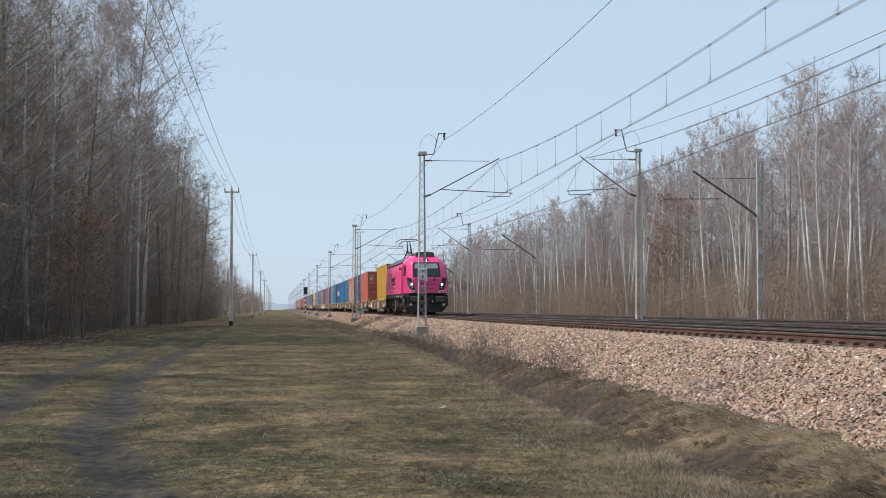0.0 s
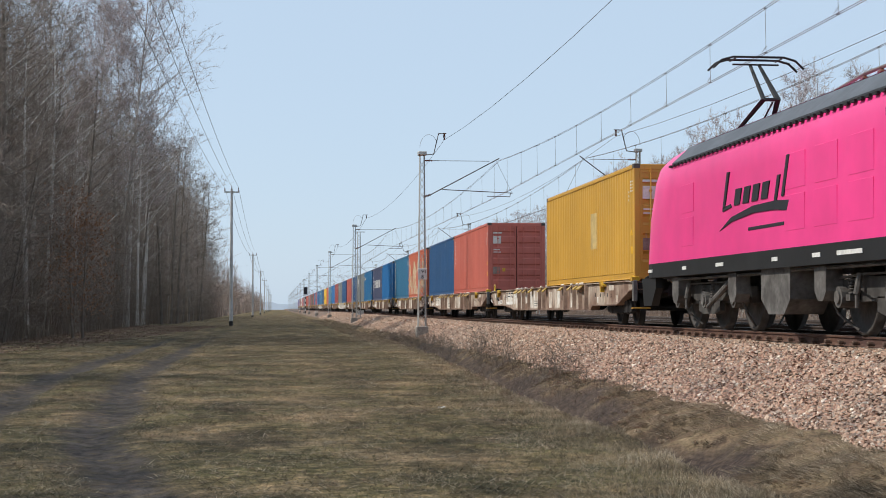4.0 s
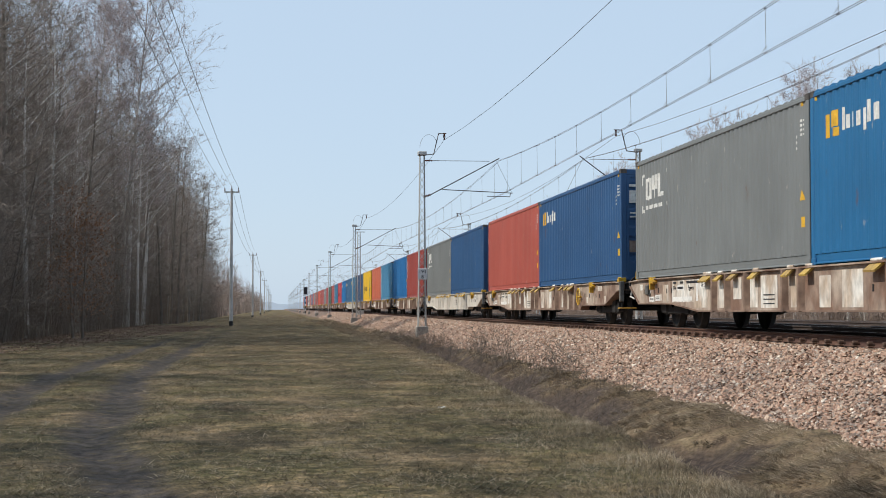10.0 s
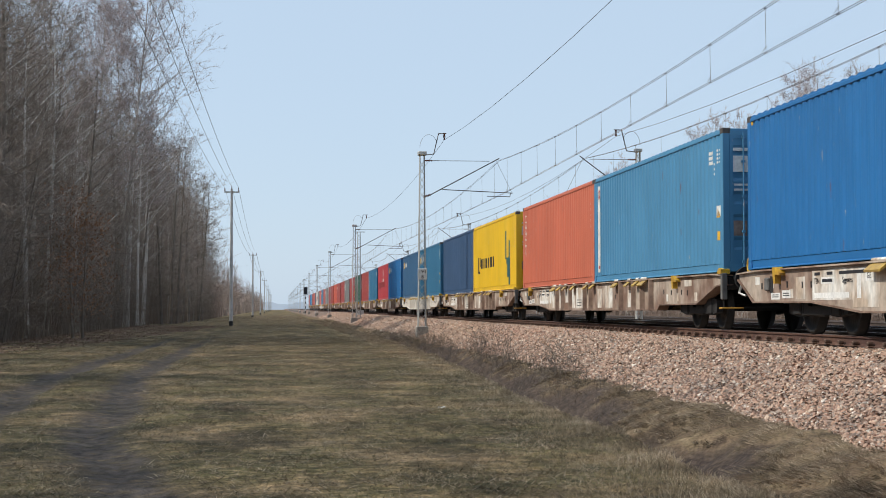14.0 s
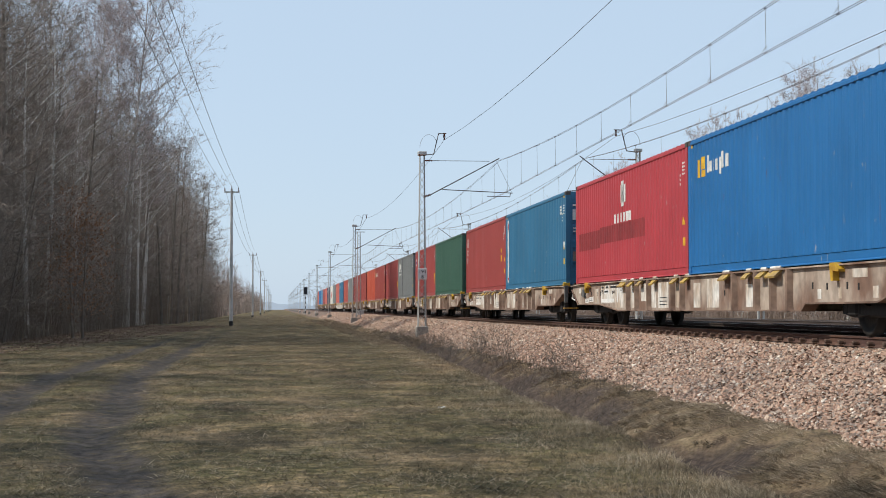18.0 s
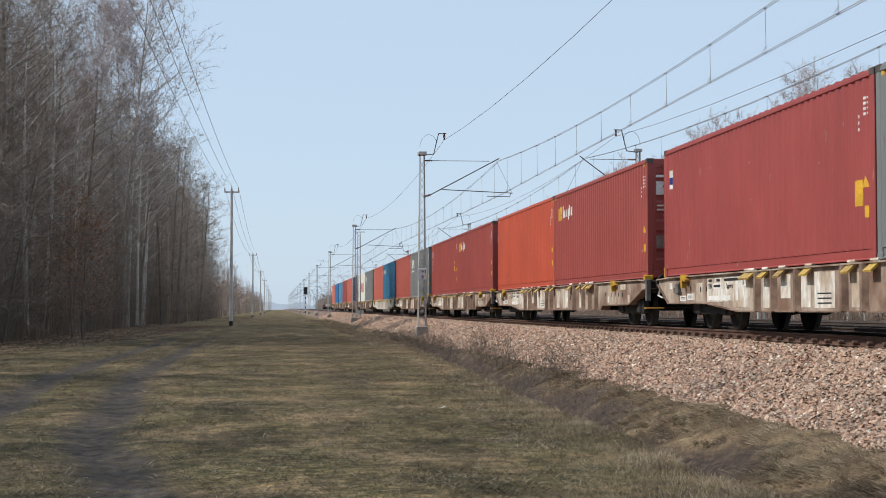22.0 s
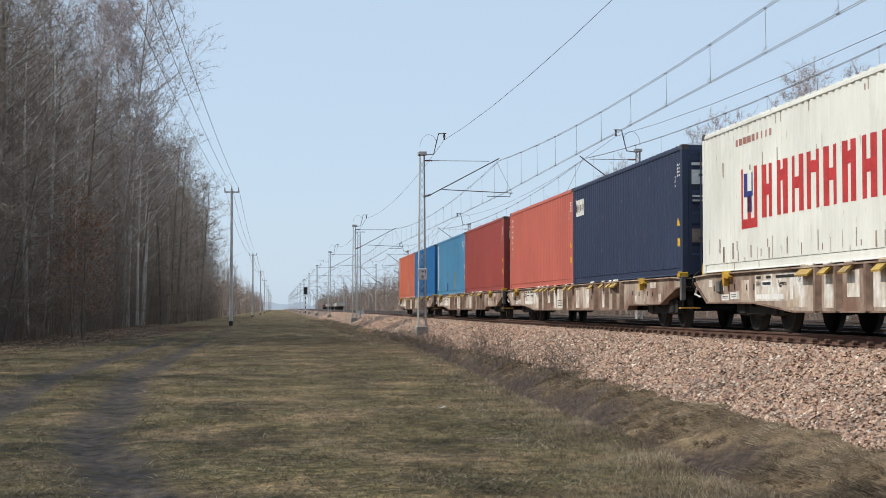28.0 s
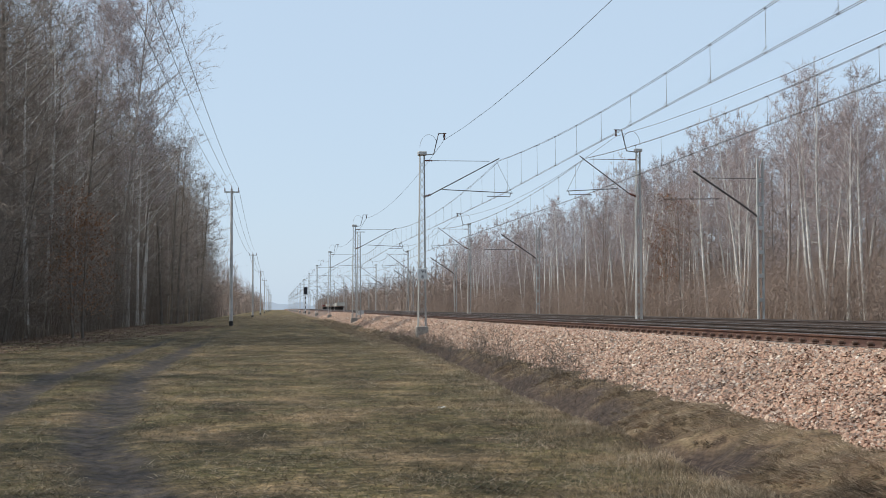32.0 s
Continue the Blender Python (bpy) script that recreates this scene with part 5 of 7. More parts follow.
def loco_half(z):
    return float(np.interp(z, [0.9, 1.5, 3.3, 3.6, 3.8, 4.05], [1.50, 1.50, 1.47, 1.40, 1.25, 0.9]))


def loco_outline(z, grow=0.0, length=LOCO):
    """The plan of the body at height z: flat nose, rounded cab corners, straight sides, the same again behind."""
    w, f = loco_half(z) + grow, loco_front(z) - grow
    half = []
    for a, d in NOSE_PLAN:
        half.append((w * a, f + d))
    right = half
    back = [(x, length - y) for x, y in reversed(right)]
    ring = right + back
    ring += [(-x, y) for x, y in reversed(ring) if x > 0]
    return [(x, y, z) for x, y in ring]


NOSE_PLAN = ((0.0, 0.0), (0.30, 0.0), (0.62, 0.004), (0.65, 0.012), (0.73, 0.16), (0.82, 0.34), (0.90, 0.58), (0.965, 0.92), (1.0, 1.40), (1.0, 2.4))


def side_x(y, z):
    """Half width of the body at y, z, round the cab corner."""
    return loco_half(z) * float(np.interp(y - loco_front(z), [d for a, d in NOSE_PLAN], [a for a, d in NOSE_PLAN]))


def on_nose(x, z, out):
    """A point on the sloping nose, moved out of it by that much."""
    return (x, loco_front(z) - out, z)


def nose_plate(poly, out0, out1):
    m = Mesh()
    n = len(poly)
    p = [on_nose(x, z, out0) for x, z in poly] + [on_nose(x, z, out1) for x, z in poly]
    return m.add(p, [(i, (i + 1) % n, n + (i + 1) % n, n + i) for i in range(n)] + [tuple(range(n)), tuple(range(n, 2 * n))])


spinning = []     # axles of the locomotive and their place in the bogie


def locomotive():
    ob = thing("electric_locomotive", "bright pink six-axle electric locomotive with lit headlamps and a raised pantograph", "locomotive")
    part("underframe", Mesh().loft([loco_outline(z, 0.004) for z in (1.14, 1.2, 1.46)]), M_LOCO_BLACK, ob, "black underframe band")
    levels = [1.46, 1.6, 2.0, 2.5, 2.75, 3.0, 3.3, 3.45, 3.58, 3.62]
    body = part("body", Mesh().loft([loco_outline(z) for z in levels]), M_PINK, ob, "gloss pink body shell", smooth=True)
    body.data.set_sharp_from_angle(angle=radians(30))
    for e in (0, 1):
        cab = Mesh().loft([loco_outline(z) for z in (3.62, 3.72, 3.85, 3.94, 4.05)])
        keep = []
        for q in cab.f:
            ys = [cab.v[i][1] for i in q]
            if (max(ys) < 4.6 if e == 0 else min(ys) > LOCO - 4.6):
                keep.append(q)
        lid = [(x, y, 4.05) for x, y, z in loco_outline(4.05) if (y < 4.6) == (e == 0)]
        cab.f = keep
        cab.add(lid, [tuple(range(len(lid)))])
        part("cab_roof", cab, M_PINK, ob, smooth=True).data.set_sharp_from_angle(angle=radians(30))
    for s in (-1, 1):
        part("roof_flank", Mesh().prism([(s * 1.42, 3.56), (s * 1.44, 3.62), (s * 1.05, 3.98), (s * 0.98, 3.98), (s * 0.98, 3.56)], 3.6, LOCO - 3.6), M_LOCO_ROOF, ob, "grey sloping roof panel")
        grille = Mesh()
        for k in range(46):
            grille.box(s * 1.40, s * 1.475, 3.7 + 0.28 * k, 3.86 + 0.28 * k, 3.535, 3.58)
        part("grille", grille, M_LOCO_BLACK, ob)
    part("roof_deck", Mesh().box(-1.05, 1.05, 3.5, LOCO - 3.5, 3.58, 3.93), M_LOCO_ROOF, ob)
    part("air_conditioner", Mesh().loft([[(x * w, y, z) for x, y in ((-1, 2.0), (1, 2.0), (1, 3.5), (-1, 3.5))] for w, z in ((0.66, 4.0), (0.62, 4.22), (0.48, 4.30))]), M_LOCO_ROOF, ob, "dark roof unit over the cab")
    part("folded_pantograph", Mesh().box(-0.5, 0.5, 4.3, 4.8, 3.93, 4.06, 0.02).path([(-0.4, 4.5, 4.08), (-0.1, 6.2, 4.14), (-0.1, 4.9, 4.24)], 0.03, 6).path([(-0.9, 4.9, 4.26), (0.9, 4.9, 4.26)], 0.03, 6), M_LOCO_BLACK, ob, "lowered black pantograph")
    part("roof_box", Mesh().box(-0.5, 0.3, 11.6, 12.8, 3.93, 4.12, 0.04), M_MAST, ob)
    for k in range(5):
        part("roof_insulator", insulator(Mesh(), (-0.45, 5.2 + 0.7 * k, 3.93), (-0.45, 5.2 + 0.7 * k, 4.28), 0.09), M_INSULATOR, ob)
    part("roof_cable", Mesh().path([(-0.45, 5.2, 4.3), (-0.45, 8.0, 4.3), (-0.1, 10.2, 4.35)], 0.03), M_COPPER, ob)
    # raised pantograph, single arm
    y0, top = 14.9, Z_CONTACT - ZR
    frame_bars = Mesh().path([(-0.42, y0 + 0.5, 4.05), (-0.15, y0 - 0.95, 4.72), (-0.1, y0 + 0.05, top - 0.14)], 0.035, 6)
    frame_bars.path([(0.42, y0 + 0.5, 4.05), (0.15, y0 - 0.95, 4.72), (0.1, y0 + 0.05, top - 0.14)], 0.035, 6)
    frame_bars.path([(-0.15, y0 - 0.95, 4.72), (0.15, y0 - 0.95, 4.72)], 0.04, 6).path([(0, y0 + 0.2, 4.02), (0, y0 - 1.05, 4.65)], 0.02, 5)
    pan = part("pantograph", frame_bars, M_LOCO_BLACK, ob, "raised black pantograph")
    head = Mesh()
    for d in (-0.2, 0.2):
        head.path([(-0.98, y0 + d, top - 0.24), (-0.8, y0 + d, top - 0.07), (-0.55, y0 + d, top), (0.55, y0 + d, top), (0.8, y0 + d, top - 0.07), (0.98, y0 + d, top - 0.24)], 0.025, 6)
    head.path([(-0.5, y0 - 0.2, top - 0.03), (-0.5, y0 + 0.2, top - 0.03)], 0.018, 5).path([(0.5, y0 - 0.2, top - 0.03), (0.5, y0 + 0.2, top - 0.03)], 0.018, 5).path([(-0.5, y0, top - 0.13), (0.5, y0, top - 0.13)], 0.02, 5)
    part("collector_head", head, M_LOCO_BLACK, pan)
    part("pantograph_base", Mesh().box(-0.55, 0.55, y0 - 0.9, y0 + 0.7, 3.93, 4.06, 0.02), M_LOCO_BLACK, pan)
    # nose
    part("windscreen_frame", nose_plate([(-0.93, 2.54), (0.93, 2.54), (0.92, 3.1), (0.86, 3.57), (-0.86, 3.57), (-0.92, 3.1)], -0.08, 0.012), M_LOCO_BLACK, ob)
    part("windscreen", nose_plate([(-0.86, 2.66), (0.86, 2.66), (0.85, 3.1), (0.80, 3.52), (-0.80, 3.52), (-0.85, 3.1)], -0.05, 0.018), M_GLASS, ob, "large dark windscreen")
    blind = part("sun_blind", nose_plate([(-0.80, 3.14), (0.79, 3.14), (0.76, 3.48), (-0.76, 3.48)], 0.016, 0.0215), material("pale_sun_blind", (0.30, 0.36, 0.36), 0.25), ob, "pale blind behind the glass")
    part("front_panel", nose_plate([(-0.76, 1.52), (0.76, 1.52), (0.86, 2.46), (-0.86, 2.46)], -0.06, 0.022), M_PINK_DARK, ob, "darker pink front panel")
    for s in (-1, 1):
        arm = Mesh().path([on_nose(s * 0.48, 2.36, 0.05), on_nose(s * 0.62, 2.72, 0.05), on_nose(s * 0.68, 3.16, 0.06)], 0.018, 5).box(s * 0.42, s * 0.55, loco_front(2.36) - 0.07, loco_front(2.36), 2.3, 2.4)
        part("wiper", arm, M_LOCO_BLACK, ob)
        wrap = Mesh()
        pts0 = [(s * 0.82, 1.60, 0.0), (s * 0.86, 2.0, 0.0), (s * 0.90, 2.28, 0.02), (s * 1.08, 2.46, 0.10), (s * 1.32, 2.54, 0.32), (s * 1.36, 2.42, 0.37), (s * 1.31, 2.12, 0.28), (s * 1.21, 1.84, 0.16), (s * 1.05, 1.61, 0.06)]
        top_ring = [(x, loco_front(z) + d - 0.03, z) for x, z, d in pts0]
        low_ring = [(x * 0.97, loco_front(z) + d + 0.10, z) for x, z, d in pts0]
        wrap.loft([low_ring, top_ring])
        cluster = part("headlamp_housing", wrap, M_LOCO_BLACK, ob, "swept-back black headlamp housing")
        c = on_nose(s * 1.02, 2.05, -0.02)
        part("headlamp", Mesh().tube((c[0], c[1] + 0.08, c[2]), (c[0], c[1] - 0.03, c[2]), 0.06, n=16), M_LAMP, cluster, "lit round headlamp")
        part("lamp_bezel", Mesh().tube((c[0], c[1] + 0.1, c[2]), (c[0], c[1] - 0.012, c[2]), 0.12, 0.11, 16), M_CHROME, cluster)
        c = on_nose(s * 0.98, 1.84, 0.0)
        part("marker_lamp", Mesh().tube((c[0], c[1] + 0.08, c[2]), (c[0], c[1] - 0.02, c[2]), 0.05, n=12), M_CHROME, cluster)
        y = loco_front(1.55)
        part("grab_rail", Mesh().path([(s * 0.86, y, 1.50), (s * 0.86, y - 0.10, 1.52), (s * 0.86, y - 0.10, 1.64), (s * 1.10, y - 0.06, 1.64), (s * 1.10, y - 0.06, 1.52), (s * 1.10, y + 0.08, 1.50)], 0.02, 6), M_WHITE, ob, "white grab rail")
        part("panel_rail", Mesh().path([on_nose(s * 0.70, 1.6, 0.05), on_nose(s * 0.78, 2.4, 0.05)], 0.015, 5), M_PINK_DARK, ob)
        buf = part("buffer", Mesh().tube((s * 0.875, 0.62, 1.06), (s * 0.875, 0.14, 1.06), 0.14, 0.11, 12), M_LOCO_BLACK, ob)
        part("buffer_plate", Mesh().box(s * 0.875 - 0.32, s * 0.875 + 0.32, 0.02, 0.10, 0.86, 1.26, 0.06), M_BUFFER, buf, "greasy brown buffer plate")
        part("tail_buffer", Mesh().tube((s * 0.875, LOCO - 0.62, 1.06), (s * 0.875, LOCO - 0.05, 1.06), 0.2, 0.22, 12), M_LOCO_BLACK, ob)
        hose = Mesh().path([(s * 0.35, 0.6, 0.95), (s * 0.37, 0.42, 0.9), (s * 0.36, 0.36, 0.6), (s * 0.33, 0.42, 0.45)], 0.025, 6).path([(s * 0.5, 0.6, 0.95), (s * 0.52, 0.42, 0.9), (s * 0.5, 0.36, 0.62), (s * 0.46, 0.42, 0.48)], 0.025, 6)
        part("brake_hose", hose, M_LOCO_BLACK, ob)
        part("hose_cock", Mesh().box(s * 0.33, s * 0.39, 0.34, 0.42, 0.86, 0.94, 0.01), M_WHITE if s > 0 else M_YELLOW, ob)
        part("coupler_socket", Mesh().box(s * 1.02, s * 1.2, 0.38, 0.55, 0.60, 0.76, 0.03), M_CHROME, ob)
    part("top_lamp", Mesh().tube((0, 1.75, 3.70), (0, 1.43, 3.68), 0.075, n=14), M_LAMP, ob, "lit top lamp")
    part("top_lamp_box", Mesh().box(-0.16, 0.16, 1.46, 1.98, 3.60, 3.82, 0.03), M_LOCO_BLACK, ob)
    for z in (2.33, 2.76):
        part("round_badge", Mesh().tube(on_nose(0, z, 0.03), on_nose(0, z, 0.05), 0.06, n=14), M_CHROME, ob)
    ledge = Mesh().box(-1.28, 1.28, 0.44, 0.8, 1.38, 1.48, 0.03)
    part("front_ledge", ledge, M_LOCO_BLACK, ob)
    part("front_beam", Mesh().box(-1.34, 1.34, 0.52, 1.0, 0.75, 1.38, 0.06), M_LOCO_BLACK, ob)
    part("snowplough", Mesh().loft([[(-1.34, 0.58, 0.76), (0, 0.46, 0.76), (1.34, 0.58, 0.76), (1.34, 1.0, 0.76), (-1.34, 1.0, 0.76)], [(-1.30, 0.50, 0.50), (0, 0.34, 0.50), (1.30, 0.50, 0.50), (1.30, 1.0, 0.50), (-1.30, 1.0, 0.50)], [(-1.02, 0.46, 0.20), (0, 0.28, 0.20), (1.02, 0.46, 0.20), (1.02, 0.9, 0.20), (-1.02, 0.9, 0.20)]]), M_LOCO_BLACK, ob)
    part("draw_hook", Mesh().box(-0.06, 0.06, 0.1, 0.6, 0.98, 1.12, 0.02).path([(0, 0.16, 1.0), (0.02, 0.2, 0.55)], 0.045, 8).tube((-0.06, 0.2, 0.62), (0.06, 0.2, 0.62), 0.07, n=8), M_MAST_DARK, ob)
    part("front_lettering", nose_plate([(-0.55, 2.02), (-0.50, 2.06), (0.52, 2.05), (0.58, 2.03), (0.2, 2.01)], 0.02, 0.026), M_DARK_MARK, ob, "dark brushed swash")
    for k in range(7):
        x = -0.50 + 0.15 * k
        part("front_letter_bar", nose_plate([(x, 2.11), (x + 0.03, 2.11), (x + 0.07, 2.24 if k in (0, 3, 6) else 2.18), (x + 0.04, 2.24 if k in (0, 3, 6) else 2.18)], 0.02, 0.026), M_DARK_MARK, ob)
    for k in range(9):
        x = -0.48 + 0.105 * k
        part("front_number_bar", nose_plate([(x, 1.72), (x + 0.06, 1.72), (x + 0.06, 1.80), (x, 1.80)], 0.02, 0.026), M_DARK_MARK, ob)
    # near and far side
    for s in (-1, 1):

        def slab(y0, y1, z0, z1, t=0.012):
            return Mesh().box(s * (loco_half(z0) - 0.05), s * (loco_half(z0) + t), y0, y1, z0, z1, 0.004)
        rows_z = [2.62, 2.85, 3.05, 3.2, 3.32, 3.40]
        fore = [1.60, 1.62, 1.68, 1.76, 1.86, 2.0]
        rings = [[(s * (side_x(y0 + (2.12 - y0) * k / 5, z) + 0.012), y0 + (2.12 - y0) * k / 5, z) for k in range(6)] for z, y0 in zip(rows_z, fore)]
        part("cab_window", Mesh().loft(rings, closed=False, caps=False), M_GLASS, ob, "curved dark side window")
        part("door_window", Mesh().box(s * 1.40, s * 1.497, 2.54, 2.84, 2.70, 3.26, 0.02), M_GLASS, ob)
        door = Mesh().box(s * 1.40, s * 1.488, 2.36, 3.02, 1.5, 3.44, 0.01)
        part("cab_door", door, M_PINK, ob)
        for y in (2.32, 3.06):
            part("door_rail", Mesh().path([(s * 1.53, y, 1.3), (s * 1.53, y, 3.3)], 0.017, 6), M_PINK_DARK, ob)
        part("cab_rail", Mesh().path([(s * 1.46, 1.70, 2.5), (s * 1.53, 1.72, 2.5), (s * 1.53, 1.76, 1.6), (s * 1.46, 1.76, 1.6)], 0.02, 6), M_PINK_DARK, ob)
        part("mirror", Mesh().box(s * 1.46, s * 1.56, 4.4, 4.62, 3.12, 3.30, 0.03), M_LOCO_BLACK, ob)
        for y in (5.2, 6.6, 8.0, 14.5):
            for z in (1.75, 2.45):
                part("hatch", slab(y, y + 0.95, z, z + 0.6, 0.006), M_PINK, ob)
        def stroke(y, z0, z1, w):
            """A slanted pen stroke on the side, w wide, leaning towards the front."""
            t = 0.42
            return [(y, z0), (y - w, z0), (y - w - t * (z1 - z0), z1), (y - t * (z1 - z0), z1)]
        tall = [(12.45, 2.36, 3.04), (9.55, 2.16, 2.74), (9.12, 2.36, 3.04)]
        for y, z0, z1 in tall:
            part("side_letter_bar", Mesh().prism_x(stroke(y, z0, z1, 0.13), s * 1.45, s * 1.503), M_DARK_MARK, ob)
        part("side_letter_bar", Mesh().prism_x([(12.45, 2.30), (12.45, 2.38), (11.95, 2.42), (11.90, 2.36)], s * 1.45, s * 1.503), M_DARK_MARK, ob)
        for k in range(4):
            y = 11.75 - 0.52 * k
            letter = Mesh().prism_x(stroke(y, 2.38, 2.68, 0.34), s * 1.45, s * 1.503)
            part("side_letter_bar", letter, M_DARK_MARK, ob)
        part("side_swash", Mesh().prism_x([(12.65, 1.94), (11.9, 2.17), (10.6, 2.30), (9.4, 2.31), (8.72, 2.27), (8.85, 2.10), (9.4, 2.15), (10.6, 2.17), (11.9, 2.08)], s * 1.45, s * 1.506), M_DARK_MARK, ob, "dark brushed swash")
        part("small_lettering", slab(9.0, 10.9, 1.86, 1.92, 0.01), M_DARK_MARK, ob)
        for y, w in ((4.0, 0.25), (5.6, 1.0), (7.3, 0.35), (9.3, 0.3), (12.4, 0.5), (15.0, 0.3), (17.8, 0.4)):
            part("white_marking", Mesh().box(s * 1.45, s * 1.512, y, y + w, 1.26, 1.33), M_WHITE, ob)
        part("white_frame_mark", Mesh().box(s * 1.45, s * 1.512, 3.3, 3.5, 1.12, 1.4), M_WHITE, ob)
        skirt = part("cab_skirt", Mesh().prism_x([(0.95, 0.62), (0.95, 1.14), (2.35, 1.14), (2.35, 0.86), (1.95, 0.78), (1.75, 0.58)], s * 1.28, s * 1.475), M_LOCO_BLACK, ob)
        for z in (0.70, 0.98, 1.20):
            part("step_hole", Mesh().box(s * 1.44, s * 1.482 if z < 1.1 else s * 1.512, 1.30, 1.58, z, z + 0.12, 0.01), M_MAST_DARK, skirt)
        part("white_frame_mark", Mesh().box(s * 1.45, s * 1.478, 1.78, 2.02, 0.94, 1.03), M_WHITE, skirt)
        part("rear_skirt", Mesh().prism_x([(LOCO - 1.1, 0.5), (LOCO - 0.95, 1.14), (LOCO - 2.2, 1.14), (LOCO - 2.2, 0.9), (LOCO - 1.8, 0.5)], s * 1.28, s * 1.46), M_LOCO_BLACK, ob)
        part("equipment_box", Mesh().prism_x([(9.0, 0.60), (9.0, 1.14), (10.5, 1.14), (10.5, 0.60), (10.1, 0.34), (9.3, 0.34)], s * 0.7, s * 1.40), M_LOCO_BOX, ob)
        part("door_steps", Mesh().box(s * 1.36, s * 1.47, 2.5, 2.9, 0.52, 0.56).box(s * 1.36, s * 1.47, 2.5, 2.9, 0.82, 0.86).box(s * 1.42, s * 1.46, 2.48, 2.52, 0.52, 1.16).box(s * 1.42, s * 1.46, 2.88, 2.92, 0.52, 1.16), M_LOCO_BOX, ob)
        for y in (3.35, 7.35, 11.95, 16.0):
            part("sand_box", Mesh().prism_x([(y, 0.72), (y, 1.12), (y + 0.5, 1.12), (y + 0.5, 0.72), (y + 0.36, 0.56), (y + 0.14, 0.56)], s * 1.12, s * 1.40), M_LOCO_BOX, ob)
            part("sand_pipe", Mesh().path([(s * 1.2, y + 0.25, 0.58), (s * 1.1, y + 0.25, 0.36), (s * 0.86, y + (0.5 if y < 5 or 9 < y < 13 else 0.0), 0.10)], 0.022, 6), M_LOCO_BOX, ob)
        part("air_pipe", Mesh().path([(s * 1.36, 3.0, 1.09), (s * 1.36, 9.0, 1.09)], 0.03, 6).path([(s * 1.36, 10.5, 1.07), (s * 1.36, 17.0, 1.07)], 0.03, 6), M_LOCO_BOX, ob)
    for e, c in ((0, 5.25), (1, LOCO - 5.25)):
        m = Mesh()
        for s in (-1, 1):
            m.prism_x([(-2.75, 0.66), (-2.75, 0.86), (-1.3, 0.93), (1.3, 0.93), (2.75, 0.86), (2.75, 0.66), (1.5, 0.76), (0.9, 0.60), (-0.9, 0.60), (-1.5, 0.76)], s * 1.0, s * 1.12)
            m.prism_x([(-0.75, 0.40), (-0.75, 0.62), (0.75, 0.62), (0.75, 0.40), (0.45, 0.33), (-0.45, 0.33)], s * 1.02, s * 1.12)
        m.box(-1.0, 1.0, -2.4, 2.4, 0.55, 0.80)
        trolley = part("bogie", m, M_LOCO_BOGIE, ob, "black three-axle bogie", loc=(0, c, 0))
        for s in (-1, 1):
            for y in (-2.0, 0.0, 2.0):
                part("axle_box", Mesh().tube((s * 0.98, y, 0.62), (s * 1.24, y, 0.62), 0.17, n=12).tube((s * 1.24, y, 0.62), (s * 1.27, y, 0.62), 0.11, n=10).prism_x([(y - 0.34, 0.56), (y - 0.34, 0.66), (y + 0.34, 0.66), (y + 0.34, 0.56)], s * 1.02, s * 1.18), M_LOCO_BOX, trolley)
                for d in (-0.3, 0.3):
                    coil = [(s * 1.1 + 0.075 * math.cos(q), y + d + 0.075 * math.sin(q), 0.66 + 0.008 * q) for q in np.linspace(0, 10 * math.pi, 41)]
                    part("coil_spring", Mesh().path(coil, 0.018, 4), M_LOCO_BOX, trolley)
                part("brake_block", Mesh().prism_x([(y + 0.62, 0.42), (y + 0.66, 0.78), (y + 0.74, 0.78), (y + 0.76, 0.42)], s * 0.72, s * 0.86), M_LOCO_BOX, trolley)
            part("damper", Mesh().tube((s * 1.2, -1.75, 0.98), (s * 1.26, -0.75, 0.60), 0.06, n=8).tube((s * 1.26, -0.75, 0.60), (s * 1.28, -0.4, 0.47), 0.035, n=8), M_LOCO_BOX, trolley)
            part("damper", Mesh().tube((s * 1.2, 1.2, 0.98), (s * 1.26, 1.2, 0.66), 0.055, n=8).tube((s * 1.26, 1.2, 0.66), (s * 1.26, 1.2, 0.45), 0.03, n=8), M_LOCO_BOX, trolley)
            part("brake_pipe", Mesh().path([(s * 1.16, -2.6, 0.9), (s * 1.16, -1.1, 0.97), (s * 1.17, 1.1, 0.97), (s * 1.16, 2.6, 0.9)], 0.022, 5), M_LOCO_BOX, trolley)
        for y in (-2.0, 0.0, 2.0):
            spinning.append((part("wheelset", shared("wheelset/loco", lambda: wheelset(0.625), M_LOCO_WHEEL, True), None, trolley, loc=(0, y, 0.625)), y))
    return ob


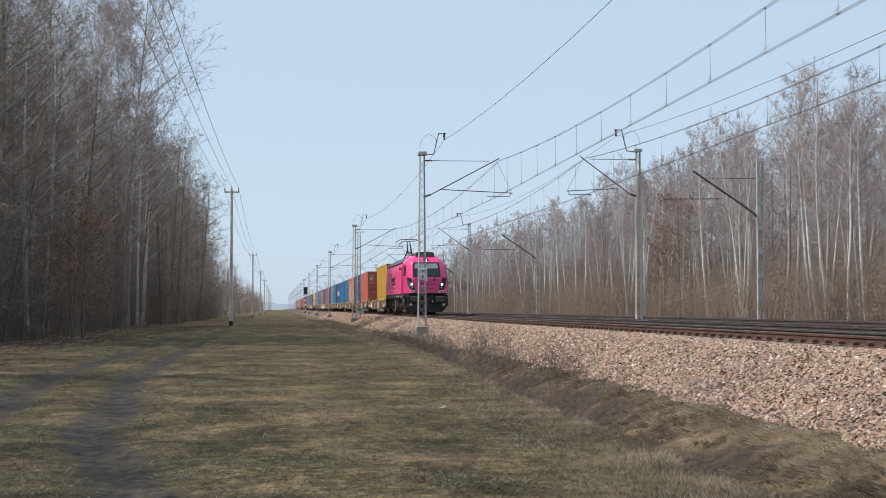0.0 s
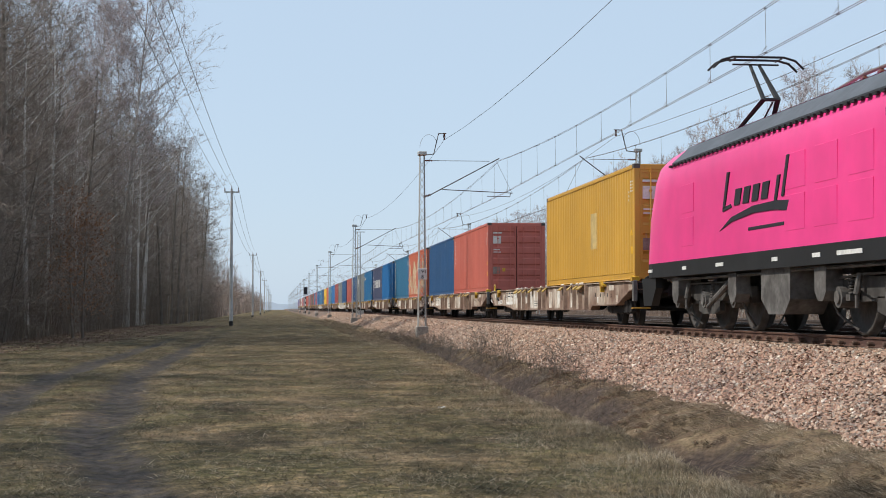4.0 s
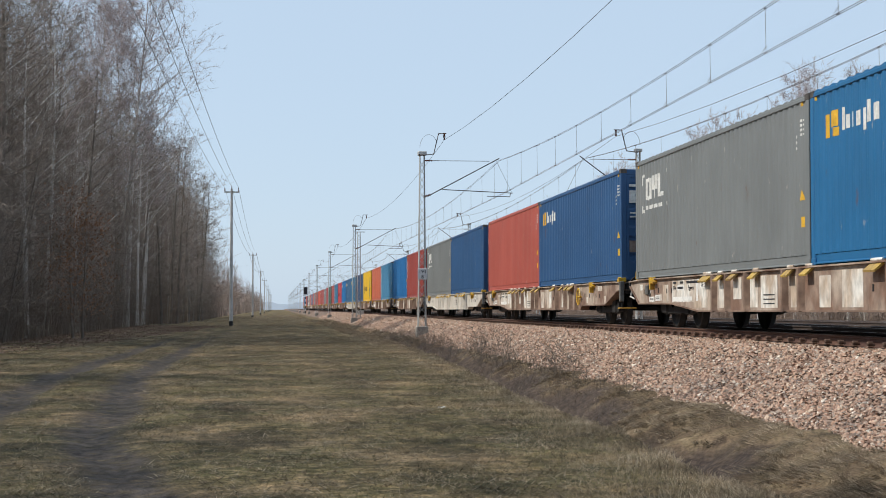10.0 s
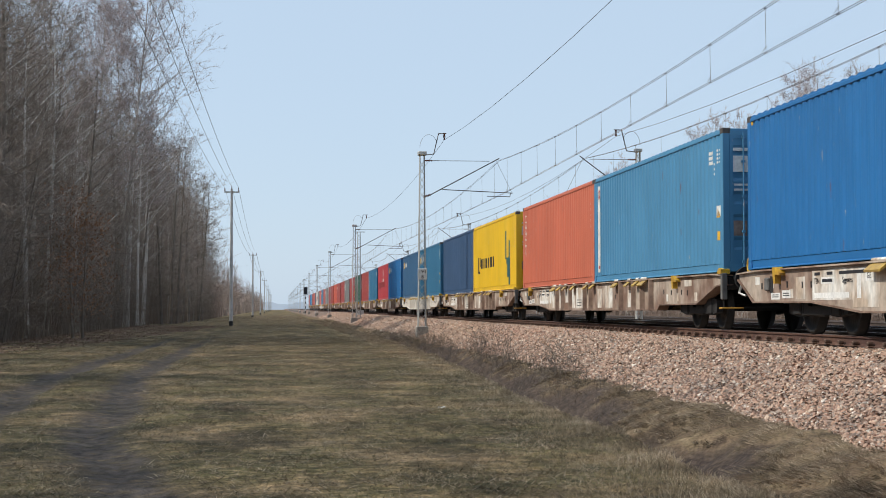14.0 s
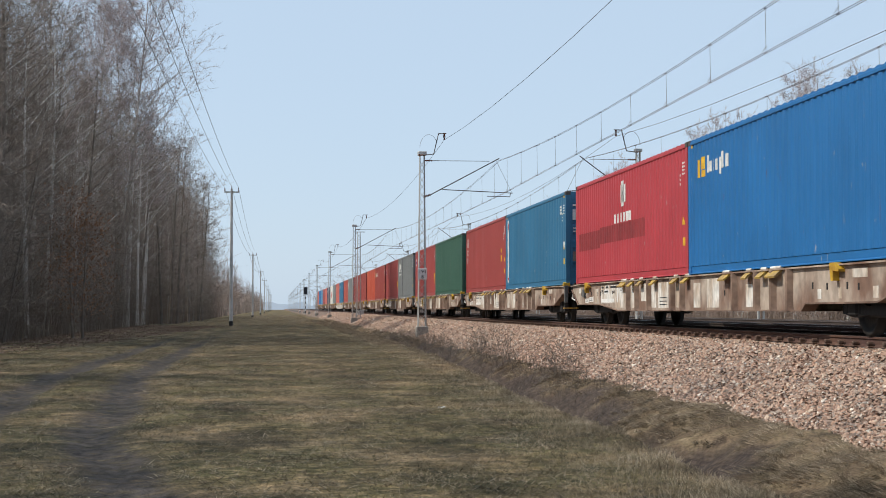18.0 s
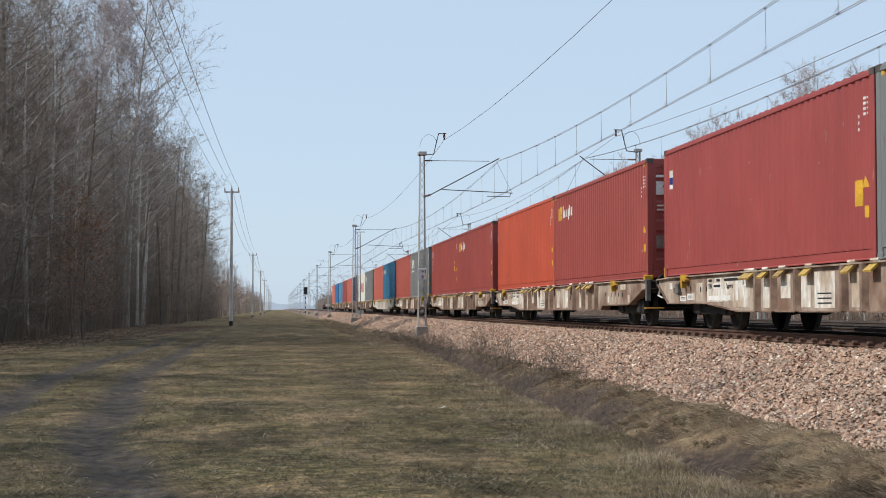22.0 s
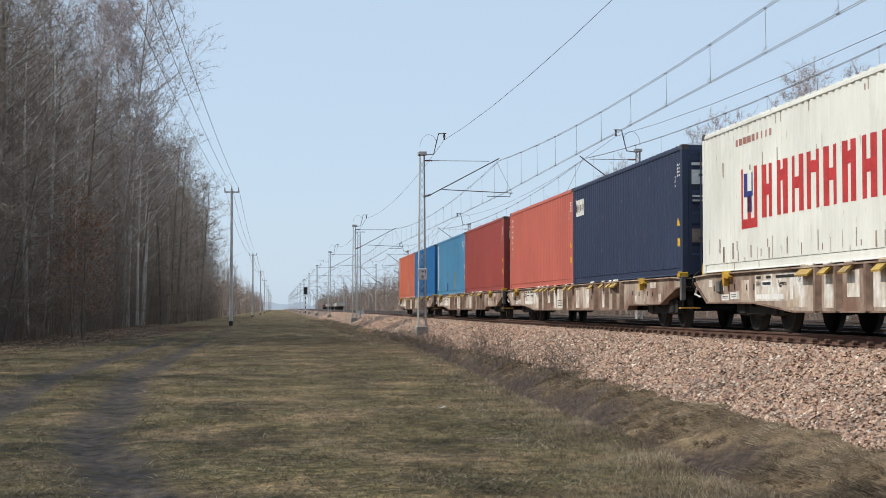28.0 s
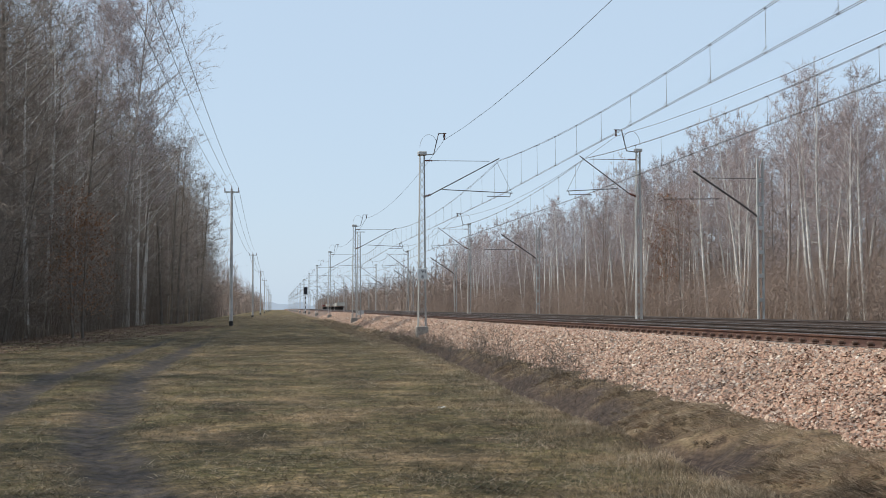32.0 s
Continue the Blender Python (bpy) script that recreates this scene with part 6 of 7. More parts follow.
# front to back: colour and markings of the leading and trailing container, white wagon or brown
TRAIN = [
    (("ochre", ("worn_strip",)), None, False),
    (("salmon", ("triton",)), ("darkblue", ("plain",)), False),
    (("orange", ("triton", "peel")), ("teal", ("pil",)), False),
    (("brightblue", ("ends",)), ("slate", ("sino", "ends")), False),
    (("blue", ("house", "repairs")), ("grey", ("ovl",)), False),
    (("darkblue", ("house",)), ("redbrown", ("ends",)), False),
    (("darkblue", ("plain",)), ("grey", ("ovl",)), True),
    (("maroon", ("tex",)), ("brightblue", ("ends",)), False),
    (("lightblue", ("pil",)), ("orange", ("triton", "plain")), False),
    (("yellow", ("yxe", "plain")), ("fadednavy", ("plain",)), False),
    (("teal", ("house",)), ("steelblue", ("house",)), True),
    (("brightblue", ("house",)), ("crimson", ("swan",)), False),
    (("teal", ("pil",)), ("red", ("tex",)), False),
    (("green", ("plain",)), ("red", ("sticker",)), False),
    (("grey", ("ovl", "seam")), ("red", ("sticker",)), False),
    (("maroon", ("house",)), ("vermilion", ("ends",)), False),
    (("maroon", ("house",)), ("maroon", ("tex",)), False),
    (("grey", ("ovl",)), ("redbrown", ("ends",)), False),
    (("teal", ("house",)), ("salmon", ("triton",)), True),
    (("grey", ("ovl",)), ("cream", ("ming",)), False),
    (("navy", ("sign",)), ("salmon", ("triton",)), False),
    (("maroon", ("ends",)), ("lightblue", ("pil", "patches")), False),
    (("brightblue", ("plain",)), ("orange", ("triton", "patch", "plain")), False),
]


def train_at(t):
    """Where the middle of a wagon before the first would stand, t seconds from the start."""
    return PITCH * (4.152 - 0.80449 * t - 0.001586 * t * t + 1.6233e-5 * t ** 3) - 0.994


rolling = []      # things of the train and their place behind train_at
loco = locomotive()
rolling.append((loco, PITCH - PITCH / 2 - LOCO, 0.0))
brown_first, white_first = wagon(False), wagon(True)
used = {False: 0, True: 0}
for k, (front, rear, white) in enumerate(TRAIN):
    first = white_first if white else brown_first
    car = first if not used[white] else copy_thing(first, pose(0, 0, 0))
    used[white] += 1
    rolling.append((car, PITCH * (k + 1), 0.0))
    if k in (5, 13):
        brake_wheel(car, -6.9 if k == 5 else 6.85, M_YELLOW)
    for load, y, door_front in ((front, -6.03, True), (rear, 6.03, False)):
        if load:
            rolling.append((container(load[0], load[1], door_front), PITCH * (k + 1) + y, 1.155))


# ---- woods ----
M_BIRCH_GREY = material("grey_birch_bark", (0.58, 0.54, 0.48), 0.9, vary=0.3, scale=7, second=(0.34, 0.30, 0.26), patch=1.0)
M_BIRCH = material("birch_bark", (0.86, 0.84, 0.80), 0.85, vary=0.3, scale=9, second=(0.58, 0.55, 0.51), patch=0.8, stretch=(1, 1, 2.2), per_object=0.15)
M_ALDER = material("grey_brown_bark", (0.21, 0.18, 0.15), 0.95, vary=0.4, scale=8, second=(0.14, 0.115, 0.095), per_object=0.2)
M_RUSSET = material("red_brown_bark", (0.31, 0.245, 0.205), 0.95, vary=0.4, scale=8, second=(0.21, 0.165, 0.135))
M_TWIG = material("bare_twig", (0.50, 0.42, 0.40), 0.9, vary=0.3, scale=3, second=(0.36, 0.29, 0.275), per_object=0.2)
M_TWIG_DARK = material("dark_bare_twig", (0.37, 0.31, 0.26), 0.95, vary=0.3, scale=3, second=(0.22, 0.175, 0.145), per_object=0.2)
M_BRUSH = material("red_brown_brush", (0.40, 0.305, 0.25), 0.95, vary=0.35, scale=1.0, second=(0.25, 0.19, 0.155))
M_BRUSH_DARK = material("grey_brush", (0.20, 0.16, 0.128), 0.95, vary=0.35, scale=1.0, second=(0.13, 0.105, 0.085))
M_LEAF = material("withered_oak_leaf", (0.34, 0.165, 0.08), 0.85, vary=0.35, scale=8, second=(0.19, 0.085, 0.04))


def tube_arrays(p0, p1, r0, r1, n):
    """Open tubes for many segments at once, as quads."""
    p0, p1, r0, r1 = (np.asarray(a, float) for a in (p0, p1, r0, r1))
    d = p1 - p0
    d /= np.linalg.norm(d, axis=1)[:, None] + 1e-9
    ref = np.where(np.abs(d[:, 2:3]) < 0.9, [[0, 0, 1.0]], [[1.0, 0, 0]])
    u = np.cross(d, ref)
    u /= np.linalg.norm(u, axis=1)[:, None]
    w = np.cross(d, u)
    a = np.arange(n) * 2 * np.pi / n
    ring = u[:, None] * np.cos(a)[None, :, None] + w[:, None] * np.sin(a)[None, :, None]
    v = np.concatenate([p0[:, None] + ring * r0[:, None, None], p1[:, None] + ring * r1[:, None, None]], 1)
    i = np.arange(n)
    q = np.stack([i, (i + 1) % n, n + (i + 1) % n, n + i], 1)
    f = (np.arange(len(p0))[:, None, None] * 2 * n + q[None]).reshape(-1, 4)
    return v.reshape(-1, 3), f


def sliver_arrays(p0, p1, w, r):
    """Thin tapering blades for twigs and stalks."""
    p0, p1 = np.asarray(p0, float), np.asarray(p1, float)
    d = p1 - p0
    side = np.cross(d, r.normal(size=d.shape))
    side /= np.linalg.norm(side, axis=1)[:, None] + 1e-9
    side *= np.asarray(w, float).reshape(-1, 1)
    v = np.stack([p0 - side * 1.2, p0 + side * 1.2, p1], 1).reshape(-1, 3)
    return v, np.arange(len(p0) * 3).reshape(-1, 3)


def ribbon_arrays(pts, w, r):
    """Thin tapering ribbons along many bent shoots at once; pts is (shoots, points, 3)."""
    n, k = pts.shape[:2]
    side = np.cross(pts[:, -1] - pts[:, 0], r.normal(size=(n, 3)))
    side *= (np.asarray(w, float) / (np.linalg.norm(side, axis=1) + 1e-9))[:, None]
    wide = (1 - 0.75 * np.arange(k - 1) / (k - 1))[None, :, None]
    pair = np.stack([pts[:, :-1] - side[:, None] * wide, pts[:, :-1] + side[:, None] * wide], 2).reshape(n, -1, 3)
    v = np.concatenate([pair, pts[:, -1:]], 1)
    tri = []
    for j in range(k - 2):
        tri += [(2 * j, 2 * j + 1, 2 * j + 3), (2 * j, 2 * j + 3, 2 * j + 2)]
    tri.append((2 * k - 4, 2 * k - 3, 2 * k - 2))
    f = (np.arange(n)[:, None, None] * (2 * k - 1) + np.array(tri)[None]).reshape(-1, 3)
    return v.reshape(-1, 3), f


def shoots(r, base, way, length, segs, lift, wobble):
    """Bent lines that start at base along way; lift turns them up or down from joint to joint."""
    p, d, out = base, way, [base]
    for j in range(segs):
        d = d + r.normal(size=d.shape) * wobble
        d[:, 2] += lift[j]
        d = d / np.linalg.norm(d, axis=1)[:, None]
        p = p + d * (length / segs)[:, None]
        out.append(p)
    return np.stack(out, 1)


def along_shoots(pts, u):
    """Points and directions at the shares u (shoots, many) of each bent line, as flat lists."""
    segs = pts.shape[1] - 1
    j = np.minimum((u * segs).astype(int), segs - 1)
    i = np.arange(len(pts))[:, None]
    d = pts[i, j + 1] - pts[i, j]
    p = pts[i, j] + d * (u * segs - j)[:, :, None]
    d = d / (np.linalg.norm(d, axis=2)[:, :, None] + 1e-9)
    return p.reshape(-1, 3), d.reshape(-1, 3)


def unit(v):
    return v / (np.linalg.norm(v, axis=1)[:, None] + 1e-9)


def joined(pieces):
    v, f, k = [], [], 0
    for a, b in pieces:
        v.append(a)
        f.append(b + k)
        k += len(a)
    return np.concatenate(v), np.concatenate(f)


def grow(seed, height, trunk, limbs, subs, twigs, rise, spread, low, lean=0.03, droop=0.03, twig_w=0.0085, forks=1, sides=3, segs=4, bow=0.06, split=0.0, stout=0.0065):
    """A bare tree: (trunk and limbs as tubes), (branchlets and twigs as thin ribbons)."""
    r = np.random.RandomState(seed)
    wood, thin = [], []
    for fork in range(forks):
        n = 10 if segs > 3 else 5
        h = height * (1 if fork == 0 else r.uniform(0.84, 0.96))
        t = np.linspace(0, 1, n + 1)
        way = r.uniform(0, 2 * math.pi) if forks == 1 else fork * 2.6 + 0.4
        turn = r.uniform(0, 2 * math.pi)
        tilt = abs(r.normal()) * lean + (0.10 if forks > 1 else 0)
        off = tilt * h * np.maximum(0, t - split)
        curve = bow * h * 0.35 * np.sin(t * math.pi * r.uniform(0.7, 1.5)) * r.uniform(0.2, 1.0)
        pts = np.stack([off * math.cos(way) + curve * math.cos(turn), off * math.sin(way) + curve * math.sin(turn), -0.3 + (h + 0.3) * t], 1)
        pts[1:, :2] += np.cumsum(r.normal(size=(n, 2)) * 0.03, 0)
        rad = trunk * (1 - t) ** 0.85 * (1 if fork == 0 else 0.8) + 0.007
        rad[0] *= 1.25
        wood.append(tube_arrays(pts[:-1], pts[1:], rad[:-1], rad[1:], 6 if segs > 3 else sides))
        # limbs
        s = low + (0.99 - low) * ((np.arange(limbs) + r.rand(limbs)) / limbs) ** 0.85
        base, _ = along_shoots(pts[None], s[None])
        at_rad = np.interp(s, t, rad)
        c = (s - low) / (1 - low)
        az = 2.4 * np.arange(limbs) + r.normal(size=limbs) * 0.5
        el = rise + 0.45 * c + r.normal(size=limbs) * 0.15
        length = h * spread * (0.60 + 1.0 * c) * (1.02 - c) ** 0.7 * 1.35 * r.uniform(0.55, 1.1, limbs) + 0.35
        d = np.stack([np.cos(az) * np.cos(el), np.sin(az) * np.cos(el), np.sin(el)], 1)
        bough = shoots(r, base, d, length, segs, [0.13 - droop * j for j in range(segs)], 0.13)
        br = np.minimum(at_rad * 0.5, 0.004 + stout * length)
        for j in range(segs):
            wood.append(tube_arrays(bough[:, j], bough[:, j + 1], br * (1 - j / (segs + 0.3)), br * (1 - (j + 1) / (segs + 0.3)), sides))
        # branchlets on the limbs
        u = 0.12 + 0.87 * (np.arange(subs)[None] + r.rand(limbs, subs)) / subs
        a, along = along_shoots(bough, u)
        uf, lf = u.ravel(), np.repeat(length, subs)
        dd = unit(along * 0.8 + r.normal(size=along.shape) * 0.55 + np.array([0, 0, 0.22]))
        l2 = lf * r.uniform(0.22, 0.5, len(uf)) * (1.15 - 0.65 * uf) + 0.25
        small = shoots(r, a, dd, l2, 3 if segs > 3 else 2, [0.06, 0.0 - droop, -2 * droop], 0.18)
        thin.append(ribbon_arrays(small, np.maximum(twig_w * 0.9, np.repeat(br, subs) * 0.34 * (1.1 - uf)), r))
        # twigs on the branchlets, and on the leader
        u = r.uniform(0.1, 1.0, (len(small), twigs))
        a, along = along_shoots(small, u)
        dd = unit(along * 0.75 + r.normal(size=along.shape) * 0.55 + np.array([0, 0, 0.16 - 5 * droop]))
        l3 = r.uniform(0.3, 1.0, len(a)) * (0.40 + 0.22 * np.repeat(l2, twigs))
        tips = shoots(r, a, dd, l3, 1, [0.0], 0.1)
        thin.append(ribbon_arrays(tips, np.full(len(a), twig_w), r))
    return joined(wood), joined(thin)


def tree_thing(kind, label, wood, twigs, bark, twig_mat, group):
    ob = thing(kind, label, "tree", group)
    part("trunk", array_mesh("trunk", *wood, bark, smooth=True), None, ob)
    part("crown", array_mesh("crown", *twigs, twig_mat), None, ob)
    return ob


rt = np.random.RandomState(17)
LEFT, RIGHT = "bare trees at the edge of the wood beside the meadow", "bare birches along the far side of the line"
left_kinds = [
    tree_thing("birch_tree", "tall bare birch with a pale trunk at the wood's edge", *grow(1, 17.5, 0.13, 36, 9, 12, 0.4, 0.24, 0.30), M_BIRCH, M_TWIG_DARK, LEFT),
    tree_thing("alder_tree", "bare dark-barked alder at the edge of the wood", *grow(2, 18, 0.15, 44, 9, 12, 0.05, 0.24, 0.16), M_ALDER, M_TWIG_DARK, LEFT),
    tree_thing("alder_tree", "slender bare dark alder at the edge of the wood", *grow(3, 17, 0.11, 44, 9, 11, 0.1, 0.22, 0.08), M_ALDER, M_TWIG_DARK, LEFT),
    tree_thing("oak_tree", "bare forked oak with dark spreading twigs", *grow(4, 17, 0.14, 28, 9, 11, 0.1, 0.25, 0.12, forks=2, droop=0.02), M_ALDER, M_TWIG_DARK, LEFT),
    tree_thing("alder_tree", "young bare alder leaning out of the wood", *grow(5, 12, 0.08, 42, 8, 11, 0.1, 0.27, 0.05, lean=0.08), M_ALDER, M_TWIG_DARK, LEFT),
]
right_kinds = [
    tree_thing("birch_tree", "bare silver birch with a white trunk before brown brush", *grow(11, 15.2, 0.125, 34, 8, 13, 0.5, 0.19, 0.45, lean=0.05, droop=0.035), M_BIRCH, M_TWIG, RIGHT),
    tree_thing("birch_tree", "bare white-stemmed birch leaning before brown brush", *grow(12, 14.6, 0.12, 32, 8, 13, 0.45, 0.20, 0.45, lean=0.16, droop=0.035, bow=0.14), M_BIRCH, M_TWIG, RIGHT),
    tree_thing("birch_tree", "bare forked silver birch before brown brush", *grow(13, 15.2, 0.11, 20, 8, 13, 0.5, 0.19, 0.42, forks=2, droop=0.035), M_BIRCH, M_TWIG, RIGHT),
    tree_thing("birch_tree", "slim bare birch with fine reddish twigs", *grow(14, 14, 0.095, 32, 8, 12, 0.45, 0.19, 0.40, lean=0.12, droop=0.035, bow=0.12), M_BIRCH, M_TWIG, RIGHT),
    tree_thing("alder_tree", "bare grey-brown tree among birches", *grow(15, 13.8, 0.09, 38, 8, 13, 0.3, 0.23, 0.2, lean=0.05), M_RUSSET, M_TWIG, RIGHT),
]
placed = {}


def plant(kinds, k, x, y, scale):
    first = kinds[k]
    m = pose(x, y, float(ground_height(np.array(x), np.array(y))), 0, 0, rt.uniform(0, 360)) @ Matrix.Scale(scale, 4)
    if first.name in placed:
        return copy_thing(first, m)
    placed[first.name] = True
    first.matrix_basis = m
    return first


def left_edge(y):
    return float(np.interp(y, [0, 60, 78, 110, 137, 165, 1000], [-12.5, -12.0, -11.6, -11.4, -10.5, -10.0, -10.0]))


y = 61.0
while y < 232:
    for depth in (0.3, 2.2, 5.0) if y < 135 else (0.3, 2.6):
        yy = y + rt.uniform(-1, 1)
        k = rt.choice([0, 1, 2, 3, 4], p=[0.34, 0.22, 0.2, 0.1, 0.14] if depth > 1 else [0.32, 0.18, 0.22, 0.06, 0.22])
        plant(left_kinds, k, left_edge(yy) - depth - rt.uniform(0, 1.2), yy, rt.uniform(0.82, 1.08) * (1.0 if yy < 165 else 0.85))
    y += 2.3 if y < 135 else 6.2
for yy, k, size in ((131, 1, 0.9), (138, 3, 0.98), (145, 1, 0.96), (152, 3, 1.0), (160, 1, 0.98), (168, 2, 1.0), (177, 3, 0.95), (188, 1, 0.9)):
    plant(left_kinds, k, left_edge(yy) + 0.7, yy, size)
big = tree_thing("birch_tree", "very tall bare birch with a wide pale crown", *grow(31, 26.5, 0.16, 58, 13, 22, 0.22, 0.275, 0.36, lean=0.01, forks=2, split=0.4, droop=0.0, twig_w=0.0085, stout=0.0115), M_BIRCH_GREY, M_TWIG, LEFT)
big.matrix_basis = pose(-11.5, 116, 0, 0, 0, -30) @ Matrix.Scale(1.04, 4)
big_two = tree_thing("birch_tree", "tall pale bare birch beside the tallest one", *grow(32, 24.5, 0.15, 48, 14, 26, 0.25, 0.23, 0.40, lean=0.01, droop=0.01, twig_w=0.008, stout=0.010), M_BIRCH_GREY, M_TWIG, LEFT)
big_two.matrix_basis = pose(-13.4, 113, 0)
copy_thing(big_two, pose(-13.4, 90, 0, 0, 0, 140))
for yy, off in ((62.5, 1.0), (64.0, 2.6), (66.5, 1.2), (69.0, 3.0), (72.5, 1.5), (77.0, 2.4)):
    plant(left_kinds, 1 if off > 1.3 else 2, left_edge(yy) - off, yy, 1.14)

y = 52.0
while y < 250:
    for depth in (0.0, 1.7, 3.6) if y < 135 else (0.0, 2.2):
        yy = y + rt.uniform(-1.6, 1.6)
        plant(right_kinds, rt.choice(5, p=[0.22, 0.22, 0.16, 0.2, 0.2]), 28.6 + depth + rt.uniform(-0.8, 1.0), yy, rt.uniform(0.84, 1.04) * (0.92 if yy < 75 else 0.98 if yy < 88 else 0.95 if yy < 115 else 0.9))
    y += 3.4 if y < 130 else 7.0


for x, y, k in ((29.3, 71.0, 0), (30.3, 74.0, 2), (29.0, 77.5, 0), (30.6, 80.5, 3), (29.6, 68.2, 1)):
    plant(right_kinds, k, x, y, 0.88)


def woods(name, spots, protos, mat_wood, mat_twig, label):
    """A crowd of simpler trees, joined: the depth of the wood behind its edge."""
    w, t = [], []
    for x, y, z, s, turn, k in spots:
        c, n = math.cos(turn), math.sin(turn)
        m = np.array([[c, -n, 0], [n, c, 0], [0, 0, 1]]) * s
        (wv, wf), (tv, tf) = protos[k]
        w.append((wv @ m.T + (x, y, z), wf))
        t.append((tv @ m.T + (x, y, z), tf))
    ob = structure(name, array_mesh(name, *joined(w), mat_wood), mat_wood, label, "woods", kind="stuff")
    tw = structure(name + "_twigs", array_mesh(name + "_twigs", *joined(t), mat_twig), mat_twig, label.replace("trunks", "twigs"), "woods", kind="stuff")
    return ob, tw


def spots(count, x_of, y0, y1, s0, s1, kinds, power=1.0):
    out = []
    for _ in range(count):
        y = y0 + (y1 - y0) * rt.rand() ** power
        x = x_of(y)
        out.append((x, y, float(ground_height(np.array(x), np.array(y))), rt.uniform(s0, s1), rt.uniform(0, 6.28), rt.randint(kinds)))
    return out


thin_left = [grow(40 + k, 18, 0.12, 26, 5, 8, 0.15, 0.24, 0.08, twig_w=0.014, segs=3) for k in range(4)]
thin_right = [grow(50 + k, 14.8, 0.07, 24, 5, 8, 0.45, 0.21, 0.14, lean=0.05, droop=0.03, twig_w=0.014, segs=3) for k in range(4)]
far_kind = [grow(60 + k, 14, 0.14, 13, 3, 5, 0.5, 0.20, 0.12, twig_w=0.035, segs=2) for k in range(4)]
# the 62 trees from y 12 to 58 stand out of view, added to shade the meadow
woods("left_wood", spots(150, lambda y: left_edge(y) - 8 - 28 * rt.rand() ** 1.1, 56, 240, 0.85, 1.12, 4) + spots(62, lambda y: left_edge(y) - 16 * rt.rand(), 12, 58, 0.85, 1.12, 4) + spots(80, lambda y: left_edge(y) - 0.8 - 7 * rt.rand(), 100, 240, 0.62, 0.92, 4), thin_left, M_ALDER, M_TWIG_DARK, "crowded dark trunks of the bare wood beside the meadow, with unseen shade trees")
woods("right_wood", spots(270, lambda y: 33.0 + 28 * rt.rand() ** 1.2, 52, 270, 0.80, 1.02, 4), thin_right, M_RUSSET, M_TWIG, "crowded brown trunks of the birch wood behind the line")
# far left twigs take the paler M_TWIG: haze of distance put into their colour
woods("far_left_wood", spots(260, lambda y: -10.5 - 24 * rt.rand() ** 1.4, 225, 1100, 0.72, 0.92, 4, 1.3), far_kind, M_ALDER, M_TWIG, "distant bare trunks of the wood along the meadow")
woods("far_right_wood", spots(340, lambda y: 29.5 + 26 * rt.rand() ** 1.3, 245, 1200, 0.72, 0.92, 4, 1.3), far_kind, M_RUSSET, M_TWIG, "distant bare trunks of the wood behind the line")


def brush(name, count, x_of, y0, y1, h0, h1, mat, label, seed, stems=3, w=0.008, power=1.0):
    """Thin upright stalks with a few side shoots."""
    r = np.random.RandomState(seed)
    y = y0 + (y1 - y0) * r.rand(count) ** power
    x = np.array([x_of(v, r) for v in y])
    z = ground_height(x, y) - 0.05
    h = r.uniform(h0, h1, count)
    a = np.stack([x, y, z], 1)
    mid = a + np.stack([r.normal(size=count) * 0.10 * h, r.normal(size=count) * 0.10 * h, h * 0.55], 1)
    b = mid + np.stack([r.normal(size=count) * 0.16 * h, r.normal(size=count) * 0.16 * h, h * r.uniform(0.2, 0.5, count)], 1)
    p0, p1, ww = [a, mid - (mid - a) * 0.06], [mid + (b - mid) * 0.25, b], [np.full(count, w), np.full(count, w * 0.7)]
    for _ in range(stems):
        u = r.uniform(0.2, 1.0, (count, 1))
        c = np.where(u < 0.5, a + (mid - a) * u * 2, mid + (b - mid) * (u * 2 - 1))
        p0.append(c)
        p1.append(c + np.stack([r.normal(size=count) * 0.2, r.normal(size=count) * 0.2, r.uniform(-0.02, 0.3, count)], 1) * h[:, None])
        ww.append(np.full(count, w * 0.6))
    v, f = sliver_arrays(np.concatenate(p0), np.concatenate(p1), np.concatenate(ww), r)
    return structure(name, array_mesh(name, v, f, mat), mat, label, "undergrowth", kind="stuff")


brush("right_brush", 24000, lambda y, r: r.uniform(25.5, 34), 50, 260, 1.2, 4.4, M_BRUSH, "dense red-brown bare brush at the foot of the birches", 71, 5, 0.0085, 1.3)
brush("right_saplings", 5200, lambda y, r: r.uniform(31.5, 40), 52, 250, 3.5, 7.5, M_BRUSH, "thin red-brown saplings between the birches", 75, 9, 0.010, 1.2)
brush("left_brush", 9000, lambda y, r: left_edge(y) + 0.6 - 7 * r.rand() ** 1.2, 58, 235, 0.8, 4.5, M_BRUSH_DARK, "dense grey bare brush along the wood's edge", 72, 7, 0.009, 1.3)
brush("left_saplings", 6500, lambda y, r: left_edge(y) - 12 * r.rand(), 58, 235, 4, 9, M_BRUSH_DARK, "thin grey saplings inside the wood", 73, 9, 0.011)
brush("right_thicket", 3000, lambda y, r: r.uniform(35, 62), 58, 330, 5, 11, M_BRUSH, "dense brown thicket inside the birch wood", 76, 9, 0.03, 1.2)
brush("left_thicket", 1200, lambda y, r: left_edge(y) - 12 - 20 * r.rand(), 60, 240, 5, 11, M_BRUSH_DARK, "dense dark thicket inside the wood", 77, 9, 0.03, 1.2)
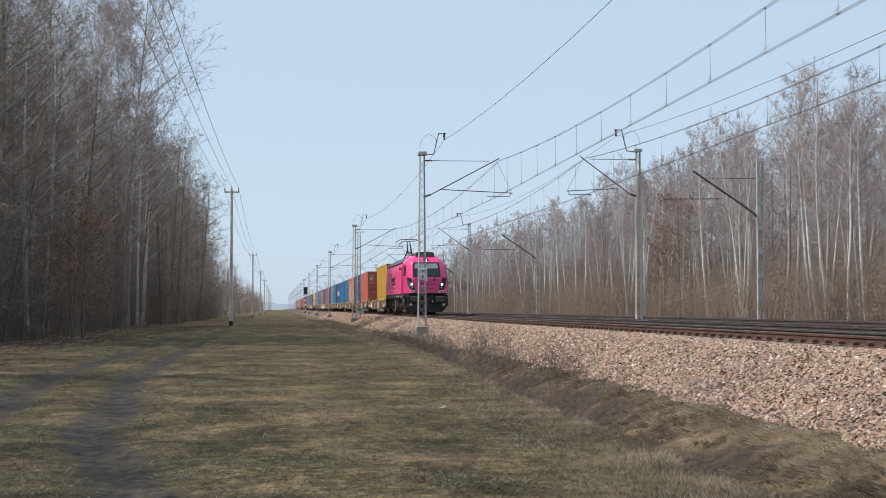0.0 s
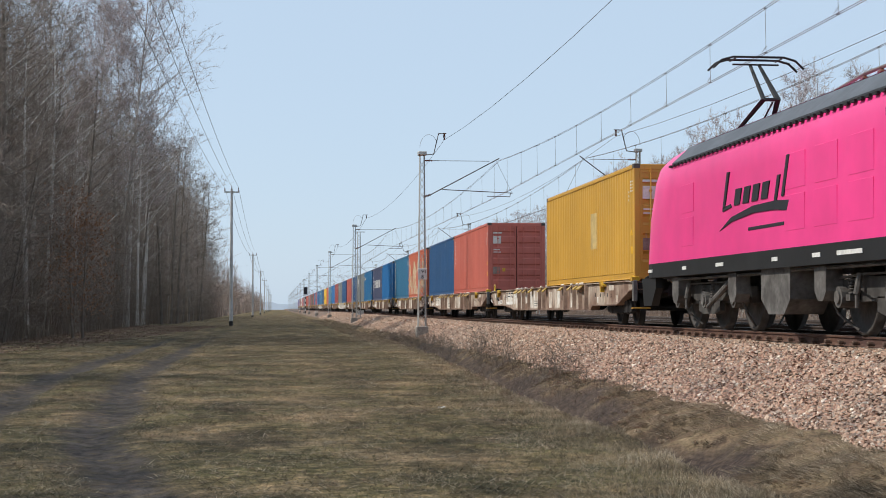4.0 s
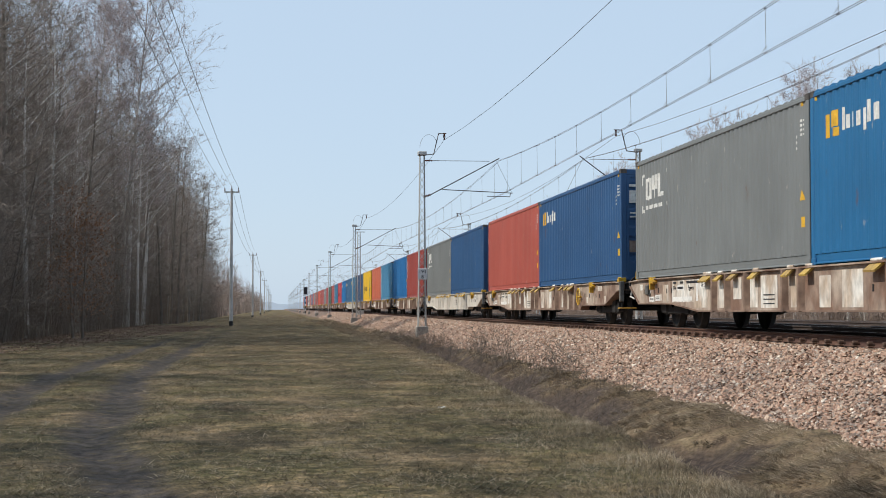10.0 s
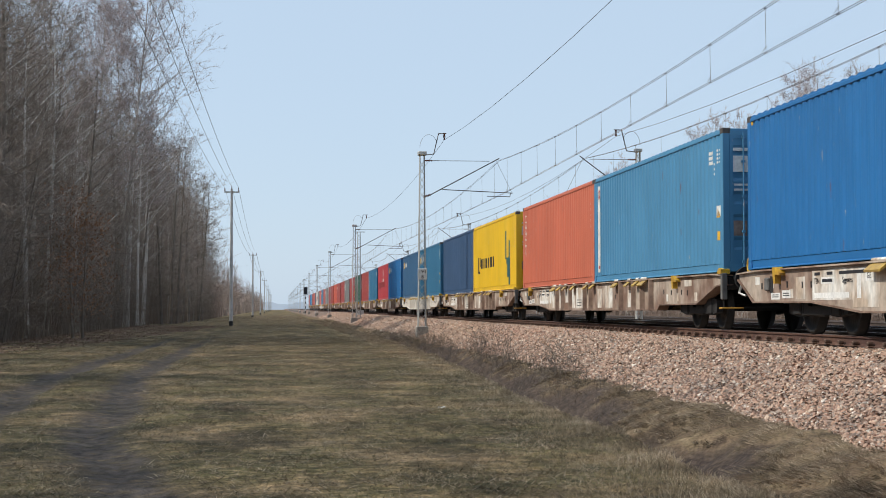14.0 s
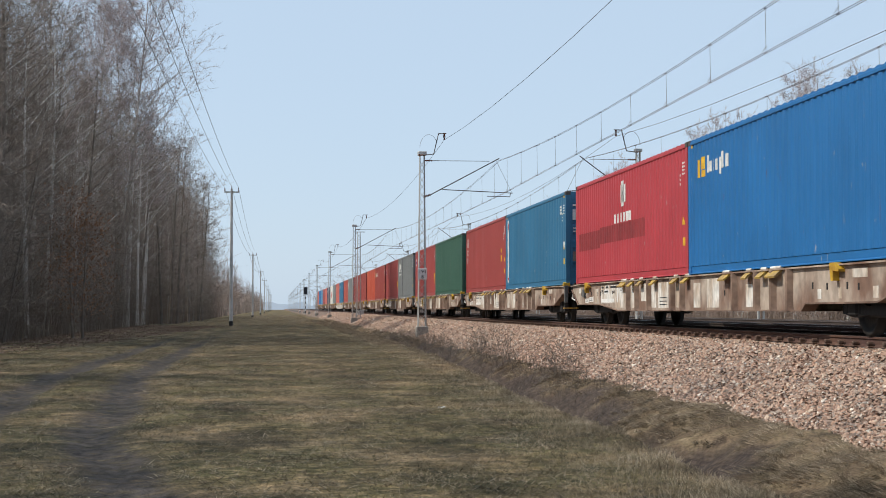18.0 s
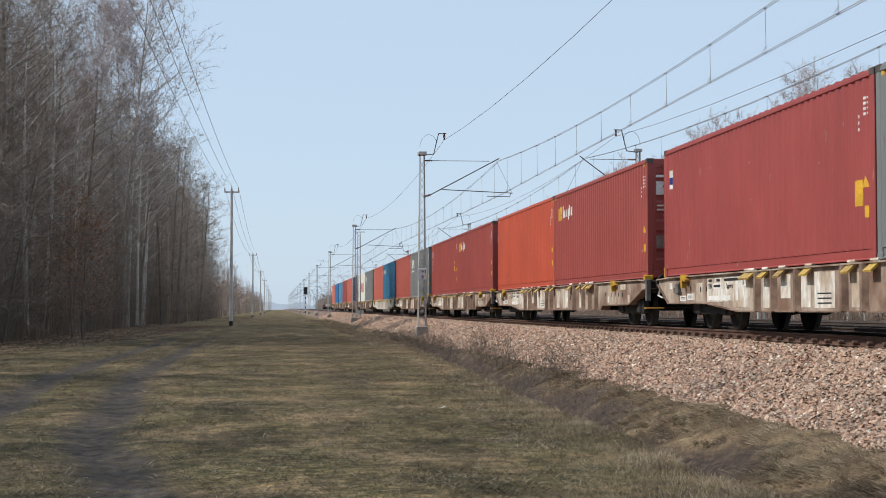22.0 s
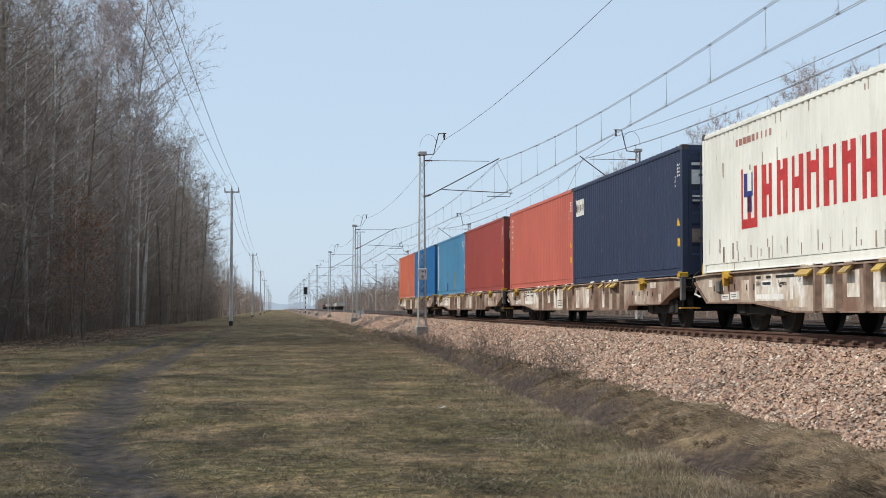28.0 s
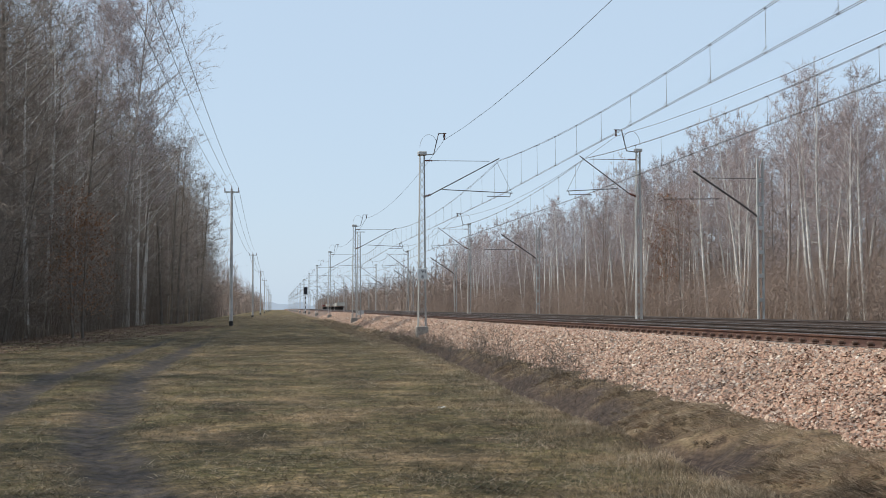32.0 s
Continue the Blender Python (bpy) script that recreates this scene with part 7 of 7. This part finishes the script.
brush("far_brush", 5000, lambda y, r: (-9.5 - 6 * r.rand()) if r.rand() < 0.4 else 28 + 6 * r.rand(), 235, 1100, 2.5, 9, M_BRUSH, "distant brush under the far woods", 74, 5, 0.08, 1.5)


def oak_with_leaves(x, y, h, seed, label, share=0.85):
    wood, twigs = grow(seed, h, 0.07, 28, 7, 6, 0.3, 0.36, 0.18)
    ob = thing("oak_sapling", label, "tree", at=(x, y, float(ground_height(np.array(x), np.array(y)))))
    part("trunk", array_mesh("trunk", *wood, M_ALDER, smooth=True), None, ob)
    part("crown", array_mesh("crown", *twigs, M_TWIG_DARK), None, ob)
    r = np.random.RandomState(seed)
    tips = twigs[0][::3]
    tips = tips[r.rand(len(tips)) < share]
    c = tips + r.normal(size=tips.shape) * 0.12
    a, b = r.normal(size=c.shape), r.normal(size=c.shape)
    a, b = 0.062 * a / np.linalg.norm(a, axis=1)[:, None], 0.045 * b / np.linalg.norm(b, axis=1)[:, None]
    v = np.stack([c - a, c + b, c + a, c - b], 1).reshape(-1, 3)
    part("leaves", array_mesh("leaves", v, np.arange(len(v)).reshape(-1, 4), M_LEAF), None, ob, "withered orange-brown leaves")


oak_with_leaves(-9.9, 74, 6.8, 81, "young oak still holding withered orange leaves")
oak_with_leaves(-9.2, 72, 5.2, 82, "small oak still holding withered orange leaves")
oak_with_leaves(27.6, 99, 8.2, 83, "young oak with withered brown leaves before birches")
oak_with_leaves(27.9, 104, 6.2, 84, "small oak with withered brown leaves before birches")


# ---- turf ----
def turf(name, count, seed, x0, x1, y0, y1, h0, h1, mat, label, keep, w=0.004, lay=0.7, hang=0.0):
    r = np.random.RandomState(seed)
    y = y0 + (y1 - y0) * r.rand(count) ** 1.7
    x = x0 + (x1 - x0) * r.rand(count)
    ok = keep(x, y, r) & (x > -0.2 * y - 1) & (x < 0.45 * y + 1)
    x, y = x[ok], y[ok]
    n = len(x)
    a = np.stack([x, y, ground_height(x, y) - 0.01], 1)
    h = r.uniform(h0, h1, n)
    way = 1.3 * vnoise(x, y, seed + 7, 0.9) + 0.9 * vnoise(x, y, seed + 8, 3.0)
    b = a + np.stack([(r.normal(size=n) * lay - hang * np.cos(way)) * h, (r.normal(size=n) * lay - hang * np.sin(way)) * h, h * (1 - 0.5 * min(hang, 1)) * r.uniform(0.4, 1.2, n)], 1)
    side = np.cross(b - a, r.normal(size=a.shape))
    side *= (w * (1 + y / 30) / (np.linalg.norm(side, axis=1) + 1e-9))[:, None]
    v, f = np.stack([a - side, a + side, b], 1).reshape(-1, 3), np.arange(3 * n).reshape(-1, 3)
    return structure(name, array_mesh(name, v, f, mat), mat, label, "grass", kind="stuff")


def blade_material(name, tones):
    """Grass blades, each of its own tone, greener or drier in patches."""
    m = bpy.data.materials.new(name)
    m.use_nodes = True
    n, l = m.node_tree.nodes, m.node_tree.links
    b = n["Principled BSDF"]
    b.inputs["Roughness"].default_value, b.inputs["Specular IOR Level"].default_value = 0.9, 0.2
    geo, tc, big = n.new("ShaderNodeNewGeometry"), n.new("ShaderNodeTexCoord"), n.new("ShaderNodeTexNoise")
    big.inputs["Scale"].default_value, big.inputs["Detail"].default_value = 0.9, 5
    l.new(tc.outputs["Object"], big.inputs["Vector"])
    add, half = n.new("ShaderNodeMath"), n.new("ShaderNodeMath")
    half.operation, half.inputs[1].default_value = "MULTIPLY_ADD", 1.7
    half.inputs[2].default_value = -0.75
    l.new(big.outputs["Fac"], half.inputs[0])
    add.operation = "MULTIPLY_ADD"
    add.inputs[1].default_value = 0.8
    l.new(geo.outputs["Random Per Island"], add.inputs[0])
    l.new(half.outputs[0], add.inputs[2])
    r = n.new("ShaderNodeValToRGB")
    while len(r.color_ramp.elements) < len(tones):
        r.color_ramp.elements.new(0.5)
    for e, (p, c) in zip(r.color_ramp.elements, tones):
        e.position, e.color = p, (*c, 1)
    l.new(add.outputs[0], r.inputs["Fac"])
    l.new(r.outputs["Color"], b.inputs["Base Color"])
    return m


M_BLADE = blade_material("green_blade", [(0.0, (0.050, 0.045, 0.027)), (0.4, (0.105, 0.092, 0.052)), (0.7, (0.18, 0.143, 0.085)), (1.0, (0.32, 0.25, 0.165))])
M_BANK = blade_material("matted_bank_grass", [(0.0, (0.09, 0.072, 0.05)), (0.35, (0.20, 0.155, 0.105)), (0.65, (0.33, 0.255, 0.175)), (1.0, (0.56, 0.45, 0.32))])
M_STRAW = blade_material("dry_straw_blade", [(0.0, (0.085, 0.065, 0.046)), (0.4, (0.213, 0.168, 0.115)), (0.75, (0.41, 0.33, 0.225)), (1.0, (0.58, 0.48, 0.35))])


def clumps(x, y, seed, scale, level):
    return vnoise(x, y, seed, scale) + 0.6 * vnoise(x, y, seed + 1, scale * 3.1) > level


def off_ruts(x, y, r):
    return rut_depth(x, y) < 0.45 * r.rand(len(x)) ** 2.0 + 0.07


turf("green_turf", 380000, 91, -9, 4.1, 10.5, 75, 0.015, 0.05, M_BLADE, "short green winter grass", lambda x, y, r: off_ruts(x, y, r) & (clumps(x, y, 31, 0.6, 0.2) | (r.rand(len(x)) < 0.30)), w=0.0024, lay=0.9)
turf("straw_turf", 300000, 92, -9, 4.1, 10.5, 75, 0.015, 0.06, M_STRAW, "dry matted straw-coloured grass", lambda x, y, r: off_ruts(x, y, r) & (clumps(x, y, 41, 0.8, 0.12) | (r.rand(len(x)) < 0.34)), w=0.0022, lay=1.2)
turf("bank_grass", 170000, 93, 3.9, 6.4, 10.5, 75, 0.03, 0.12, M_BANK, "bleached grass hanging over the ditch bank", lambda x, y, r: (x > ditch_lip(y) + 0.05) & (ditch_earth(x, y) < 0.15 + 0.5 * r.rand(len(x)) ** 3) & (clumps(x, y, 51, 1.1, -0.35)), w=0.0018, lay=0.55, hang=1.1)
turf("lip_grass", 200000, 111, 2.4, 5.3, 10.5, 70, 0.04, 0.10, M_STRAW, "pale upright grass along the meadow's broken edge", lambda x, y, r: (x < ditch_lip(y) + 0.01) & (x > ditch_lip(y) - 0.05 - 1.5 * r.rand(len(x)) ** 1.7) & clumps(x, y, 112, 1.6, -0.45), w=0.0016, lay=0.42)



def tussocks(name, count, seed, x0, x1, y0, y1, long, blades, mat, label, w, keep):
    """Tufts of arching dead grass, combed one way, each with its own lie."""
    r = np.random.RandomState(seed)
    y = y0 + (y1 - y0) * r.rand(count) ** 1.6
    x = r.uniform(x0, x1, count)
    ok = keep(x, y)
    x, y = x[ok], y[ok]
    count = len(x)
    c = np.stack([x, y, ground_height(x, y)], 1)
    lie = np.stack([r.normal(size=count) * 0.5 - 0.55, r.normal(size=count) * 0.45 - 0.15], 1)
    size = r.uniform(0.6, 1.3, count) * long
    k = np.repeat(np.arange(count), blades)
    n = len(k)
    a = c[k] + np.stack([r.normal(size=n) * 0.33, r.normal(size=n) * 0.33, np.zeros(n) - 0.01], 1) * size[k, None]
    d = np.stack([lie[k, 0] + r.normal(size=n) * 0.45, lie[k, 1] + r.normal(size=n) * 0.45], 1) * size[k, None]
    up = size[k] * r.uniform(0.25, 0.7, n)
    m = a + np.stack([d[:, 0] * 0.45, d[:, 1] * 0.45, up], 1)
    e = a + np.stack([d[:, 0] * 1.3, d[:, 1] * 1.3, up * r.uniform(-0.2, 0.7, n)], 1)
    side = np.cross(m - a, r.normal(size=a.shape))
    side *= (w * (1 + y[k] / 40) / (np.linalg.norm(side, axis=1) + 1e-9))[:, None]
    v = np.stack([a - side, a + side, m + side * 0.8, m - side * 0.8, e], 1).reshape(-1, 3)
    i = np.arange(n)[:, None] * 5
    f = np.concatenate([np.stack([i + 0, i + 1, i + 2], 2), np.stack([i + 0, i + 2, i + 3], 2), np.stack([i + 3, i + 2, i + 4], 2)], 1).reshape(-1, 3)
    return structure(name, array_mesh(name, v, f, mat), mat, label, "grass", kind="stuff")


tussocks("bank_tussocks", 900, 101, 4.2, 6.2, 11, 75, 0.11, 44, M_BANK, "fine arching tufts of bleached grass on the ditch bank", 0.0011, lambda x, y: (x > ditch_lip(y) + 0.1) & (ditch_earth(x, y) < 0.4))
tussocks("lip_tussocks", 700, 102, 3.3, 5.2, 11, 75, 0.085, 30, M_STRAW, "dry grass tufts along the meadow's broken edge", 0.0011, lambda x, y: np.abs(x - ditch_lip(y) + 0.12) < 0.2)
brush("bank_scrub", 1500, lambda y, r: float(ditch_lip(np.array(y))) + 0.25 + 1.3 * r.rand() if r.rand() < 0.7 else 5.9 + 0.35 * r.rand(), 21, 80, 0.12, 0.42, M_BRUSH_DARK, "low red-brown scrub at the foot of the ballast", 97, 7, 0.004)
tussocks("meadow_tussocks", 2600, 105, -8.5, 3.8, 11, 60, 0.036, 20, M_STRAW, "small dry tufts standing out of the meadow", 0.0009, lambda x, y: (rut_depth(x, y) < 0.12) & clumps(x, y, 106, 0.9, -0.1))
turf("bank_moss", 12000, 96, 4.2, 6.6, 10.5, 75, 0.03, 0.08, M_BLADE, "low dark growth on the ditch bank", lambda x, y, r: (x > ditch_lip(y) + 1.1) & clumps(x, y, 55, 0.9, 0.2), w=0.0025, lay=0.8)
brush("bank_brush", 600, lambda y, r: r.uniform(5.3, 6.5), 26, 80, 0.2, 0.7, M_BRUSH_DARK, "dry weed stalks along the ditch", 94, 5, 0.005)
brush("ballast_weeds", 320, lambda y, r: r.uniform(6.15, 6.9) if 31 < y < 36.5 or 44 < y < 50 or r.rand() < 0.08 else 5.9, 30, 62, 0.5, 1.15, M_BRUSH_DARK, "dry weeds sprouting through the ballast", 95, 6, 0.005)
turf("far_bank_grass", 42000, 98, 4.0, 6.4, 62, 190, 0.04, 0.14, M_BANK, "dead grass in the ditch further along", lambda x, y, r: r.rand(len(x)) < 0.9, w=0.0035, lay=0.7)
turf("far_meadow_straw", 110000, 99, -9, 4.2, 66, 300, 0.025, 0.07, M_STRAW, "dry grass tops further along the meadow", lambda x, y, r: off_ruts(x, y, r) & (x > np.interp(y, [60, 95, 125, 200], [-13, -10.4, -9, -8.5])) & (clumps(x, y, 61, 0.25, 0.05) | (r.rand(len(x)) < 0.3)), w=0.004, lay=1.0)


def leaf_litter(count, seed):
    """Fallen leaves drifted along the foot of the wood."""
    r = np.random.RandomState(seed)
    y = 40 + 80 * r.rand(count) ** 1.2
    edge = np.interp(y, [40, 66, 95, 125, 200], [-14.5, -12.3, -10.6, -9.3, -9.0])
    x = edge - 1.5 + 6.5 * r.rand(count) ** 1.5
    ok = clumps(x, y, 64, 0.5, 0.0) | (r.rand(count) < 0.35)
    x, y = x[ok], y[ok]
    c = np.stack([x, y, ground_height(x, y) + r.uniform(0.01, 0.06, len(x))], 1)
    a, b = r.normal(size=c.shape) * (1, 1, 0.5), r.normal(size=c.shape) * (1, 1, 0.5)
    a, b = 0.045 * a / np.linalg.norm(a, axis=1)[:, None], 0.035 * b / np.linalg.norm(b, axis=1)[:, None]
    v = np.stack([c - a, c + b, c + a, c - b], 1).reshape(-1, 3)
    return array_mesh("leaf_litter", v, np.arange(len(v)).reshape(-1, 4), M_LITTER)


M_LITTER = blade_material("fallen_leaf", [(0.0, (0.10, 0.066, 0.05)), (0.4, (0.19, 0.125, 0.095)), (0.75, (0.28, 0.19, 0.145)), (1.0, (0.40, 0.30, 0.24))])
structure("leaf_litter", leaf_litter(34000, 104), M_LITTER, "brown fallen leaves along the foot of the wood", "leaf litter", kind="stuff")


def paper_scrap(x, y):
    """A crumpled bit of white paper lying in the grass."""
    r = np.random.RandomState(5)
    xs = np.linspace(-0.055, 0.055, 6)
    gx, gy = np.meshgrid(xs, xs * 0.8)
    z = 0.035 + 0.018 * r.rand(6, 6) + 0.02 * np.abs(np.sin(gx * 40))
    i = (np.arange(5)[:, None] * 6 + np.arange(5)).ravel()
    v = np.stack([gx, gy, z], -1).reshape(-1, 3)
    ob = thing("paper_scrap", "crumpled scrap of white paper lying in the grass", "litter", at=(x, y, float(ground_height(np.array(x), np.array(y)))))
    part("sheet", array_mesh("sheet", v, np.stack([i, i + 1, i + 7, i + 6], 1), M_WHITE), None, ob)


paper_scrap(2.38, 21.3)


# ---- movement ----
def motions():
    times = [0.0, 1.0] + [2.0 * k for k in range(1, 16)] + [31.0, 32.0]
    for ob, behind, up in rolling:
        walk(ob, [(t, pose(XT1, train_at(t) + behind, ZR + up)) for t in times])
    for axle, y in spinning:
        rows = [(k / 30, pose(0, y, 0.625, math.degrees((train_at(0) - train_at(k / 30)) / 0.625))) for k in range(0, 160)]
        walk(axle, rows + [(32.0, rows[-1][1])])


motions()
